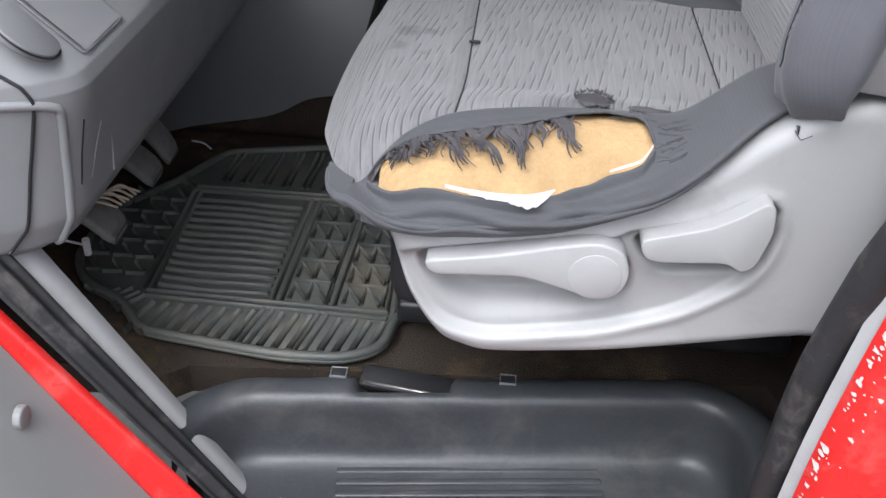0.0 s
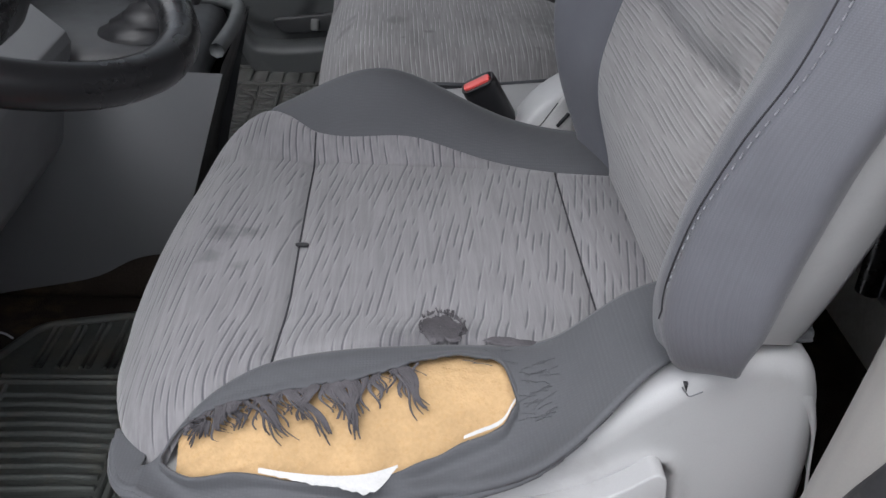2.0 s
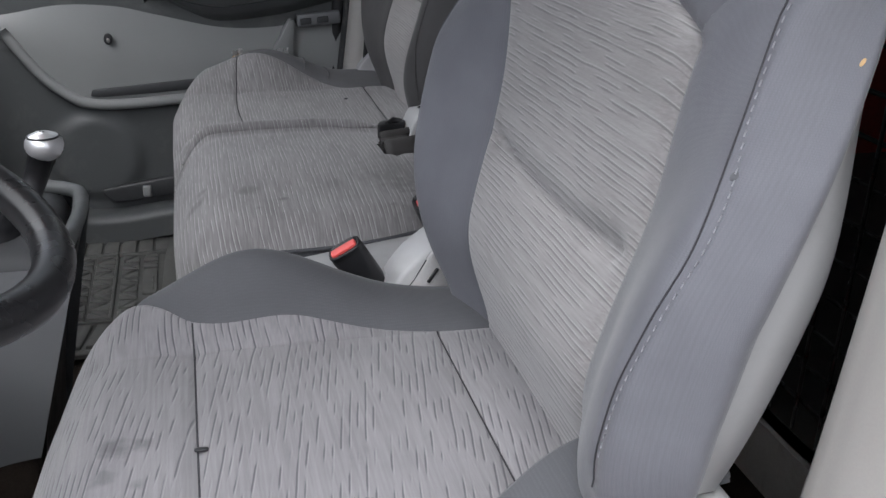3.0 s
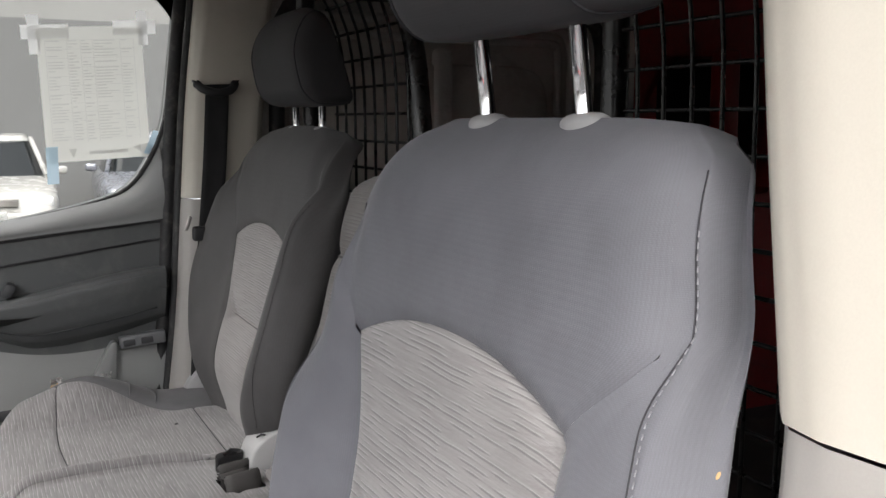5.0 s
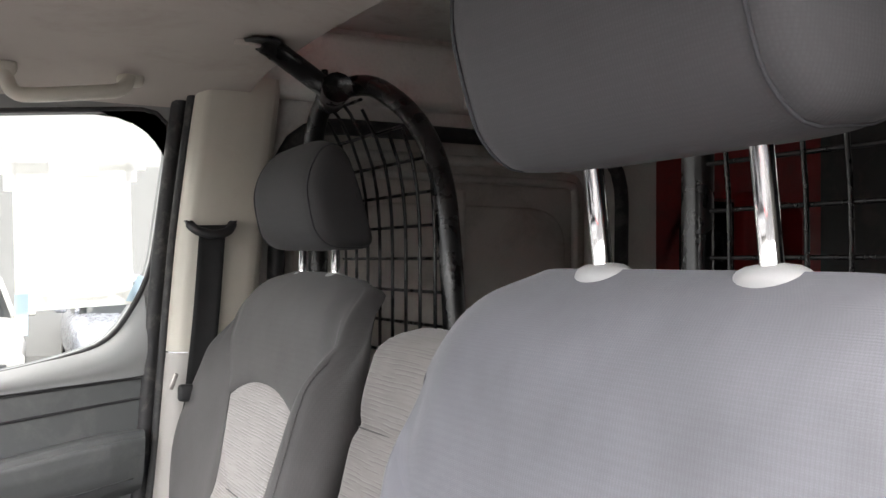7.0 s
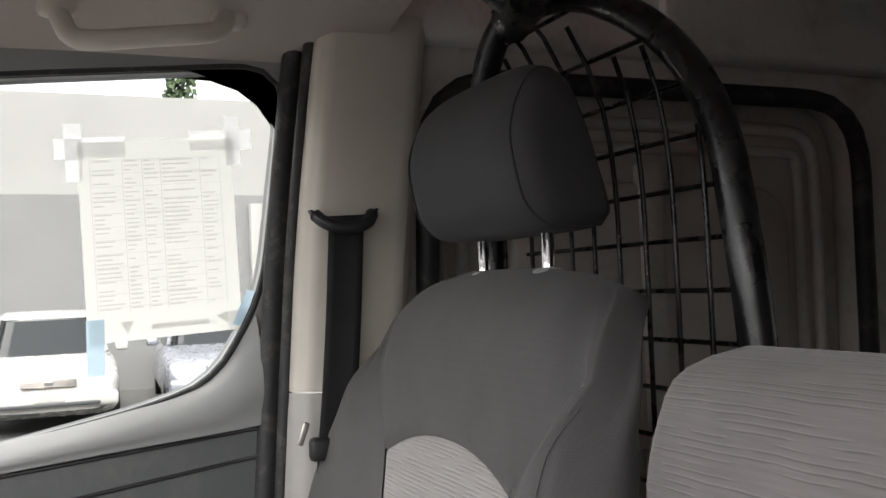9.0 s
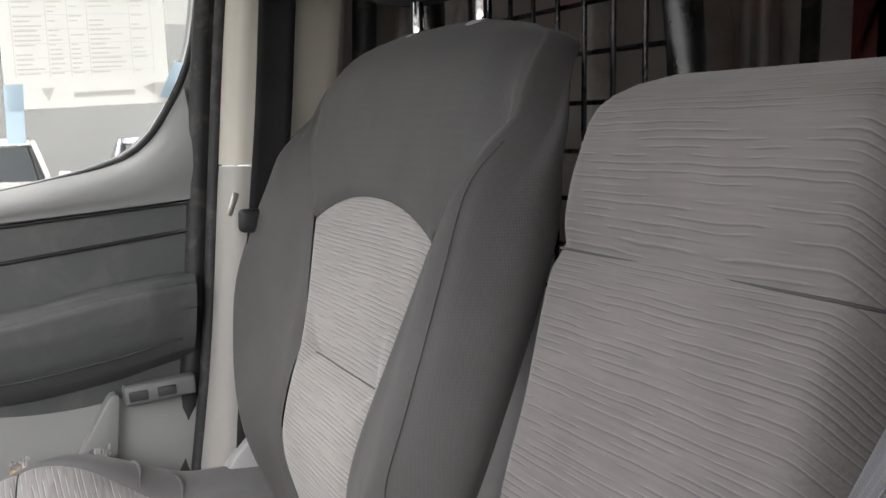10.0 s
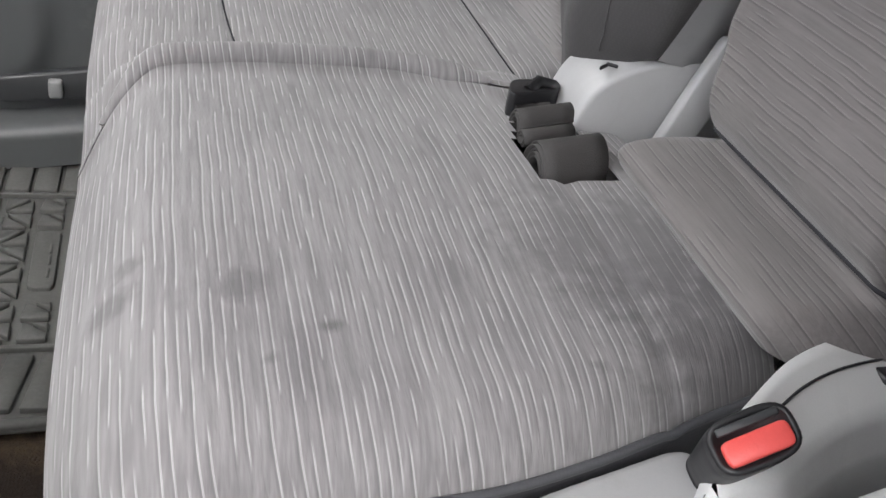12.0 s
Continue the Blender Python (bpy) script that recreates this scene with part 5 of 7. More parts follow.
    def drear(w):
        return (0.005 * smooth01((0.34 - w) / 0.2) if wide < 1 else 0.0) + curve([0.0, 0.15, 0.28, 0.40, 0.46, TOP], [-0.044, -0.044, -0.054, -0.062, -0.062, -0.048], w)
    def at(y, d, w):
        if wide < 1:            # this seat's top falls away towards the middle
            w -= 0.008 * smooth01((-y - 0.02) / 0.21) * smooth01((w - 0.42) / 0.12)
        return base @ Vector((-d, y, w))
    DEPTH = 0.090
    n1, n2 = 70, 60
    def ins(i, j):
        v = j / (n2 - 1) * 2 - 1
        u = i / (n1 - 1)
        w = 0.0
        for _ in range(3):
            y = v * yi(w)
            w = -0.02 + (wtop(y) + 0.02) * u
        y = v * yi(w)
        d = min(yi(w) - abs(y), wtop(y) - w)
        return at(y, front(y, w) - pinch(d), w)
    # not a sewn seam: darker tube standing in for the crease's shade
    if wide < 1:
        part("seam", tube([at(y, front(y, CREASE(y)) + 0.0040, CREASE(y) + 0.001) for y in lin(-0.092, 0.092, 30)], 0.0009, 6), mats[1], parent)
    part("back_insert", grid(ins, range(n1), range(n2)), mats[0], parent, streak_label)
    def up(i, j):
        v = j / (n2 - 1) * 2 - 1
        u = i / 33
        y = v * 0.15
        for _ in range(4):
            w0 = wtop(y)
            w = w0 + (TOP - w0) * u
            y = v * (yi(w))
        w = wtop(y) + (TOP - wtop(y)) * u
        d = min(yi(w) - abs(y) if w < 0.47 else 1, w - wtop(y))
        return at(y, front(y, w) - pinch(d, 0.006 if d == w - wtop(y) else 0.0015), w)
    upper = grid(up, range(34), range(n2))
    crown = grid(lambda q, v: at(v * half(TOP) * (1 - 0.08 * q), front(v * half(TOP), TOP) * (1 - q) - 0.050 * q, TOP + 0.002 * math.sin(q * math.pi) * (1 - v * v) - 0.026 * q * q * (1 - v ** 4) - (0.030 if wide == 1.0 else 0.046) * v ** 4 * (0.24 + 0.76 * q) ** 1.8), lin(0, 1, 10), lin(-1, 1, 40))
    cloth = [(0.19 * i / 33, 0.42 * j / (n2 - 1)) for i in range(34) for j in range(n2)] + [(0.19 + 0.05 * i / 9, 0.40 * j / 39) for i in range(10) for j in range(40)]
    part("back_upper", join(upper, crown), mats[1], parent, "plain grey cloth upper back", uvs=cloth)
    for side in (1, -1):
        def bol(i, j):
            w = -0.02 + (TOP + 0.02) * i / 79
            u = j / 47
            i0, h, near_w = yi(w), half(w), w
            if wide == 1.0 and side < 0:
                near_w = w + 0.060 * (1 - (w + 0.02) / (TOP + 0.02)) * smooth01(u / 0.35)
                h = half(near_w) + curve([0.05, 0.10, 0.16], [0.024, 0.012, 0.0], near_w)
            elif wide < 1.0 and side > 0:
                h += curve([-0.02, 0.06, 0.10, 0.165, 0.26, 0.33, 0.42], [-0.02, 0.0, 0.016, 0.044, 0.030, 0.008, 0.0], w)
            if u < 0.62:
                y = i0 + (h - i0) * (u / 0.62) ** 0.9
                d = front(side * y * min(1.0, half(near_w) / h), near_w) - (pinch((y - i0), 0.0015 if w >= 0.35 else 0.007 if wide == 1.0 else 0.003) if w < 0.47 else 0)
                st = abs(u - 0.53 + 0.064 * smooth01((32 - i) / 24) * (wide == 1.0))
                d -= 0.003 * math.exp(-(st / 0.02) ** 2) * (w > 0.03)
            else:
                t = (u - 0.62) / 0.38
                d0 = front(side * half(near_w), near_w)
                d = d0 + (drear(near_w) - d0) * t
                y = h + 0.010 * math.sin(t * math.pi) - (0.014 + (0.30 if wide == 1.0 else 0.8) * max(0.0, h - half(w))) * t * t
            low = max(0.0, (0.03 - w) / 0.05)
            out = smooth01((u - 0.13) / 0.33) if wide == 1.0 and side < 0 else smooth01((u - 0.25) / 0.35)
            bot = 0.026 + (((d + 0.011) / 0.059) ** 2 * 0.0635 if d > -0.011 else min(0.075, ((d + 0.011) / 0.018) ** 2 * 0.0135))
            if wide == 1.0 and side < 0:
                bot = curve([0.20, 0.30, 0.35, 0.42, 0.51, 0.60, 0.70, 0.80, 1.0], [0.062, 0.052, 0.044, 0.039, 0.040, 0.054, 0.070, 0.086, 0.118], u)
            elif side > 0 and wide < 1.0:
                bot += 0.040
            wb = -0.02 + (bot + 0.02) * out
            f = i / 79
            w2 = wb + (w + 0.02) * (TOP - wb) / (TOP + 0.02)
            if wide == 1.0 and side < 0:
                d -= 0.012 * math.exp(-(w2 - wb) / 0.025) * out * (1 - smooth01((u - 0.55) / 0.2))
            tuck = 0.014 * math.exp(-(w2 - wb) / 0.012) * out * (1 - 0.2 * smooth01((u - 0.62) / 0.3) * (wide == 1.0))
            tf = smooth01((w2 - 0.36) / 0.20) * max(0.0, (u - 0.50) / 0.50) ** 1.8
            y, w2 = y - (0.016 if wide == 1.0 else 0.032) * tf, w2 - (0.030 if wide == 1.0 else 0.046) * tf
            return at(side * (y - tuck), d, w2)
        part("side_bolster", grid(bol, range(80), range(48)), mats[2], parent, "dotted grey cloth side bolster", uvs=[(0.60 * i / 79, 0.24 * j / 47) for i in range(80) for j in range(48)])
        seam = []
        proud = base.to_3x3() @ Vector((-0.0012, side * 0.0010, 0))
        for k in range(64):
            i = 10 + 64 * k / 63
            jj = 25.6 - (3.0 * smooth01((32 - i) / 24) + 8.0 * smooth01((i - 28) / 40)) * (wide == 1.0)
            seam.append(tube([bol(i, jj) + proud, bol(i + 0.55, jj) + proud], 0.0005, 5))
        part("seam", tube([bol(i, 24.3 - (3.0 * smooth01((32 - i) / 24) + 8.0 * smooth01((i - 28) / 40)) * (wide == 1.0)) + proud * 0.4 for i in lin(6, 74 if wide == 1.0 else 60, 70)], 0.0006, 5), M_THREAD if side < 0 and wide == 1.0 else mats[2], parent)
        if side < 0 and wide == 1.0:
            part("stitching", join(*seam[:58]), M_STITCH, parent, "row of stitches", kind="stuff")
    if wide == 1.0:
        # small marks on the side next to the door
        for w, u, r, m, what in ((0.325, 0.70, 0.0017, M_FOAM, "small yellow scuff"), (0.25, 0.40, 0.0022, M_PLAIN, "small dark stain"), (0.257, 0.52, 0.0022, M_PLAIN, "small dark stain"), (0.163, 0.16, 0.0026, M_PLAIN, "small dark stain"), (0.19, 0.13, 0.0020, M_PLAIN, "small dark stain")):
            i, j = 79 * (w + 0.02) / (TOP + 0.02), 47 * u
            c, a, b = bol(i, j), bol(i + 0.6, j) - bol(i, j), bol(i, j + 0.6) - bol(i, j)
            n = b.cross(a).normalized() if b.cross(a).y < 0 else a.cross(b).normalized()
            a, b = a.normalized(), b.normalized()
            part("mark", ([c + n * 0.0013] + [c + n * 0.0005 + a * r * math.cos(t) * 1.3 + b * r * math.sin(t) for t in lin(0, 5.85, 14)], [(0, k + 1, (k + 1) % 14 + 1) for k in range(14)]), m, parent, what)
    def shell(i, j):
        w = 0.080 + (TOP - 0.040 - 0.080) * i / 39
        tau = 1 - 0.75 * max(0.0, (w - 0.42) / (TOP - 0.46)) ** 2
        u = j / 39 * 2 - 1
        h = half(w) - 0.009 - 0.02 * (1 - tau) - (0.004 if wide == 1.0 else 0.026) * smooth01((w - 0.22) / 0.15)
        y, d = curve([0.0, 0.5, 0.80, 0.90, 1.0], [0.0, 0.55 * h, h - 0.030, h - 0.010, h], abs(u)), curve([0.0, 0.5, 0.80, 0.90, 1.0], [-0.046, -0.044, -0.040, -0.028, 0.014], abs(u))
        return at(math.copysign(y, u), drear(w) + d * tau * (1 - 0.55 * smooth01((w - 0.22) / 0.15)), w - 0.035 * abs(u) ** 3 * smooth01((w - 0.40) / 0.12))
    part("back_shell", grid(shell, range(40), range(40)), M_LGREY, parent, "light grey plastic back shell")
    return base, at


def headrest(parent_name, label, foot, lean, lift, mats, group, Hh=0.102):
    hr = thing(parent_name, label, "headrest", group=group)
    W = 0.152
    cz, cd = lift + Hh, 0.0
    stand = Matrix.Translation(foot) @ Matrix.Rotation(radians(lean), 4, 'Y')
    def at(y, d, w):
        return stand @ Vector((-d, y, w))
    side_view = soft_outline([(0.067, -0.030), (0.072, 0.010), (0.065, 0.050), (0.050, 0.085), (0.032, 0.101), (0.012, 0.090), (-0.002, 0.045), (-0.014, 0.0), (-0.026, -0.05), (-0.037, -0.098), (-0.02, -0.102), (0.034, -0.101), (0.058, -0.075)], 0.017, 48)
    def profile(j, k):
        d, w = side_view[j % 48]
        return d * k, w * Hh / 0.102 * k ** 0.85
    def skin(i, j):
        t = i / 44 * 2 - 1
        t = math.copysign(1 - (1 - abs(t)) ** 1.7, t)
        y = W * math.sin(t * math.pi / 2)
        k = max(0.0000001, 1 - abs(t) ** 5.0) ** 0.42
        d, w = profile(j, k)
        taper = 1 - 0.14 * (abs(t) ** 2) * (0.5 + 0.5 * (w / Hh))
        crease = 0.0025 * math.exp(-((abs(t) - 0.66) / 0.02) ** 2)
        return at(y, cd + d * (1 - crease * 16), cz + (w) * taper - 0.012 * abs(t) ** 3 * (0.6 + 0.4 * w / Hh))
    part("cushion", capped(grid(skin, range(45), range(48), close_v=True), 45, 48), mats, hr, "dark grey cloth headrest cushion")
    for t0 in (0.66, -0.66):
        y = W * math.sin(t0 * math.pi / 2)
        k = (1 - abs(t0) ** 5.0) ** 0.42
        loop = []
        for j in range(48):
            d, w = profile(j, k)
            taper = 1 - 0.14 * (t0 ** 2) * (0.5 + 0.5 * (w / Hh))
            loop.append(at(y, cd + d * 1.0, cz + w * taper * 1.0 - 0.012 * abs(t0) ** 3 * (0.6 + 0.4 * w / Hh)))
        part("seam", tube(loop, 0.0013, 5, closed=True), M_THREAD, hr)
    for y in (0.075, -0.075):
        part("rod", tube([at(y, cd, -0.05), at(y, cd, cz - Hh * 0.6)], 0.0068, 14), M_CHROME, hr, "chrome headrest rod")
        guide = []
        for i in range(7):
            q = i / 6
            r = (1 - q ** 3.5) ** 0.5 if q < 1 else 0.15
            guide.append([at(y + 0.0265 * r * math.cos(b), cd + 0.016 * r * math.sin(b), -0.006 + 0.013 * q) for b in (2 * math.pi * m / 24 for m in range(24))])
        verts = [p for r in guide for p in r]
        faces = [(i * 24 + j, i * 24 + (j + 1) % 24, (i + 1) * 24 + (j + 1) % 24, (i + 1) * 24 + j) for i in range(6) for j in range(24)]
        faces.append(tuple(6 * 24 + j for j in range(24)))
        part("rod_guide", (verts, faces), M_LGREY, hr, "grey plastic rod guide")
    return hr


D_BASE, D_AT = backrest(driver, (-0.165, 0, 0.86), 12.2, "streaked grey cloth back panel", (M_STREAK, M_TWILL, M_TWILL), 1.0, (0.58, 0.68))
headrest("headrest", "dark grey cloth headrest raised on chrome rods", (-0.002, 0, 1.404), -7, 0.070, M_HEAD, "front headrests")

# ---------- light grey side cover with its levers ----------
CY = -0.262
def inside(poly, x, z):
    """Distance into an outline, positive inside, for arrays of points."""
    a = np.array(poly)
    b = np.roll(a, -1, axis=0)
    best, odd = np.full(x.shape, 9.0), np.zeros(x.shape, bool)
    for (ax, az), (bx_, bz) in zip(a, b):
        dx, dz = bx_ - ax, bz - az
        k = np.clip(((x - ax) * dx + (z - az) * dz) / (dx * dx + dz * dz + 1e-12), 0, 1)
        best = np.minimum(best, np.hypot(x - ax - k * dx, z - az - k * dz))
        odd ^= ((az > z) != (bz > z)) & (x < ax + (z - az) * dx / (dz if abs(dz) > 1e-9 else 1e-9))
    return np.where(odd, best, -best)
def ease(t):
    t = np.clip(t, 0, 1)
    return t * t * (3 - 2 * t)
COVER_TOP = lambda x: curve([-0.474, -0.40, -0.31, -0.25, -0.205, -0.150, -0.105, -0.075, -0.048, -0.036], [0.797, 0.780, 0.792, 0.818, 0.842, 0.890, 0.914, 0.916, 0.887, 0.80], x)
COVER_LOW = lambda x: curve([-0.474, -0.452, -0.437, -0.41, -0.385, -0.362, -0.30, -0.239, -0.142, -0.09, -0.045, -0.036], [0.790, 0.752, 0.702, 0.657, 0.645, 0.641, 0.647, 0.656, 0.676, 0.687, 0.692, 0.70], x)
DISH = soft_outline([(-0.450, 0.747), (-0.419, 0.755), (-0.282, 0.783), (-0.264, 0.778), (-0.254, 0.789), (-0.192, 0.804), (-0.161, 0.828), (-0.139, 0.829), (-0.131, 0.792), (-0.143, 0.748), (-0.197, 0.706), (-0.263, 0.679), (-0.368, 0.661), (-0.412, 0.672), (-0.436, 0.712)], 0.02, 72)
LEVER_DISH = soft_outline([(-0.434, 0.742), (-0.418, 0.749), (-0.281, 0.777), (-0.260, 0.769), (-0.243, 0.749), (-0.240, 0.724), (-0.250, 0.700), (-0.294, 0.682), (-0.374, 0.671), (-0.411, 0.693)], 0.018, 60)
RECLINER_DISH = soft_outline([(-0.250, 0.780), (-0.186, 0.798), (-0.153, 0.824), (-0.137, 0.824), (-0.130, 0.792), (-0.138, 0.757), (-0.162, 0.747), (-0.218, 0.740), (-0.236, 0.755)], 0.012, 60)
cu, cv = lin(0, 1, 170), lin(0, 1, 110)
cx = np.array([[-0.474 + 0.438 * (0.35 * u * u + 0.65 * u) for v in cv] for u in cu])
cz = np.array([[COVER_LOW(x) + (COVER_TOP(x) - COVER_LOW(x)) * v for v in cv] for x in cx[:, 0]])
xs = list(cx[:, 0])
rim_poly = [(x, COVER_LOW(x)) for x in xs[::2]] + [(x, COVER_TOP(x)) for x in reversed(xs[::2])]
de = np.clip(inside(rim_poly, cx, cz), 0, 0.016) / 0.016
db, dl, dr = inside(DISH, cx, cz), inside(LEVER_DISH, cx, cz), inside(RECLINER_DISH, cx, cz)
deep = 0.016 * (1 - np.sqrt(np.clip(1 - (1 - de) ** 2, 0, 1)))
deep += 0.0085 * ease((db + 0.002) / 0.010) - 0.0022 * np.exp(-((db + 0.003) / 0.006) ** 2)
deep += 0.021 * ease((dl + 0.001) / (0.008 + 0.028 * ease((0.735 - cz) / 0.05)))
deep += 0.019 * ease((dr + 0.001) / (0.007 + 0.012 * ease((0.765 - cz) / 0.02)))
deep -= 0.004 * ease((0.69 - cz) / 0.05) * ease((cx + 0.46) / 0.1)
front_face = [(float(cx[i, j]), CY + float(deep[i, j]), float(cz[i, j])) for i in range(170) for j in range(110)]
quads = [(i * 110 + j, (i + 1) * 110 + j, (i + 1) * 110 + j + 1, i * 110 + j + 1) for i in range(169) for j in range(109)]
border = [i * 110 for i in range(170)] + [169 * 110 + j for j in range(1, 110)] + [i * 110 + 109 for i in range(168, -1, -1)] + [j for j in range(108, 0, -1)]
back_ring = [(front_face[k][0], -0.205, front_face[k][2]) for k in border]
nf, nb = len(front_face), len(border)
quads += [(border[k], nf + k, nf + (k + 1) % nb, border[(k + 1) % nb]) for k in range(nb)]
part("side_cover", (front_face + back_ring, quads), M_LGREY, driver, "light grey plastic seat side cover")
lever = part("height_lever", plate(soft_outline([(-0.424, 0.752), (-0.36, 0.764), (-0.306, 0.779), (-0.275, 0.785), (-0.254, 0.776), (-0.247, 0.752), (-0.255, 0.732), (-0.272, 0.725), (-0.296, 0.733), (-0.337, 0.744), (-0.415, 0.738)], 0.012, 70), 'y', CY - 0.018, CY + 0.016, 0.005, 3), M_LGREY, driver, "long grey height lever")
part("hub", plate(ring_points(-0.277, 0.751, 0.0225, 0.0225, 48), 'y', CY - 0.0188, CY - 0.012, 0.0009), M_LGREY, lever, "round lever hub")
part("recliner_lever", plate(soft_outline([(-0.246, 0.792), (-0.192, 0.809), (-0.168, 0.824), (-0.153, 0.837), (-0.145, 0.833), (-0.142, 0.809), (-0.149, 0.777), (-0.159, 0.768), (-0.172, 0.777), (-0.226, 0.772), (-0.240, 0.775)], 0.008, 80), 'y', CY - 0.020, CY + 0.014, 0.005, 3), M_LGREY, driver, "grey recliner lever")
# shoulder that runs from the cover over the hinge, with a small trim notch
part("hinge_cover", grid(lambda x, a: (x, -0.235 + 0.0 - 0.027 * math.cos(a) , curve([-0.20, -0.15, -0.10, -0.07, -0.048, -0.038], [0.820, 0.860, 0.888, 0.888, 0.862, 0.80], x) + 0.018 * math.sin(a)), lin(-0.20, -0.038, 40), lin(-0.4, 3.3, 18)), M_LGREY, driver, "light grey hinge cover")
part("trim_notch", tube(rounded([(-0.142, CY + 0.0, 0.892), (-0.136, CY + 0.0, 0.884), (-0.128, CY - 0.0005, 0.889)], 0.002), 0.0004, 5), M_CONSIDE, driver)
part("trim_notch", plate([(-0.142, 0.896), (-0.139, 0.896), (-0.139, 0.889)], 'y', CY - 0.0015, CY + 0.001), M_BLACK, driver)
# inner hinge cover, buckle side
inner_cover = soft_outline([(-0.20, 0.80), (-0.17, 0.86), (-0.105, 0.905), (-0.04, 0.93), (0.03, 0.90), (0.05, 0.70), (-0.20, 0.70)], 0.03, 60)
part("inner_cover", plate(inner_cover, 'y', 0.262, 0.325, 0.010, 3), M_PALE, driver, "light grey inner hinge cover")
# outer shoulder of that cover, with a parting line and a slot
FAR_Y = lambda x: curve([-0.120, -0.113, -0.086, -0.05, -0.009, 0.045, 0.12], [0.372, 0.386, 0.408, 0.433, 0.450, 0.462, 0.470], x)
def shoulder(x, q):
    w = curve([-0.120, -0.09, 0.0, 0.12], [0.020, 0.050, 0.062, 0.070], x)
    path = [(0.0, -0.10), (0.002, -0.012), (-0.006, -0.002), (-0.03, 0.002), (-0.8, -0.012), (-1.0, -0.030), (-1.1, -0.12)]
    s = q * (len(path) - 1)
    i = min(len(path) - 2, int(s))
    a, b, t = path[i], path[i + 1], s - i
    o, z = a[0] + (b[0] - a[0]) * t, a[1] + (b[1] - a[1]) * t
    return (x, FAR_Y(x) + (o * w if o < 0 else o), curve([-0.12, -0.11, -0.06, 0.0, 0.12], [0.868, 0.882, 0.886, 0.884, 0.875], x) + z)
part("outer_shoulder", grid(shoulder, lin(-0.120, 0.12, 40), lin(0, 1, 37)), M_LITCOVER, driver, "light grey hinge cover with a parting line")
part("shoulder_end", grid(lambda q, k: Vector((-0.120, 0, 0)) + Vector((-0.012 * k, FAR_Y(-0.12) - 0.02 * q, 0.866 - 0.09 * k - 0.002)), lin(0, 1, 6), lin(0, 1, 5)), M_LITCOVER, driver)
part("parting_line", tube([Vector(shoulder(x, 0.56)) + Vector((0, 0, 0.0002)) for x in lin(-0.105, 0.02, 30)], 0.0009, 5), M_BLACK, driver)
part("cover_slot", box((0.030, 0.012, 0.006), Vector(shoulder(0.022, 0.60)) + Vector((0, 0, 0.001)), 0.002), M_BLACK, driver)
part("slot_lever", box((0.034, 0.007, 0.012), Vector(shoulder(0.036, 0.60)) + Vector((0, 0.002, 0.006)), 0.003), M_LITCOVER, driver)
part("rail_box", plate(soft_outline([(-0.30, 0.30), (-0.30, 0.366), (-0.176, 0.405), (-0.098, 0.427), (-0.080, 0.40), (-0.080, 0.30)], 0.012, 48), 'z', 0.715, 0.836, 0.008, 2), M_LGREY, driver, "grey plastic housing below the buckle")
part("slot_bracket", plate(soft_outline([(-0.136, 0.884), (-0.112, 0.848), (-0.135, 0.800), (-0.180, 0.815)], 0.006, 40), 'y', 0.2535, 0.2605, 0.002), M_WHITE, driver, "white plastic bracket with slots")
part("bracket_slot", box((0.004, 0.003, 0.020), (-0.138, 0.2530, 0.852), 0.001, turn=Matrix.Rotation(radians(35), 4, 'Y')), M_BLACK, driver)
part("bracket_slot", box((0.030, 0.003, 0.010), (-0.160, 0.2530, 0.826), 0.002, turn=Matrix.Rotation(radians(-50), 4, 'Y')), M_BLACK, driver)
part("bracket_groove", tube([(-0.176, 0.253, 0.828), (-0.160, 0.253, 0.848), (-0.146, 0.253, 0.872)], 0.0007, 5), M_BLACK, driver)
# seat base and rails
part("seat_pan", box((0.40, 0.44, 0.10), (-0.26, 0, 0.70), 0.02), M_BLACK, driver, "dark seat pan")
for y in (-0.035, 0.165):
    part("rail", box((0.46, 0.04, 0.03), (-0.24, y, 0.515), 0.006), M_BLACK, driver, "dark seat rail")
    for x in (-0.42, -0.08):
        part("leg", box((0.05, 0.035, 0.14), (x, y, 0.59), 0.006), M_BLACK, driver)
part("rail_plate", box((0.07, 0.012, 0.016), (-0.345, -0.085, 0.532), 0.003), M_CONSIDE, driver, "dark plastic rail end")

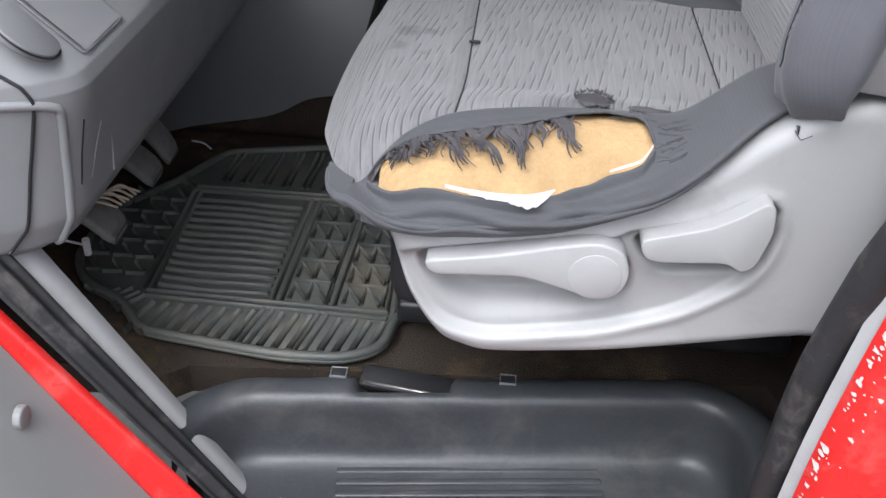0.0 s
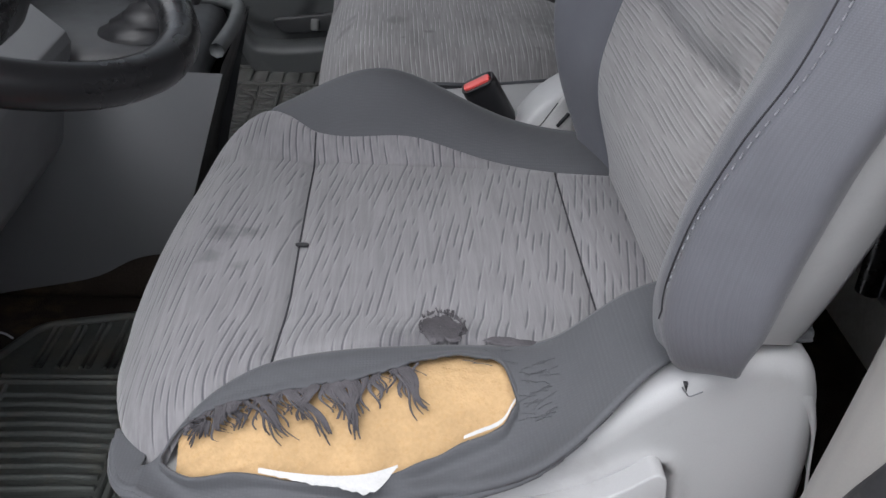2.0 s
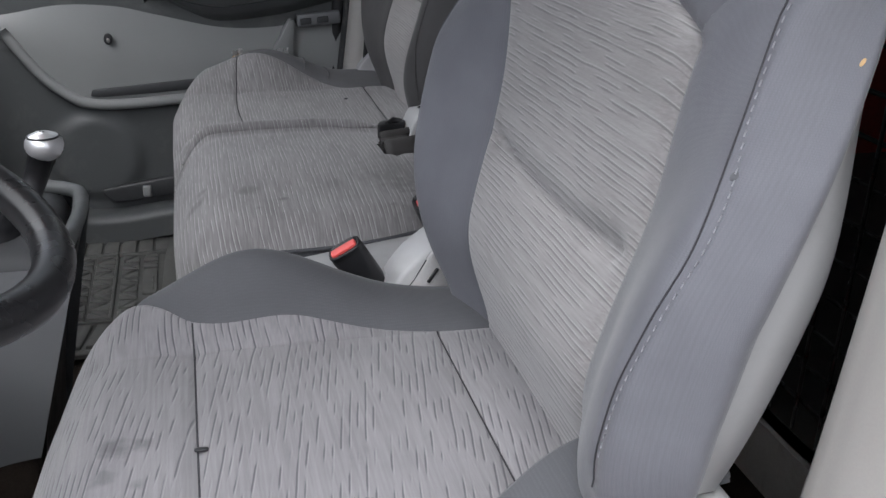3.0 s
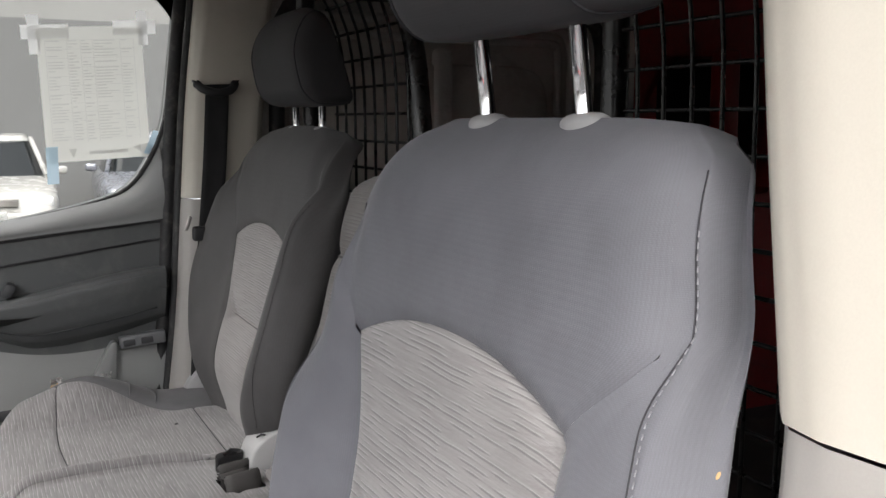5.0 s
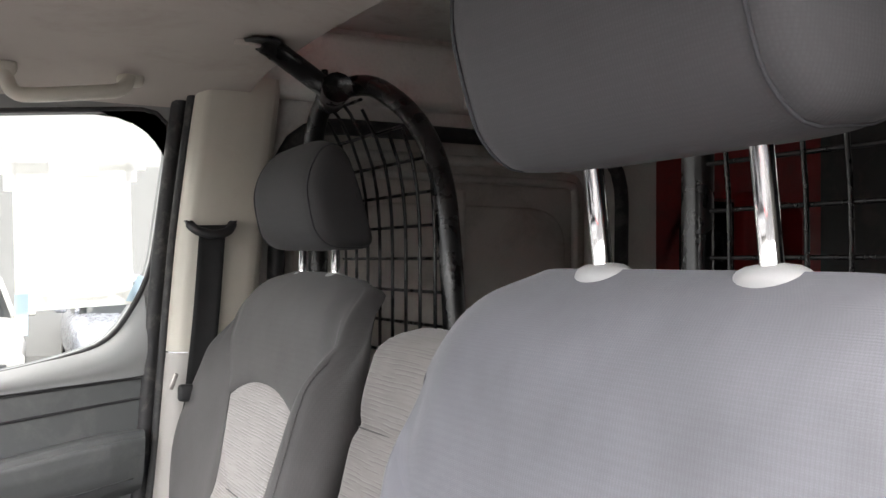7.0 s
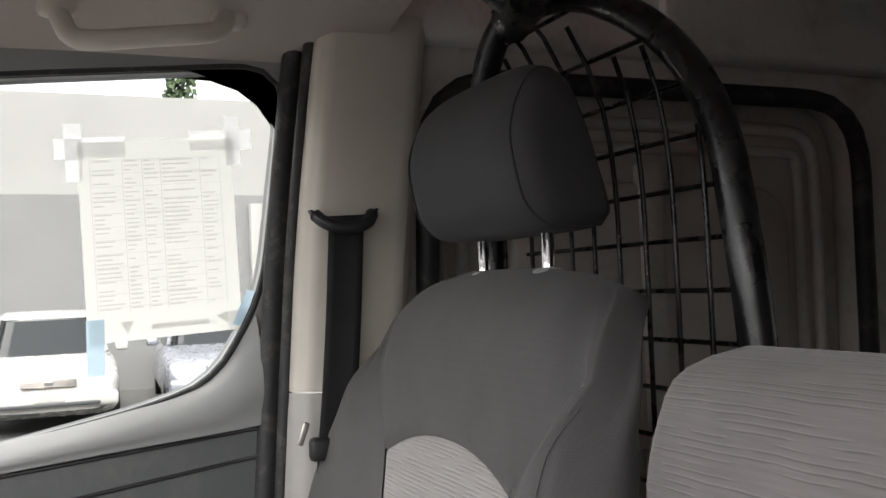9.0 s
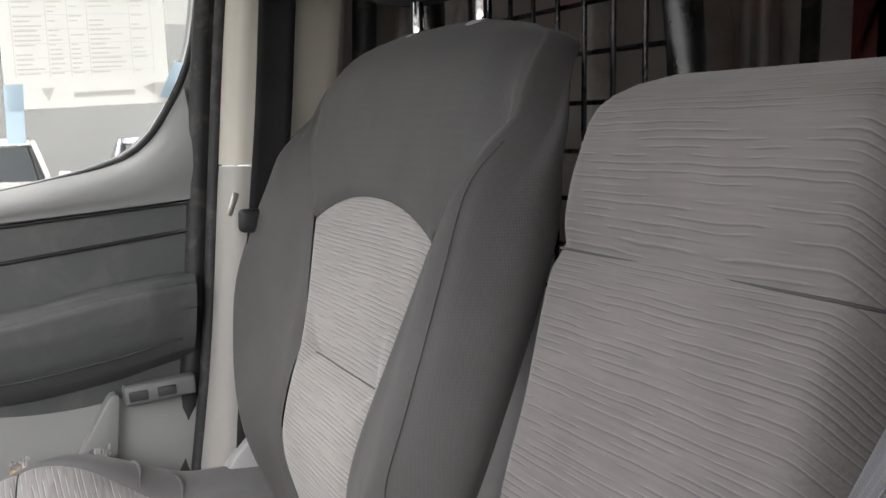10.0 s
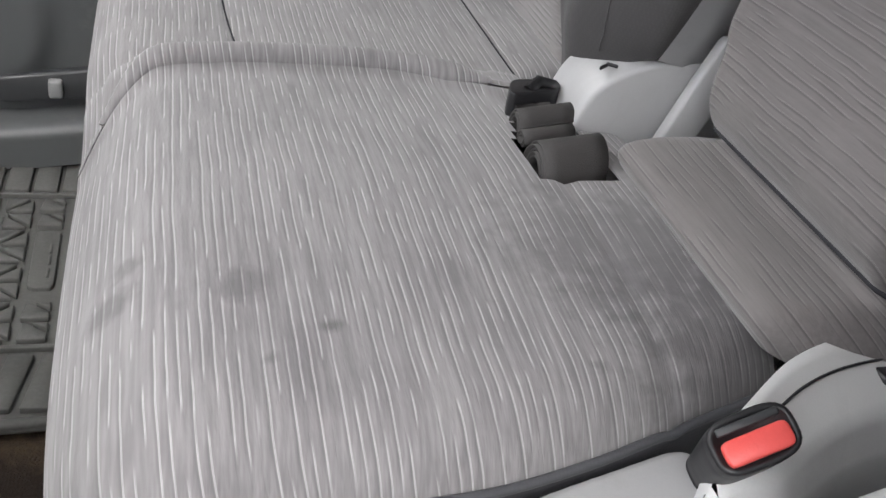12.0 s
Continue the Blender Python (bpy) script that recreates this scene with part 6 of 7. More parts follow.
# ---------- passenger and middle bench ----------
PX, PYC = 0.110, 0.99
bench = thing("passenger_bench", "grey cloth two-person passenger bench with worn bolster", "seat")
RIDGE = lambda x: curve([-0.43, -0.37, -0.185, -0.09, -0.02], [0.775, 0.835, 0.850, 0.812, 0.80], x)
MYL = lambda x: curve([-0.43, -0.40, -0.315, -0.22, -0.155, -0.10, -0.045, -0.01], [0.450, 0.415, 0.405, 0.408, 0.422, 0.440, 0.458, 0.470], x)
def p_front(y):
    return -0.427 + (0.75 * (y - 1.06) ** 2 if y > 1.06 else 0.0) + 0.006 * smooth01((0.55 - y) / 0.2)
def p_height(x, y):
    z = 0.850
    e = y - 0.99
    if y < 0.86:
        z = 0.858 + 0.016 * math.exp(-((y - 0.62) / 0.16) ** 2)
        z += 0.010 * math.exp(-((y - RIDGE(x)) / 0.014) ** 2)
        z -= 0.026 * max(0.0, (MYL(x) + 0.05 - y) / 0.05) ** 2.4
        z -= 0.0035 * math.exp(-((x + 0.098) / 0.006) ** 2) * smooth01((0.70 - y) / 0.02)
    else:
        z += 0.010 * math.exp(-((y - RIDGE(x)) / 0.014) ** 2)
    s = max(0.0, min(1.0, (e - 0.165) / 0.185))
    z += 0.062 * math.exp(-((x + 0.245) / 0.115) ** 2) * math.sin(math.pi * min(1, s)) ** 0.9
    z -= 0.085 * max(0.0, (e - 0.28) / 0.08) ** 2.2
    z += 0.008 * smooth01((x + 0.12) / 0.08) * (y > 0.86)
    k = 0.085 - 0.043 * smooth01((y - 0.80) / 0.12)
    t = max(0.0, (p_front(y) + k - x) / k)
    z -= (k - 0.008) * min(1.2, t) ** 2.6
    return z
def p_seam(x):
    return curve([-0.40, -0.36, -0.296, -0.15, -0.055, 0.03], [1.325, 1.300, 1.262, 1.188, 1.150, 1.145], x)
PS1 = lambda y: -0.298 - 0.012 * math.cos((y - 1.05) * 8)
PS2 = lambda y: -0.060
def panel(x_of, y_of, nx, ny, skirt=False):
    return insert_panel_at(x_of, y_of, p_height, nx, ny, skirt)
def insert_panel_at(x_of, y_of, height, nx, ny, skirt):
    def fn(i, j):
        u, v = i / (nx - 1), j / (ny - 1)
        y = 1.0
        for _ in range(4):
            xl, xh = x_of(y)
            x = xl + (xh - xl) * u
            yl, yh = y_of(x)
            y = yl + (yh - yl) * v
        d = min(yh - y, y - yl, xh - x, (x - xl) if not skirt else 1)
        return (x, y, height(x, y) - pinch(d, 0.006))
    verts, faces = grid(fn, range(nx), range(ny))
    if skirt:
        flat = [(verts[j][0] + dx, verts[j][1], verts[j][2] + dz) for dz, dx in ((-0.16, 0.030), (-0.10, 0.010), (-0.045, -0.002)) for j in range(ny)]
        n = len(flat)
        verts = flat + verts
        faces = [tuple(k + n for k in q) for q in faces]
        for i in range(3):
            for j in range(ny - 1):
                faces.append((i * ny + j, (i + 1) * ny + j, (i + 1) * ny + j + 1, i * ny + j + 1))
    return verts, faces
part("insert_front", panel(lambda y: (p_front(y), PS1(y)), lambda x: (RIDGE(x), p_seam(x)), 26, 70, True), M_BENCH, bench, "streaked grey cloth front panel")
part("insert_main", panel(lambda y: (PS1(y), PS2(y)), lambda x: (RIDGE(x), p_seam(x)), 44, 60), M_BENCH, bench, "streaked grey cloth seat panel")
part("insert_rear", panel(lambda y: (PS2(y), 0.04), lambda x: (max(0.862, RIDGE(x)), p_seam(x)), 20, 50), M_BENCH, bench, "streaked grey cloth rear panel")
def pbol(x, v):
    y0 = p_seam(x)
    if v < 0.75:
        y = y0 + (1.342 - y0) * v / 0.75
        return (x, y, p_height(x, y) - pinch(v * 0.15, 0.006))
    t = (v - 0.75) / 0.25
    return (x, 1.342 - 0.006 * t * t, p_height(x, 1.342) - 0.10 * t)
part("bolster", grid(pbol, lin(-0.405, 0.04, 60), lin(0, 1, 30)), M_WINDOWLIT, bench, "grey bolster with small tears")
part("ridge_roll", tube([(x, RIDGE(x) + 0.002, p_height(x, RIDGE(x)) - 0.0045) for x in lin(-0.410, -0.10, 50)], [0.0115 * min(1.0, 0.25 + k / 9, 0.2 + (49 - k) / 6) for k in range(50)], 12, flat=0.8), M_BENCH, bench, "pale raised roll between the cushions")
for S, y0, y1 in ((PS1, 0.86, 1.262), (PS2, 0.87, 1.15)):
    part("seam", tube([(S(y), y, p_height(S(y), y) - 0.0052) for y in lin(y0, y1, 40)], 0.0009, 6), M_THREAD, bench)
rb = random.Random(8)
for (x, y) in ((-0.203, 1.288), (-0.294, 1.286)):
    z = p_height(x, y)
    lump = grid(lambda q, a: (x + 0.010 * q * math.cos(a) * (1 + 0.3 * math.sin(3 * a)), y + 0.008 * q * math.sin(a), z - 0.001 + 0.0065 * (1 - q * q) + 0.0012 * math.sin(5 * a + 9 * q)), lin(0.02, 1, 8), lin(0, 6.283, 24))
    part("small_tear", lump, M_FOAM, bench, "tuft of foam in a small tear")
    tf = [tube([(x + rb.uniform(-0.008, 0.008), y + rb.uniform(-0.006, 0.006), z), (x + rb.uniform(-0.013, 0.013), y + rb.uniform(-0.006, 0.012), z + rb.uniform(0.006, 0.016))], 0.0015, 4) for _ in range(26)]
    part("tear_threads", join(*tf), M_WHITE, bench, kind="stuff")
for x, y0, y1 in ((-0.17, 1.20, 1.33), (-0.125, 1.185, 1.30), (-0.275, 1.255, 1.335)):
    part("wrinkle", tube([(x + 0.006 * math.sin(5 * t), y0 + (y1 - y0) * t, p_height(x, y0 + (y1 - y0) * t) + 0.0003) for t in lin(0, 1, 14)], [0.0004 + 0.002 * math.sin(math.pi * t) for t in lin(0, 1, 14)], 6, flat=0.5), M_WINDOWLIT, bench)
part("burn_dot", plate(ring_points(-0.107, 1.068, 0.0035, 0.003, 10), 'z', 0.8492, 0.8522), M_BLACK, bench, "small dark burn in the cloth")
# middle cushion with a cut-out for the belts
SLOT = (-0.118, -0.057, 0.642, 0.786)
mx, my = lin(0, 1, 90), lin(0, 1, 100)
def m_fn(u, v):
    y = 0.40
    for _ in range(3):
        x = p_front(y) + (-0.015 - p_front(y)) * u
        yl = MYL(x)
        y = yl + (RIDGE(x) - yl) * v
    d = min(y - yl, -0.015 - x)
    return (x, y, p_height(x, y) - pinch(d, 0.006) - pinch(RIDGE(x) - y, 0.008, 0.012))
m_pts = [[m_fn(u, v) for v in my] for u in mx]
def m_keep(i, j):
    p, q = m_pts[i][j], m_pts[i + 1][j + 1]
    cx, cy = (p[0] + q[0]) / 2, (p[1] + q[1]) / 2
    return not (SLOT[0] + 0.28 * max(0.0, cy - 0.695) < cx < SLOT[1] and SLOT[2] < cy < SLOT[3])
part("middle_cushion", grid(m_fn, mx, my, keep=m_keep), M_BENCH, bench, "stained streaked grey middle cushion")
def m_front(q, v):
    p = m_fn(0.0, v)
    return (p[0] + 0.03 * q * q, p[1], p[2] - 0.20 * q)
part("middle_front", grid(m_front, lin(0, 1, 10), lin(0, 1, 60)), M_BENCH, bench, "streaked grey cloth front of the middle cushion")
def m_side(u, q):
    p = m_fn(u, 0.0)
    return (p[0], p[1] + 0.012 * q - 0.006 * math.sin(q * 3.1), p[2] - 0.075 * q)
part("middle_side", grid(m_side, lin(0, 1, 60), lin(0, 1, 10)), M_PLAIN, bench, "plain dark cloth side of the middle cushion")
part("side_piping", tube([Vector(m_fn(u, 0.0)) + Vector((0, -0.002, 0.0015)) for u in lin(0.02, 1, 50)], 0.0028, 6), M_PLAIN, bench)
slot_c = ((SLOT[0] + SLOT[1]) / 2, (SLOT[2] + SLOT[3]) / 2)
part("belt_pocket", box((SLOT[1] - SLOT[0] + 0.01, SLOT[3] - SLOT[2] + 0.01, 0.012), (slot_c[0], slot_c[1], 0.815)), M_BLACK, bench, smooth=False)
for x, y, sx, sy in ((SLOT[0] - 0.002, slot_c[1], 0.006, 0.15), (SLOT[1] + 0.002, slot_c[1], 0.006, 0.15), (slot_c[0], SLOT[2] - 0.002, 0.063, 0.006), (slot_c[0], SLOT[3] + 0.002, 0.063, 0.006)):
    part("pocket_wall", box((sx, sy, 0.045), (x, y, 0.836)), M_PLAIN, bench, smooth=False)
# bench base
part("bench_base", box((0.36, 0.86, 0.22), (-0.20, 0.89, 0.66), 0.02), M_BLACK, bench, "dark bench base")
part("inner_hinge_cover", plate(soft_outline([(-0.072, 0.80), (-0.062, 0.866), (-0.050, 0.905), (-0.012, 0.926), (0.040, 0.932), (0.085, 0.905), (0.095, 0.80)], 0.025, 60), 'y', 0.728, 0.795, 0.014, 3), M_PALE, bench, "light grey hinge cover")
part("hinge_notch", box((0.012, 0.0022, 0.003), (-0.040, 0.742, 0.917), 0.0008, turn=Matrix.Rotation(radians(40), 4, 'Z')), M_BLACK, bench)
part("hinge_notch", box((0.009, 0.0020, 0.003), (-0.034, 0.7405, 0.919), 0.0008, turn=Matrix.Rotation(radians(-35), 4, 'Z')), M_BLACK, bench)
part("outer_hinge_cover", plate(soft_outline([(-0.07, 0.80), (-0.05, 0.87), (-0.01, 0.91), (0.06, 0.90), (0.08, 0.80)], 0.02, 50), 'y', 1.262, 1.290, 0.008, 2), M_LGREY, bench, "light grey hinge cover")
P_BASE, P_AT = backrest(bench, (PX - 0.160, PYC, 0.86), 13.8, "streaked grey cloth back panel", (M_BACK, M_SHADE, M_SHADE), 0.90, (0.66, 0.58))
headrest("headrest", "dark grey cloth headrest beside the passenger window", (0.131, PYC, 1.389), 0, 0.040, M_HEADSHADE, "front headrests", 0.085)

# middle backrest: a plain folding squab
mid = thing("middle_backrest", "streaked grey cloth folding middle backrest", "seat")
MB = Matrix.Translation((-0.012, 0, 0.862)) @ Matrix.Rotation(radians(14.5), 4, 'Y')
def mb_fn(i, j):
    w = 0.490 * (0.45 * (i / 59) ** 2 + 0.55 * i / 59)
    s = j / 59 * 2 - 1
    top = max(0.0, (w - 0.44) / 0.05)
    y0 = 0.395 + 0.012 * top ** 2 + 0.045 * smooth01((0.14 - w) / 0.05)
    y1 = curve([0.0, 0.05, 0.106, 0.122, 0.165, 0.237, 0.314, 0.40, 0.45], [0.685, 0.676, 0.681, 0.694, 0.701, 0.698, 0.702, 0.702, 0.694], w) - 0.030 * top ** 2.2
    r = 0.035
    y = (y0 + y1) / 2 + (y1 - y0) / 2 * s
    d = 0.012 - 0.045 * max(0, abs(s) - 0.80) ** 2 / 0.04
    d -= 0.045 * top ** 2.2
    d -= 0.020 * math.exp(-abs(w - 0.350) / (0.016 if w > 0.350 else 0.007)) * (0.65 + 0.35 * math.cos(s * 2))
    d -= 0.046 * math.exp(-abs(w - 0.046) / (0.014 if w > 0.046 else 0.008))
    d += 0.036 * math.exp(-((w - 0.016) / 0.022) ** 2)
    return MB @ Vector((-d, y, w))
mb_row = lambda w: 59 * (math.sqrt(0.3025 + 1.8 * w / 0.490) - 0.55) / 0.9
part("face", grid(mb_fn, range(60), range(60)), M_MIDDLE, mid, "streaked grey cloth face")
# dark tube laid in the crease as the shade between roll and back
part("fold", tube([mb_fn(mb_row(0.046), j) + MB.to_3x3() @ Vector((-0.014, 0, 0.008)) for j in lin(1, 58, 40)], 0.0030, 8), M_THREAD, mid, "dark tube painted as the shade in the fold above the lower roll")
# thin darker tube gives the upper crease its soft shade
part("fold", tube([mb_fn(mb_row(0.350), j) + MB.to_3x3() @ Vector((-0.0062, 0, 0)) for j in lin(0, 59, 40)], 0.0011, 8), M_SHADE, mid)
def mb_top(q, s):
    p = mb_fn(59, (s + 1) / 2 * 59)
    return p + MB.to_3x3() @ Vector((0.075 * q, 0, 0.006 * math.sin(q * 3.1) - 0.004 * q))
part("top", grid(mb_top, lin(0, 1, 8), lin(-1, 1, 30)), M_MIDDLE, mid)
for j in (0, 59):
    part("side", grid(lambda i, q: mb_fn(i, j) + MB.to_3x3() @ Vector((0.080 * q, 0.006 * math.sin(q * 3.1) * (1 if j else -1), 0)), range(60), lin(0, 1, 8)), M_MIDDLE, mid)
part("shell", box((0.018, 0.26, 0.43), MB @ Vector((0.085, 0.545, 0.245)), 0.008, turn=MB.to_3x3().to_4x4()), M_LGREY, mid, "light grey plastic back shell")
arm_poly = [(0.010, -0.01), (0.040, -0.01), (0.044, 0.05), (0.036, 0.104), (0.020, 0.108), (0.015, 0.06)]
arm_bm = plate(soft_outline([(d, w) for d, w in arm_poly], 0.01, 40), 'y', 0.704, 0.716, 0.003)
bmesh.ops.transform(arm_bm, matrix=MB, verts=arm_bm.verts)
part("hinge_arm", arm_bm, M_PALE, mid, "light grey hinge arm")

# ---------- belts and buckles ----------
def buckle(label, at, yaw, pitch, size=1.0, group="belt buckles"):
    b = thing("seat_belt_buckle", label, "buckle", group=group, at=at)
    b.rotation_euler = (radians(pitch[0]), radians(pitch[1]), radians(yaw))
    def body(i, j):
        w = -0.075 + 0.075 * i / 9
        k = 0.84 + 0.16 * (i / 9) - (0.06 if i == 9 else 0)
        x, y = ring_points(0, 0, 0.021 * k, 0.0135 * k, 32, 3.4)[j]
        return (x, y, w)
    part("housing", capped(grid(body, range(10), range(32), close_v=True), 10, 32), M_BLACK, b, "black plastic buckle housing")
    part("rim", tube([(x, y, -0.001) for x, y in ring_points(0, 0, 0.0188, 0.0115, 32, 3.4)], 0.0018, 6, closed=True), M_BLACK, b)
    part("button", plate(soft_outline([(-0.016, -0.009), (0.016, -0.009), (0.016, 0.003), (-0.016, 0.003)], 0.003, 32), 'z', -0.002, 0.0035, 0.0015), M_BUCKLE, b, "red release button")
    part("slot", box((0.030, 0.004, 0.003), (0, 0.0075, 0.0), 0.001), M_CONSOLE, b)
    part("stalk", tube([(0, 0, -0.07), (0.012, 0.0, -0.13), (0.02, 0, -0.20)], 0.008, 8, flat=0.5), M_BLACK, b)
    return b
buckle("black buckle with a red button beside the driver seat", (-0.232, 0.300, 0.874), -10, (14, -32))
buckle("black buckle with a red button by the middle cushion", (-0.118, 0.362, 0.905), 2, (30, -24))

roll = thing("rolled_belt", "rolled grey lap belt tucked in the cushion slot", "seat belt")
def webbing_roll(x0, x1, y, z, turns, r0, squash=1.0, skew=0.0):
    """Belt webbing wound up on itself, its axis across the cushion."""
    n = int(30 * turns)
    sp = [(r0 + 0.0026 * k / 30, 2 * math.pi * k / 30) for k in range(n)]
    rows = []
    for k, (r, a) in enumerate(sp):
        slip = 0.0022 * math.sin(a * 0.5 + 1.7) * (k / n)
        rows += [(x + slip, y + skew * (x - x0) + r * math.cos(a), z + 0.25 * (x - x0) * skew + squash * r * math.sin(a)) for x in lin(x0, x1, 5)]
    return rows, [(5 * i + j, 5 * i + 5 + j, 5 * i + 6 + j, 5 * i + 1 + j) for i in range(n - 1) for j in range(4)]
for geo, what in ((webbing_roll(-0.112, -0.060, 0.668, 0.864, 4.6, 0.012, 1.0, 0.20), "thick roll of grey webbing"), (webbing_roll(-0.110, -0.066, 0.706, 0.872, 2.2, 0.004, 0.8, 0.22), "thin fold of grey webbing"), (webbing_roll(-0.106, -0.058, 0.735, 0.868, 3.0, 0.008, 0.9, 0.22), "roll of grey webbing")):
    part("webbing", geo, M_GREYBELT, roll, what).modifiers.new("thickness", 'SOLIDIFY').thickness = 0.0013
tong = thing("lap_belt_buckle", "black lap belt buckle in the cushion slot", "buckle")
part("housing", plate(soft_outline([(-0.108, 0.752), (-0.060, 0.764), (-0.054, 0.786), (-0.098, 0.782)], 0.010, 40), 'z', 0.862, 0.886, 0.006, 3), M_BLACK, tong, "black buckle housing")
part("latch", tube([(-0.088, 0.764, 0.884), (-0.078, 0.770, 0.890), (-0.064, 0.772, 0.886)], 0.005, 8), M_BLACK, tong, "black release latch")
part("strap", tube([(-0.100, 0.752, 0.870), (-0.070, 0.756, 0.872)], 0.009, 10, flat=0.7), M_GREYBELT, tong, "folded grey webbing")

# passenger's shoulder belt on the pillar
belt = thing("shoulder_belt", "black shoulder belt hanging from the pillar anchor", "seat belt")
def strap_pts(z):
    return curve([0.80, 1.10, 1.30, 1.45, 1.48], [-0.018, 0.004, 0.023, 0.033, 0.035], z)
part("webbing", grid(lambda z, q: (strap_pts(z) - 0.024 + 0.048 * q, 1.278 + 0.003 * math.sin(q * 3.1) + 0.008 * max(0, z - 1.44) * 10 * 0, z), lin(0.80, 1.475, 30), lin(0, 1, 6)), M_BELT, belt, "black belt webbing").modifiers.new("thickness", 'SOLIDIFY').thickness = 0.002
part("anchor", tube(rounded([(-0.006, 1.284, 1.478), (0.003, 1.270, 1.466), (0.035, 1.268, 1.458), (0.062, 1.270, 1.466), (0.072, 1.284, 1.480)], 0.02), 0.0085, 10), M_BLACK, belt, "black anchor loop")
part("anchor_plate", plate(soft_outline([(-0.018, 1.488), (-0.002, 1.464), (0.068, 1.466), (0.082, 1.490), (0.060, 1.478), (0.004, 1.476)], 0.006, 40), 'y', 1.276, 1.292, 0.004), M_BLACK, belt)
part("tongue", box((0.008, 0.006, 0.030), (-0.036, 1.262, 1.200), 0.002, turn=Matrix.Rotation(radians(20), 4, 'Y')), M_STEEL, belt, "steel belt tongue")
part("tongue_cap", box((0.030, 0.018, 0.030), (-0.012, 1.268, 1.178), 0.006), M_BLACK, belt)

# ---- driver's foot space ----
def dash_fn(y, q):
    prof = [(-1.12, 0.66), (-0.83, 0.690), (-0.772, 0.703), (-0.753, 0.714), (-0.738, 0.740), (-0.728, 0.80), (-0.716, 0.853), (-0.714, 0.866), (-0.718, 0.878), (-0.735, 0.893), (-0.84, 0.985), (-1.0, 1.12), (-1.15, 1.16)]
    s = q * (len(prof) - 1)
    i = min(len(prof) - 2, int(s))
    t = smooth01(s - i) * 0.35 + (s - i) * 0.65
    x = prof[i][0] + (prof[i + 1][0] - prof[i][0]) * t
    z = prof[i][1] + (prof[i + 1][1] - prof[i][1]) * t
    endl = max(0.0, (-0.225 - y) / 0.05)
    return (x - 0.05 * endl * endl, y, z)
dash = thing("dashboard", "grey plastic lower dashboard over the pedals", "dashboard")
part("lower_panel", grid(dash_fn, lin(-0.365, 0.40, 60), lin(0, 1, 80)), M_DASH, dash)
part("end_groove", tube([Vector(dash_fn(-0.285 + 0.02 * math.sin(q * 3.1), q)) + Vector((0.001, -0.001, 0)) for q in lin(0.25, 0.80, 30)], 0.0016, 5), M_BLACK, dash)
part("lid", grid(lambda y, q: Vector(dash_fn(y, 0.70 + 0.13 * q)) + Vector((0.002, 0, 0.0025)), lin(-0.205, -0.125, 14), lin(0, 1, 20)), M_DASH, dash, "small storage lid")
part("lid_groove", tube([Vector(dash_fn(y, q)) + Vector((0.0015, 0, 0.0018)) for y, q in rounded([(-0.210, 0.84), (-0.210, 0.695), (-0.122, 0.695), (-0.122, 0.84)], 0.012)], 0.0009, 5, closed=True), M_CONSIDE, dash)
lean = Matrix.Translation((-0.757, -0.238, 0.9135)) @ Matrix.Rotation(radians(-14), 4, 'X') @ Matrix.Rotation(radians(41), 4, 'Y')
cap_bm = plate(ring_points(0, 0, 0.031, 0.034, 40), 'z', -0.004, 0.0035, 0.0012)
bmesh.ops.transform(cap_bm, matrix=lean, verts=cap_bm.verts)
part("round_cap", cap_bm, M_DASH, dash, "round blanking cap")
part("cap_groove", tube([lean @ Vector((x, y, 0.0012)) for x, y in ring_points(0, 0, 0.0322, 0.0352, 40)], 0.0009, 5, closed=True), M_BLACK, dash)
part("end_rim", tube([Vector(dash_fn(y, q)) - Vector((0.0015, 0, 0)) for y, q in zip([curve([0, 0.75, 0.9, 1], [-0.240, -0.252, -0.275, -0.335], k) for k in lin(0, 1, 40)], [curve([0, 0.75, 0.9, 1], [0.22, 0.50, 0.56, 0.585], k) for k in lin(0, 1, 40)])], 0.0045, 10), M_DASH, dash, "rounded rim of the end panel")
part("scratch", tube([Vector(dash_fn(-0.234, q)) + Vector((0.0006, 0, 0)) for q in lin(0.375, 0.47, 8)], 0.0007, 5), M_BLACK, dash)
part("scratch", tube([Vector(dash_fn(-0.196 - 0.018 * k, 0.445 - 0.075 * k)) + Vector((0.0004, 0, 0)) for k in lin(0, 1, 8)], [0.0002, 0.0009, 0.0004, 0.0012, 0.0006, 0.001, 0.0005, 0.0002], 5), M_STITCH, dash)
part("dash_top", box((0.55, 1.75, 0.10), (-1.25, MID, 1.17), 0.04), M_CONSOLE, dash, "dark dashboard top")
part("middle_panel", box((0.30, 1.0, 0.42), (-1.02, 0.90, 0.95), 0.05), M_CONSOLE, dash, "dark dashboard middle and glove side")
part("scratch", tube([dash_fn(-0.16, 0.34), dash_fn(-0.165, 0.38), dash_fn(-0.17, 0.41)], 0.0012, 5), M_STITCH, dash)

# carpeted tunnel, and the centre console with the gear lever on it
solo("floor_tunnel", box((0.62, 0.20, 0.12), (-0.93, 0.525, 0.53), 0.02), M_CARPET, "brown carpet over the tunnel under the console", "floor", kind="structure")
console = thing("centre_console", "grey centre console with a dark top", "console")
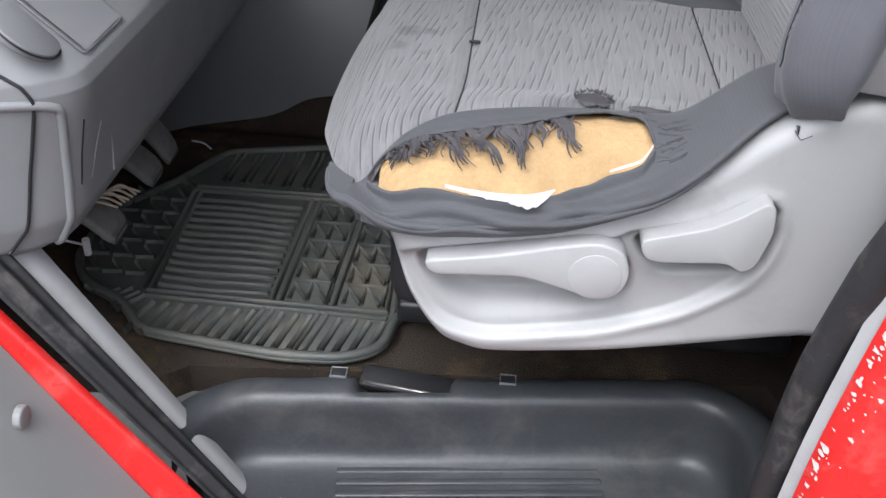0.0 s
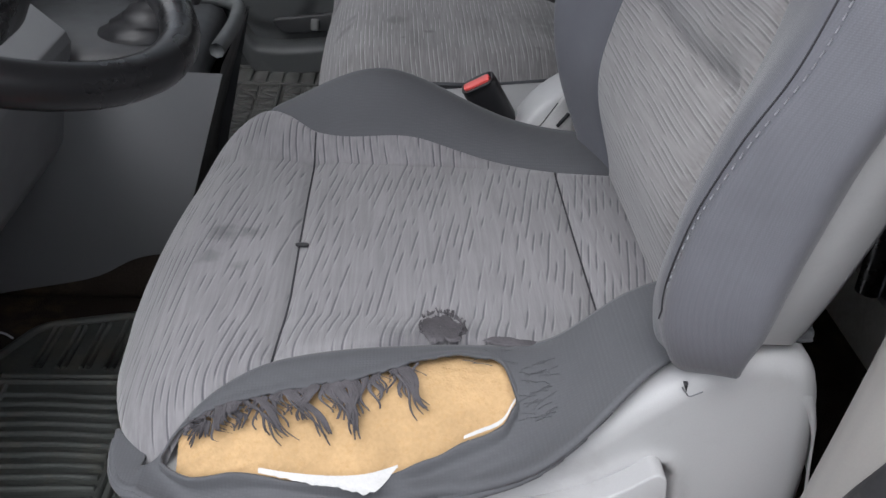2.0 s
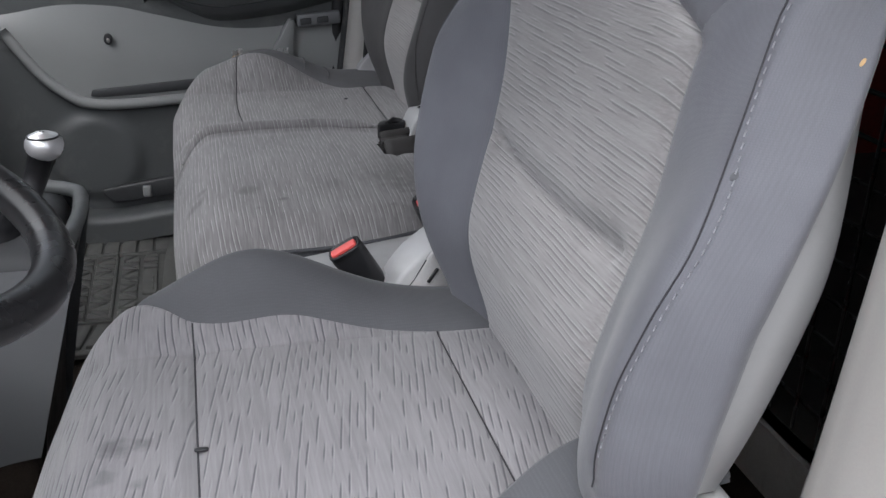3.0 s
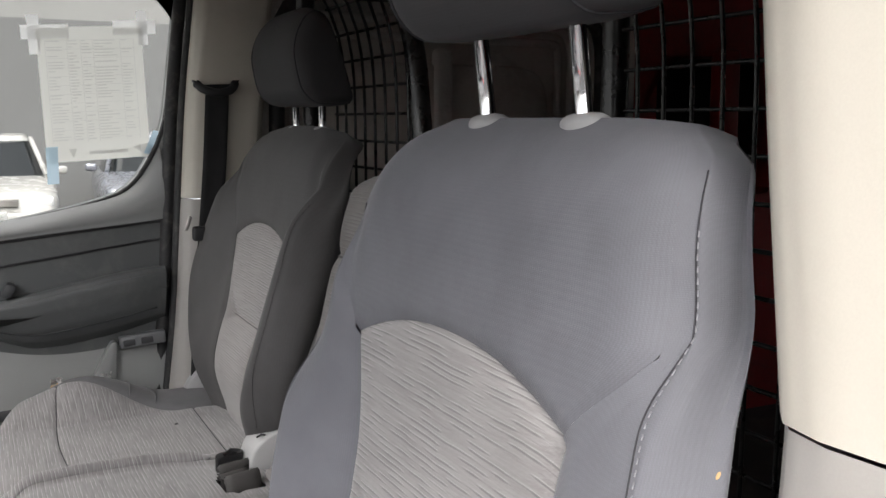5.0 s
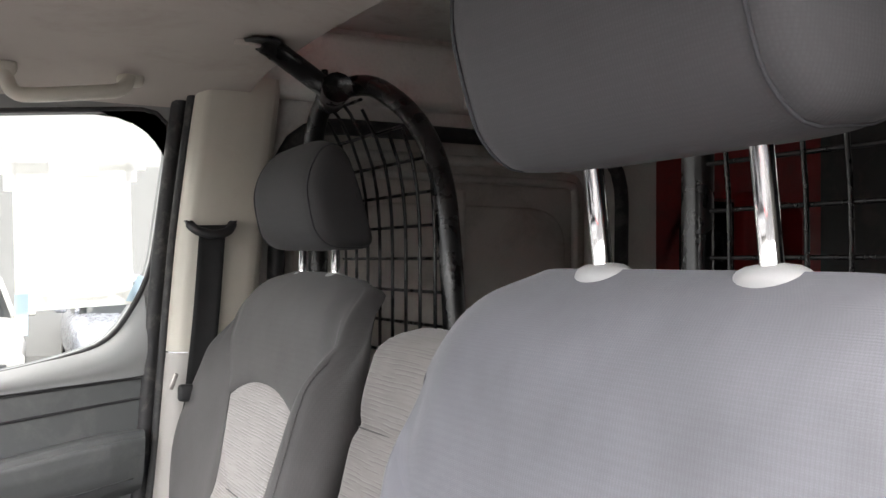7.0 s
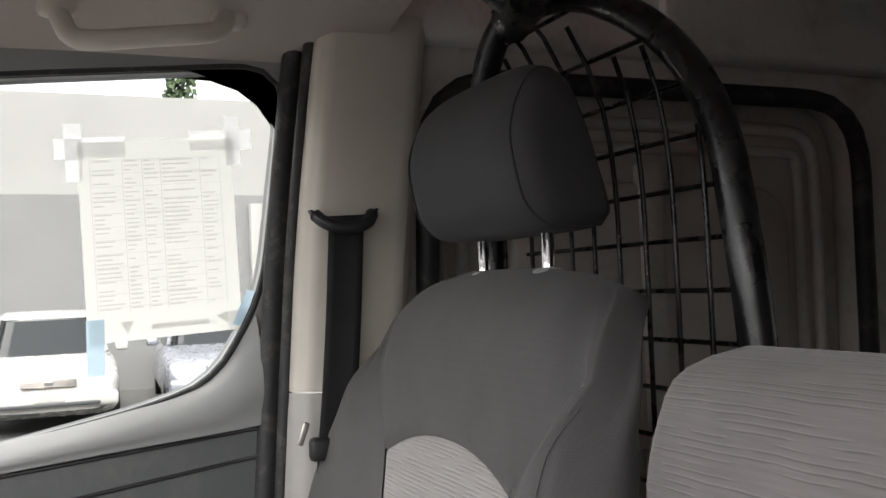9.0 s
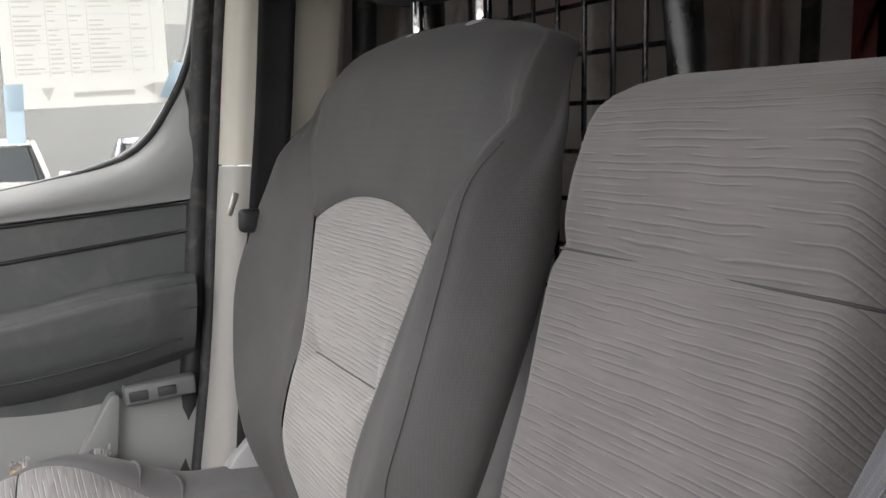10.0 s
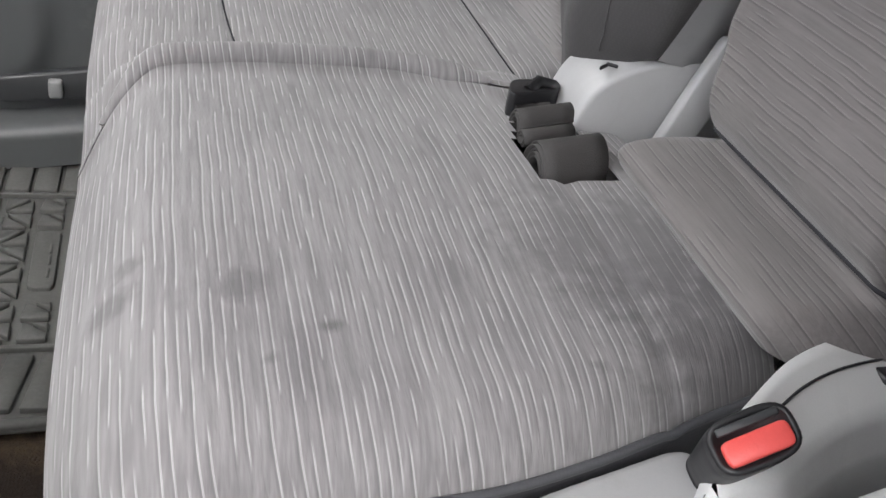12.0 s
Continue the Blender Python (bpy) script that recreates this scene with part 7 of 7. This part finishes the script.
def con_fn(x, q):
    y = 0.395 + 0.02 * (1 - q)
    top = 0.835 + 0.02 * smooth01((-0.62 - x) / 0.2)
    foot = curve([-1.15, -0.93, -0.86, -0.749, -0.64, -0.53], [0.47, 0.470, 0.490, 0.515, 0.548, 0.565], x)
    z = foot + (top - foot) * q
    return (x - 0.075 * (1 - q) * smooth01((x + 0.75) / 0.2), y - 0.012 * math.sin(q * 3.1), z)
part("side_panel", grid(con_fn, lin(-1.15, -0.535, 30), lin(0, 1, 16)), M_CONSIDE, console, "large grey side panel")
part("top_tray", box((0.60, 0.24, 0.06), (-0.86, 0.515, 0.825), 0.025), M_CONSOLE, console, "dark console top")
part("rear_face", grid(lambda y, q: (-0.535 - 0.075 * (1 - q) ** 1.2 - 0.02 * math.sin(q * 3.1), y, 0.47 + 0.375 * q), lin(0.40, 0.64, 12), lin(0, 1, 14)), M_CONSOLE, console, "dark rear face")
part("far_panel", grid(lambda x, q: (x - 0.075 * (1 - q) * smooth01((x + 0.75) / 0.2), 0.64, 0.47 + 0.375 * q), lin(-1.15, -0.535, 12), lin(0, 1, 8)), M_CONSOLE, console)
part("trim_band", tube(rounded([(-0.545, 0.42, 0.855), (-0.535, 0.50, 0.862), (-0.545, 0.62, 0.855), (-0.70, 0.63, 0.87)], 0.04), 0.010, 8), M_MGREY, console, "grey edge band")

gear = thing("gear_lever", "gear lever with silver knob and leather boot", "gear lever")
KNOB = ((0.011, 0.944), (0.016, 0.947), (0.0205, 0.954), (0.0225, 0.961), (0.0215, 0.967), (0.0170, 0.973), (0.010, 0.9765), (0.003, 0.9775))
part("knob", capped(grid(lambda i, j: (-0.562 + KNOB[i][0] * math.cos(j), 0.475 + KNOB[i][0] * math.sin(j), KNOB[i][1]), range(8), [2 * math.pi * k / 28 for k in range(28)], close_v=True), 8, 28), M_KNOB, gear, "brushed silver gear knob")
part("knob_ring", tube([(-0.562 + 0.0180 * math.cos(a), 0.475 + 0.0180 * math.sin(a), 0.9722) for a in lin(0, 2 * math.pi * 27 / 28, 28)], 0.0012, 6, closed=True), M_BLACK, gear)
part("grip", tube([(-0.585, 0.475, 0.90), (-0.566, 0.475, 0.948)], [0.013, 0.016], 14), M_BLACK, gear)
part("shaft", tube([(-0.63, 0.475, 0.84), (-0.58, 0.475, 0.91)], 0.006, 10), M_STEEL, gear)
part("boot", capped(grid(lambda i, j: (-0.655 + 0.03 * i / 9 + (0.060 - 0.0048 * i + 0.004 * math.sin(i * 2.6 + 3 * j)) * math.cos(j), 0.475 + (0.055 - 0.0043 * i + 0.004 * math.sin(i * 2.2 + 2 * j)) * math.sin(j), 0.845 + 0.0065 * i), range(10), [2 * math.pi * k / 32 for k in range(32)], close_v=True), 10, 32), M_BLACK, gear, "creased black leather boot")

# steering wheel
wheel = thing("steering_wheel", "black moulded steering wheel", "steering wheel", at=(-0.66, -0.035, 1.090))
wheel.rotation_euler = (0, radians(24), 0)
part("rim", tube([(0.185 * math.cos(a), 0.185 * math.sin(a), 0) for a in lin(0, 2 * math.pi * 63 / 64, 64)], 0.0155, 14, closed=True), M_WHEEL, wheel, "black rim")
part("hub", plate(soft_outline([(-0.07, -0.075), (0.075, -0.06), (0.075, 0.06), (-0.07, 0.075)], 0.04, 48), 'z', -0.045, -0.005, 0.012, 3), M_WHEEL, wheel, "black hub pad")
for a in (100, -100):
    c, s = math.cos(radians(a)), math.sin(radians(a))
    part("spoke", tube([(0.05 * c, 0.05 * s, -0.025), (0.12 * c, 0.12 * s, -0.016), (0.182 * c, 0.182 * s, -0.002)], [0.016, 0.012, 0.013], 10, flat=0.6), M_WHEEL, wheel, "black spoke")
part("column", tube([(-0.005, 0, -0.03), (-0.01, 0, -0.12), (-0.02, 0, -0.24)], [0.045, 0.05, 0.055], 18), M_CONSOLE, wheel, "dark column shroud")

# pedals: steel arms with rubber pads
def pedal(label, y, x, z, w, h, tip):
    p = thing("pedal", label, "pedal", group="foot pedals", at=(x, y, z))
    p.rotation_euler = (0, radians(tip), 0)
    def pad(q, a):
        """A pad that bends down towards its tip."""
        c, e = math.cos(a), math.sin(a)
        y_, z_ = w / 2 * math.copysign(abs(c) ** 0.5, c), 0.0075 * math.copysign(abs(e) ** 0.5, e)
        k = 1.0 - 0.25 * max(0.0, (q - 0.86) / 0.14) ** 2
        return (-h * (1 - q), y_ * k, z_ * k - 0.35 * h * q ** 2.4)
    part("pad", capped(grid(pad, lin(0, 1, 16), [2 * math.pi * k / 24 for k in range(24)], close_v=True), 16, 24), M_PEDAL, p, "worn grey rubber pad")
    part("face_plate", tube([(Vector(pad(q, -1.9)) + Vector((0, 0, -0.002))) for q in lin(0.25, 0.98, 10)], 0.0022, 6), M_STEEL, p, "bright worn steel edge")
    part("arm", tube([(-h * 0.9, 0, -0.010), (-h * 1.3, 0, 0.0), (-h * 1.3 - 0.12, 0, 0.07)], 0.007, 8), M_STEEL, p, "steel pedal arm")
pedal("worn clutch pedal with a dull pad", -0.045, -0.790, 0.617, 0.052, 0.085, 12)
pedal("worn brake pedal with a dull pad", 0.095, -0.795, 0.611, 0.052, 0.085, 12)
pedal("long accelerator pedal with a dull pad", 0.165, -0.787, 0.612, 0.045, 0.120, 24)
solo("wire_end", tube(rounded([(-0.785, 0.188, 0.588), (-0.772, 0.200, 0.580), (-0.765, 0.205, 0.568)], 0.01), 0.0014, 6), M_STITCH, "thin pale cable end by the pedals", "cable")
wires_low = thing("wire_bundle", "loose bundle of pale brown wires under the dashboard", "wires")
for k in range(7):
    part("wire", tube(rounded([(-0.815 + 0.004 * k, -0.085 + 0.005 * k, 0.655), (-0.795 + 0.002 * k, -0.078 + 0.006 * k, 0.650 + 0.004 * (k % 3)), (-0.783 + 0.002 * k, -0.070 + 0.006 * k, 0.640)], 0.01), 0.0016, 5), M_WIRE, wires_low)
solo("bonnet_hook", join(tube([(-0.85, -0.10, 0.612), (-0.812, -0.10, 0.606)], 0.0013, 6), tube([(-0.812, -0.100, 0.614), (-0.812, -0.100, 0.594)], 0.0042, 10)), M_TAPE, "small white hook below the dashboard", "hook")

# ---- floor mats: ribbed rubber ----
def floor_mat(name, label, outline, z0, ribs, group, rubber=M_MAT):
    mat = thing(name, label, "floor mat", group=group)
    part("sheet", plate(outline, 'z', z0, z0 + 0.007, 0.003), rubber, mat)
    part("lip", tube([(x, y, z0 + 0.008) for x, y in grown(outline, -0.006)], 0.006, 8, closed=True), rubber, mat, "raised rubber lip")
    for kind, geo in ribs:
        part(kind, geo, rubber, mat)
    return mat
def rib(a, b, z, w=0.0042, h=0.0042):
    return tube([(a[0], a[1], z), (b[0], b[1], z)], w, 6, flat=h / w)
MZ = 0.480
mo = soft_outline([(-0.905, 0.03), (-0.905, 0.15), (-0.835, 0.25), (-0.790, 0.345), (-0.63, 0.388), (-0.40, 0.39), (-0.40, 0.0), (-0.468, -0.020), (-0.476, -0.090), (-0.52, -0.118), (-0.60, -0.123), (-0.68, -0.113), (-0.777, -0.100), (-0.805, -0.055), (-0.87, -0.02)], 0.025, 110)
ribs = []
zr = MZ + 0.0075
def double(a, b, gap=0.0055):
    """Two thin ridges side by side, as between the fields of the mat."""
    v = Vector((b[0] - a[0], b[1] - a[1], 0)).normalized()
    n = Vector((-v.y, v.x, 0)) * gap
    for k in (1, -1):
        ribs.append(("border_rib", rib((a[0] + k * n.x, a[1] + k * n.y), (b[0] + k * n.x, b[1] + k * n.y), zr, 0.0026, 0.0055)))
for a, b in (((-0.800, 0.226), (-0.42, 0.236)), ((-0.795, 0.215), (-0.785, -0.022)), ((-0.787, -0.027), (-0.484, -0.030)), ((-0.622, 0.222), (-0.624, -0.022)), ((-0.552, 0.224), (-0.558, -0.024)), ((-0.790, -0.030), (-0.815, -0.060)), ((-0.803, 0.230), (-0.832, 0.255)), ((-0.629, -0.036), (-0.646, -0.112)), ((-0.562, -0.036), (-0.578, -0.115)), ((-0.480, -0.022), (-0.487, 0.10))):
    double(a, b)
def wave_rib(x0, x1, y, amp, w, h):
    return tube([(x, y + amp * math.sin(46 * x + 20 * y), zr) for x in lin(x0, x1, 12)], w, 6, flat=h / w)
for k in range(13):
    y = -0.008 + 0.0172 * k
    ribs.append(("cross_rib", wave_rib(-0.777 - 0.055 * (y + 0.01) / 0.23 * 0.2, -0.636, y, 0.0014, 0.0042, 0.0045)))
for k in range(12):
    x = -0.770 + 0.030 * k
    ribs.append(("far_rib", join(rib((x, 0.252, 0), (x + 0.003, 0.338 + 0.02 * smooth01((x + 0.76) / 0.1), 0), zr, 0.0030, 0.005), rib((x + 0.009, 0.252, 0), (x + 0.012, 0.338 + 0.02 * smooth01((x + 0.76) / 0.1), 0), zr, 0.0030, 0.005))))
for k in range(17):
    x = -0.772 + 0.0178 * k
    if min(abs(x + 0.632), abs(x + 0.566)) > 0.008:
        ribs.append(("near_rib", rib((x, -0.043, 0), (x - 0.013, -0.100 - 0.006 * math.sin(3.1 * k / 16), 0), zr, 0.0045, 0.0045)))
for r in range(5):
    for c in range(2):
        x, y = -0.618 + 0.068 * c, -0.012 + 0.046 * r
        ribs.append(("zigzag_rib", join(rib((x + 0.008, y, 0), (x + 0.008, y + 0.034, 0), zr, 0.003, 0.0055), rib((x + 0.008, y + 0.034, 0), (x + 0.030, y, 0), zr, 0.003, 0.0055), rib((x + 0.030, y, 0), (x + 0.030, y + 0.034, 0), zr, 0.003, 0.0055), rib((x + 0.034, y + 0.034, 0), (x + 0.054, y, 0), zr, 0.003, 0.0055), rib((x + 0.056, y, 0), (x + 0.056, y + 0.034, 0), zr, 0.003, 0.0055), rib((x + 0.006, y + 0.040, 0), (x + 0.058, y + 0.040, 0), zr, 0.002, 0.004))))
for r in range(6):
    for c in range(3):
        x, y = -0.885 + 0.030 * c, 0.010 + 0.036 * r
        ribs.append(("chevron_rib", join(rib((x, y, 0), (x + 0.024, y + 0.003, 0), zr, 0.003, 0.005), rib((x + 0.024, y + 0.003, 0), (x + 0.004, y + 0.026, 0), zr, 0.003, 0.005))))
for k in range(4):
    ribs.append(("corner_rib", rib((-0.806 - 0.014 * k, -0.020 - 0.004 * k, 0), (-0.822 - 0.014 * k, -0.042 + 0.006 * k, 0), zr, 0.003, 0.005)))
floor_mat("floor_mat", "dusty ribbed black rubber driver mat on the carpet", mo, MZ, ribs, "rubber mats")
po = soft_outline([(-0.86, 1.345), (-0.46, 1.355), (-0.424, 1.30), (-0.418, 0.88), (-0.445, 0.826), (-0.84, 0.812), (-0.88, 0.86)], 0.03, 90)
ribs = []
def block(poly):
    """One raised rubber block with narrow gaps round it."""
    ribs.append(("rubber_block", plate(poly, 'z', MZ + 0.004, MZ + 0.0135, 0.0012, 1)))
for c, x in enumerate((-0.553, -0.605, -0.648, -0.708, -0.752, -0.800)):
    wd = 0.032 if c == 0 else 0.037
    for r in range(8):
        y = 0.951 + 0.0362 * r
        a, b, d, e = (x, y), (x + wd, y), (x + wd, y + 0.029), (x, y + 0.029)
        g = 0.0042
        if r % 2:
            block([(a[0], a[1] + g), (d[0] - g, d[1]), e])
            block([(a[0] + g, a[1]), b, (d[0], d[1] - g)])
        else:
            block([a, (b[0] - g, b[1]), (e[0], e[1] - g)])
            block([(b[0], b[1] + g), d, (e[0] + g, e[1])])
for y in (0.951, 0.987, 1.1705, 1.2067):
    block([(-0.513, y), (-0.484, y), (-0.484, y + 0.012), (-0.508, y + 0.029)])
    block([(-0.484, y + 0.018), (-0.484, y + 0.029), (-0.500, y + 0.029)])
ribs.append(("name_plate", plate(soft_outline([(-0.512, 1.043), (-0.484, 1.043), (-0.484, 1.160), (-0.512, 1.160)], 0.004, 32), 'z', MZ + 0.004, MZ + 0.0125, 0.0012)))
for y in (1.070, 1.095, 1.120):
    ribs.append(("plate_bar", box((0.003, 0.018, 0.002), (-0.492, y, MZ + 0.0132), 0.0006)))
for x in (-0.565, -0.660):
    ribs.append(("border_rib", box((0.006, 0.29, 0.0085), (x, 1.095, MZ + 0.0092), 0.0012)))
for k in range(11):
    x = -0.835 + 0.0345 * k
    block([(x, 1.256), (x + 0.028, 1.256), (x + 0.030, 1.330), (x + 0.002, 1.330)])
for k in range(12):
    x = -0.855 + 0.0335 * k
    block([(x - 0.012, 0.846), (x + 0.013, 0.846), (x + 0.028, 0.928), (x + 0.003, 0.928)])
for y in (0.940, 1.247):
    ribs.append(("border_rib", box((0.36, 0.006, 0.0085), (-0.65, y, MZ + 0.0092), 0.0012)))
ribs.append(("rear_band", plate(soft_outline([(-0.470, 0.846), (-0.436, 0.850), (-0.434, 1.325), (-0.462, 1.330), (-0.471, 1.20), (-0.474, 1.06)], 0.010, 48), 'z', MZ + 0.004, MZ + 0.0135, 0.0012)))
floor_mat("floor_mat", "grey rubber passenger mat with triangular blocks", po, MZ, ribs, "rubber mats", M_LITMAT)

# ---- cage behind the seats: black tube frames with welded wire ----
def cage(name, label, frame_pts, wires_v, wires_h):
    c = thing(name, label, "cage", group="cage panels")
    part("frame", tube(rounded(frame_pts, 0.09, 8), 0.0175, 14), M_CAGE, c, "black enamelled tube frame")
    for w in wires_v:
        part("upright_wire", tube(w, 0.0028, 6), M_CAGE, c)
    for w in wires_h:
        part("cross_wire", tube(w, 0.0028, 6), M_CAGE, c)
    return c
def cage_x(z):
    """The wire leans forward to the roof above shoulder height."""
    return curve([0.6, 1.40, 1.55, 1.64, 1.70, 1.76], [0.330, 0.330, 0.320, 0.285, 0.235, 0.170], z)
PITCH = 0.0505
def wires(y0, y1, top, shift=0.0):
    up, across = [], []
    n = int((y1 - y0) / PITCH)
    zs = lin(0.62, top, 26)
    for k in range(1, n + 1):
        y = y0 + k * PITCH
        up.append([(cage_x(z) + shift, y, z) for z in zs])
    m = int((top - 0.62) / PITCH)
    for k in range(m + 1):
        z = 0.66 + k * PITCH
        if z < top:
            across.append([(cage_x(z) + shift + 0.0045, y0, z), (cage_x(z) + shift + 0.0045, y1, z)])
    return up, across
u, h = wires(0.765, 1.19, 1.70, -0.08)
# trim the mesh to the arch of the tube
edge_y = lambda z: curve([1.30, 1.54, 1.64, 1.71], [0.757, 0.806, 0.896, 1.03], z)
far_y = lambda z: curve([1.45, 1.56, 1.64, 1.70], [1.19, 1.162, 1.135, 1.07], z)
u = [[p for p in w if edge_y(p[2]) < p[1] < far_y(p[2])] for w in u]
u = [w for w in u if len(w) > 1]
h = [[(w[0][0], max(w[0][1], edge_y(w[0][2])), w[0][2]), (w[1][0], min(w[1][1], far_y(w[1][2])), w[1][2])] for w in h]
cage("wire_cage", "black wire cage panel behind the passenger seat", [(0.25, 0.725, 0.58), (0.25, 0.752, 1.34), (0.25, 0.790, 1.54), (0.245, 0.875, 1.64), (0.22, 1.0, 1.71), (0.18, 1.10, 1.70), (0.175, 1.15, 1.62), (0.20, 1.18, 1.50), (0.21, 1.19, 0.58)], u, h)
u, h = wires(-0.36, 0.345, 1.76)
cage("wire_cage", "black wire cage panel behind the driver seat", [(0.33, 0.345, 0.58), (0.33, 0.345, 1.62), (0.17, 0.345, 1.77), (0.17, -0.33, 1.77), (0.32, -0.37, 1.60), (0.33, -0.37, 0.58)], u, h)
brace = thing("cage_brace", "black tube brace clamped to the cage and roof", "brace")
part("tube", tube([(0.035, 0.985, 1.752), (0.17, 1.020, 1.685)], 0.0175, 14), M_CAGE, brace)
part("clamp", tube([(0.155, 0.975, 1.69), (0.175, 1.06, 1.685)], 0.025, 12), M_CAGE, brace, "black clamp")
part("bolt", tube([(0.150, 1.02, 1.70), (0.150, 1.02, 1.725)], 0.006, 8), M_CAGE, brace)
part("flange", plate(ring_points(0.035, 0.985, 0.032, 0.028, 24), 'z', 1.746, 1.752, 0.002), M_CAGE, brace)
rail = thing("cage_rail", "black tube rail under the roof behind the driver", "brace")
part("tube", tube([(0.33, -0.38, 1.66), (0.33, 0.345, 1.66)], 0.015, 12), M_CAGE, rail)

# ---- the yard around the van ----
# unseen wall, added to hold back low sky light at the driver's door
solo("light_block_wall", box((60, 0.3, 2.6), (8, -6.5, 1.13)), M_WALL2, "unseen wall added to cut light from the driver's side", "wall", kind="structure", smooth=False)
solo("yard_wall", box((60, 0.3, 3.6), (8, 17.2, 3.00)), M_WALL2, "pale rendered yard wall across the lot", "wall", kind="structure", smooth=False)
solo("yard_wall_base", box((60, 0.3, 3.27), (8, 17.05, 1.46)), M_WALL, "darker grey base of the yard wall", "wall", kind="structure", smooth=False)
for k, x in enumerate((3.2, 3.8, 7.5)):
    solo("yard_post", box((0.22, 0.2, 3.1), (x, 16.8, 1.38), 0.02), M_WALL2, "pale post against the yard wall", "post", group="wall posts")
GZ = -0.17


def parked_car(label, at, yaw, paint, dark_mouth):
    """A saloon that faces +x in its own frame; length 4.3, width 1.66, height 1.38."""
    car = thing("car", label, "car", group="parked cars", at=at)
    car.rotation_euler = (0, 0, radians(yaw))
    def hull(x, a):
        top = curve([-2.15, -2.05, -1.7, -1.3, 0.7, 1.3, 1.95, 2.10, 2.15], [0.62, 0.80, 0.88, 0.90, 0.88, 0.82, 0.70, 0.56, 0.45], x)
        low = curve([-2.15, -1.9, 1.8, 2.15], [0.36, 0.20, 0.18, 0.28], x)
        wd = curve([-2.15, -1.9, -1.0, 1.0, 1.8, 2.05, 2.15], [0.66, 0.78, 0.83, 0.83, 0.78, 0.70, 0.60], x)
        c, s = math.cos(a), math.sin(a)
        return (x, wd * math.copysign(abs(c) ** 0.35, c), (top + low) / 2 + (top - low) / 2 * math.copysign(abs(s) ** 0.45, s))
    ring = [2 * math.pi * k / 40 for k in range(40)]
    part("body", capped(grid(hull, lin(-2.15, 2.15, 48), ring, close_v=True), 48, 40), paint, car, "car body")
    def cabin(q, a):
        w, l, z = 0.74 - 0.20 * q, 1.25 - 0.62 * q, 0.84 + 0.54 * q
        c, s = math.cos(a), math.sin(a)
        return (-0.25 - 0.10 * q + l * math.copysign(abs(c) ** 0.4, c), w * math.copysign(abs(s) ** 0.4, s), z)
    part("glasshouse", capped(grid(cabin, lin(0, 0.90, 10), ring, close_v=True), 10, 40), M_DARKGLASS, car, "dark car windows")
    part("roof", capped(grid(lambda q, a: Vector(cabin(0.86 + 0.14 * q, a)) * (1.0 if q < 1 else 1.0) + Vector((0, 0, 0.012 * q)), lin(0, 1, 4), ring, close_v=True), 4, 40), paint, car)
    for s in (1, -1):
        part("pillar", tube([(0.98, 0.70 * s, 0.86), (0.30, 0.56 * s, 1.34)], 0.035, 8), paint, car)
        part("headlight", box((0.10, 0.36, 0.13), (2.02, 0.52 * s, 0.60), 0.03), M_LAMP, car, "clear headlight")
        part("mirror", box((0.10, 0.16, 0.11), (0.72, 0.90 * s, 0.92), 0.03), paint, car)
        for x in (1.35, -1.30):
            wl_ = part("wheel", tube([(x, 0.62 * s, 0.30), (x, 0.80 * s, 0.30)], 0.30, 28), M_RUBBER, car, "black tyre")
            part("rim", tube([(x, 0.79 * s, 0.30), (x, 0.81 * s, 0.30)], 0.19, 20), M_STEEL, wl_, "grey wheel rim")
    part("grille", box((0.06, 0.60, 0.10), (2.09, 0, 0.60), 0.015), M_CONSOLE if dark_mouth else M_STEEL, car, "grille")
    for k in range(4):
        part("grille_bar", box((0.03, 0.58, 0.010), (2.115, 0, 0.565 + 0.023 * k), 0.003), M_STEEL, car)
    part("badge", box((0.02, 0.09, 0.07), (2.13, 0, 0.60), 0.008), M_CHROME, car)
    part("bumper", box((0.16, 1.50, 0.17), (2.12, 0, 0.40), 0.05, 3), paint, car, "front bumper")
    part("bumper_slot", box((0.04, 1.10, 0.05), (2.19, 0, 0.36), 0.012), M_CONSOLE, car)
    part("number_plate", box((0.015, 0.32, 0.11), (2.205, 0.0, 0.45), 0.004), M_TAPE, car, "pale plate with an unreadable bar")
    part("plate_bar", box((0.006, 0.24, 0.04), (2.213, 0.0, 0.45), 0.002), M_INK, car)
    return car


parked_car("white saloon parked nose-out in the yard", (-0.25, 14.0, GZ), -90, M_CARWHITE, False)
parked_car("silver saloon parked nose-out in the yard", (2.05, 14.6, GZ), -94, M_CARSILVER, True)

# tree behind the wall
tree = thing("tree", "slim dark tree rising behind the yard wall", "tree", at=(2.95, 24.0, GZ))
part("trunk", tube([(0, 0, 0), (0.05, 0, 3.0), (0.0, 0.05, 6.4)], [0.16, 0.11, 0.04], 8), M_CARPET, tree, "tree trunk")
rl = random.Random(21)
lv, lf = [], []
for k in range(900):
    h = rl.random()
    r = (0.75 - 0.5 * h) * rl.random() ** 0.5
    a = rl.random() * 6.28
    c = Vector((r * math.cos(a), r * math.sin(a), 4.2 + 3.2 * h))
    u = Vector((rl.uniform(-1, 1), rl.uniform(-1, 1), rl.uniform(-1, 1))).normalized() * 0.11
    v = u.cross(Vector((rl.uniform(-1, 1), rl.uniform(-1, 1), 0.3))).normalized() * 0.06
    n = len(lv)
    lv += [c - u, c + v, c + u, c - v]
    lf.append((n, n + 1, n + 2, n + 3))
part("crown", (lv, lf), M_LEAF, tree, "small dark leaves", kind="stuff", smooth=False)
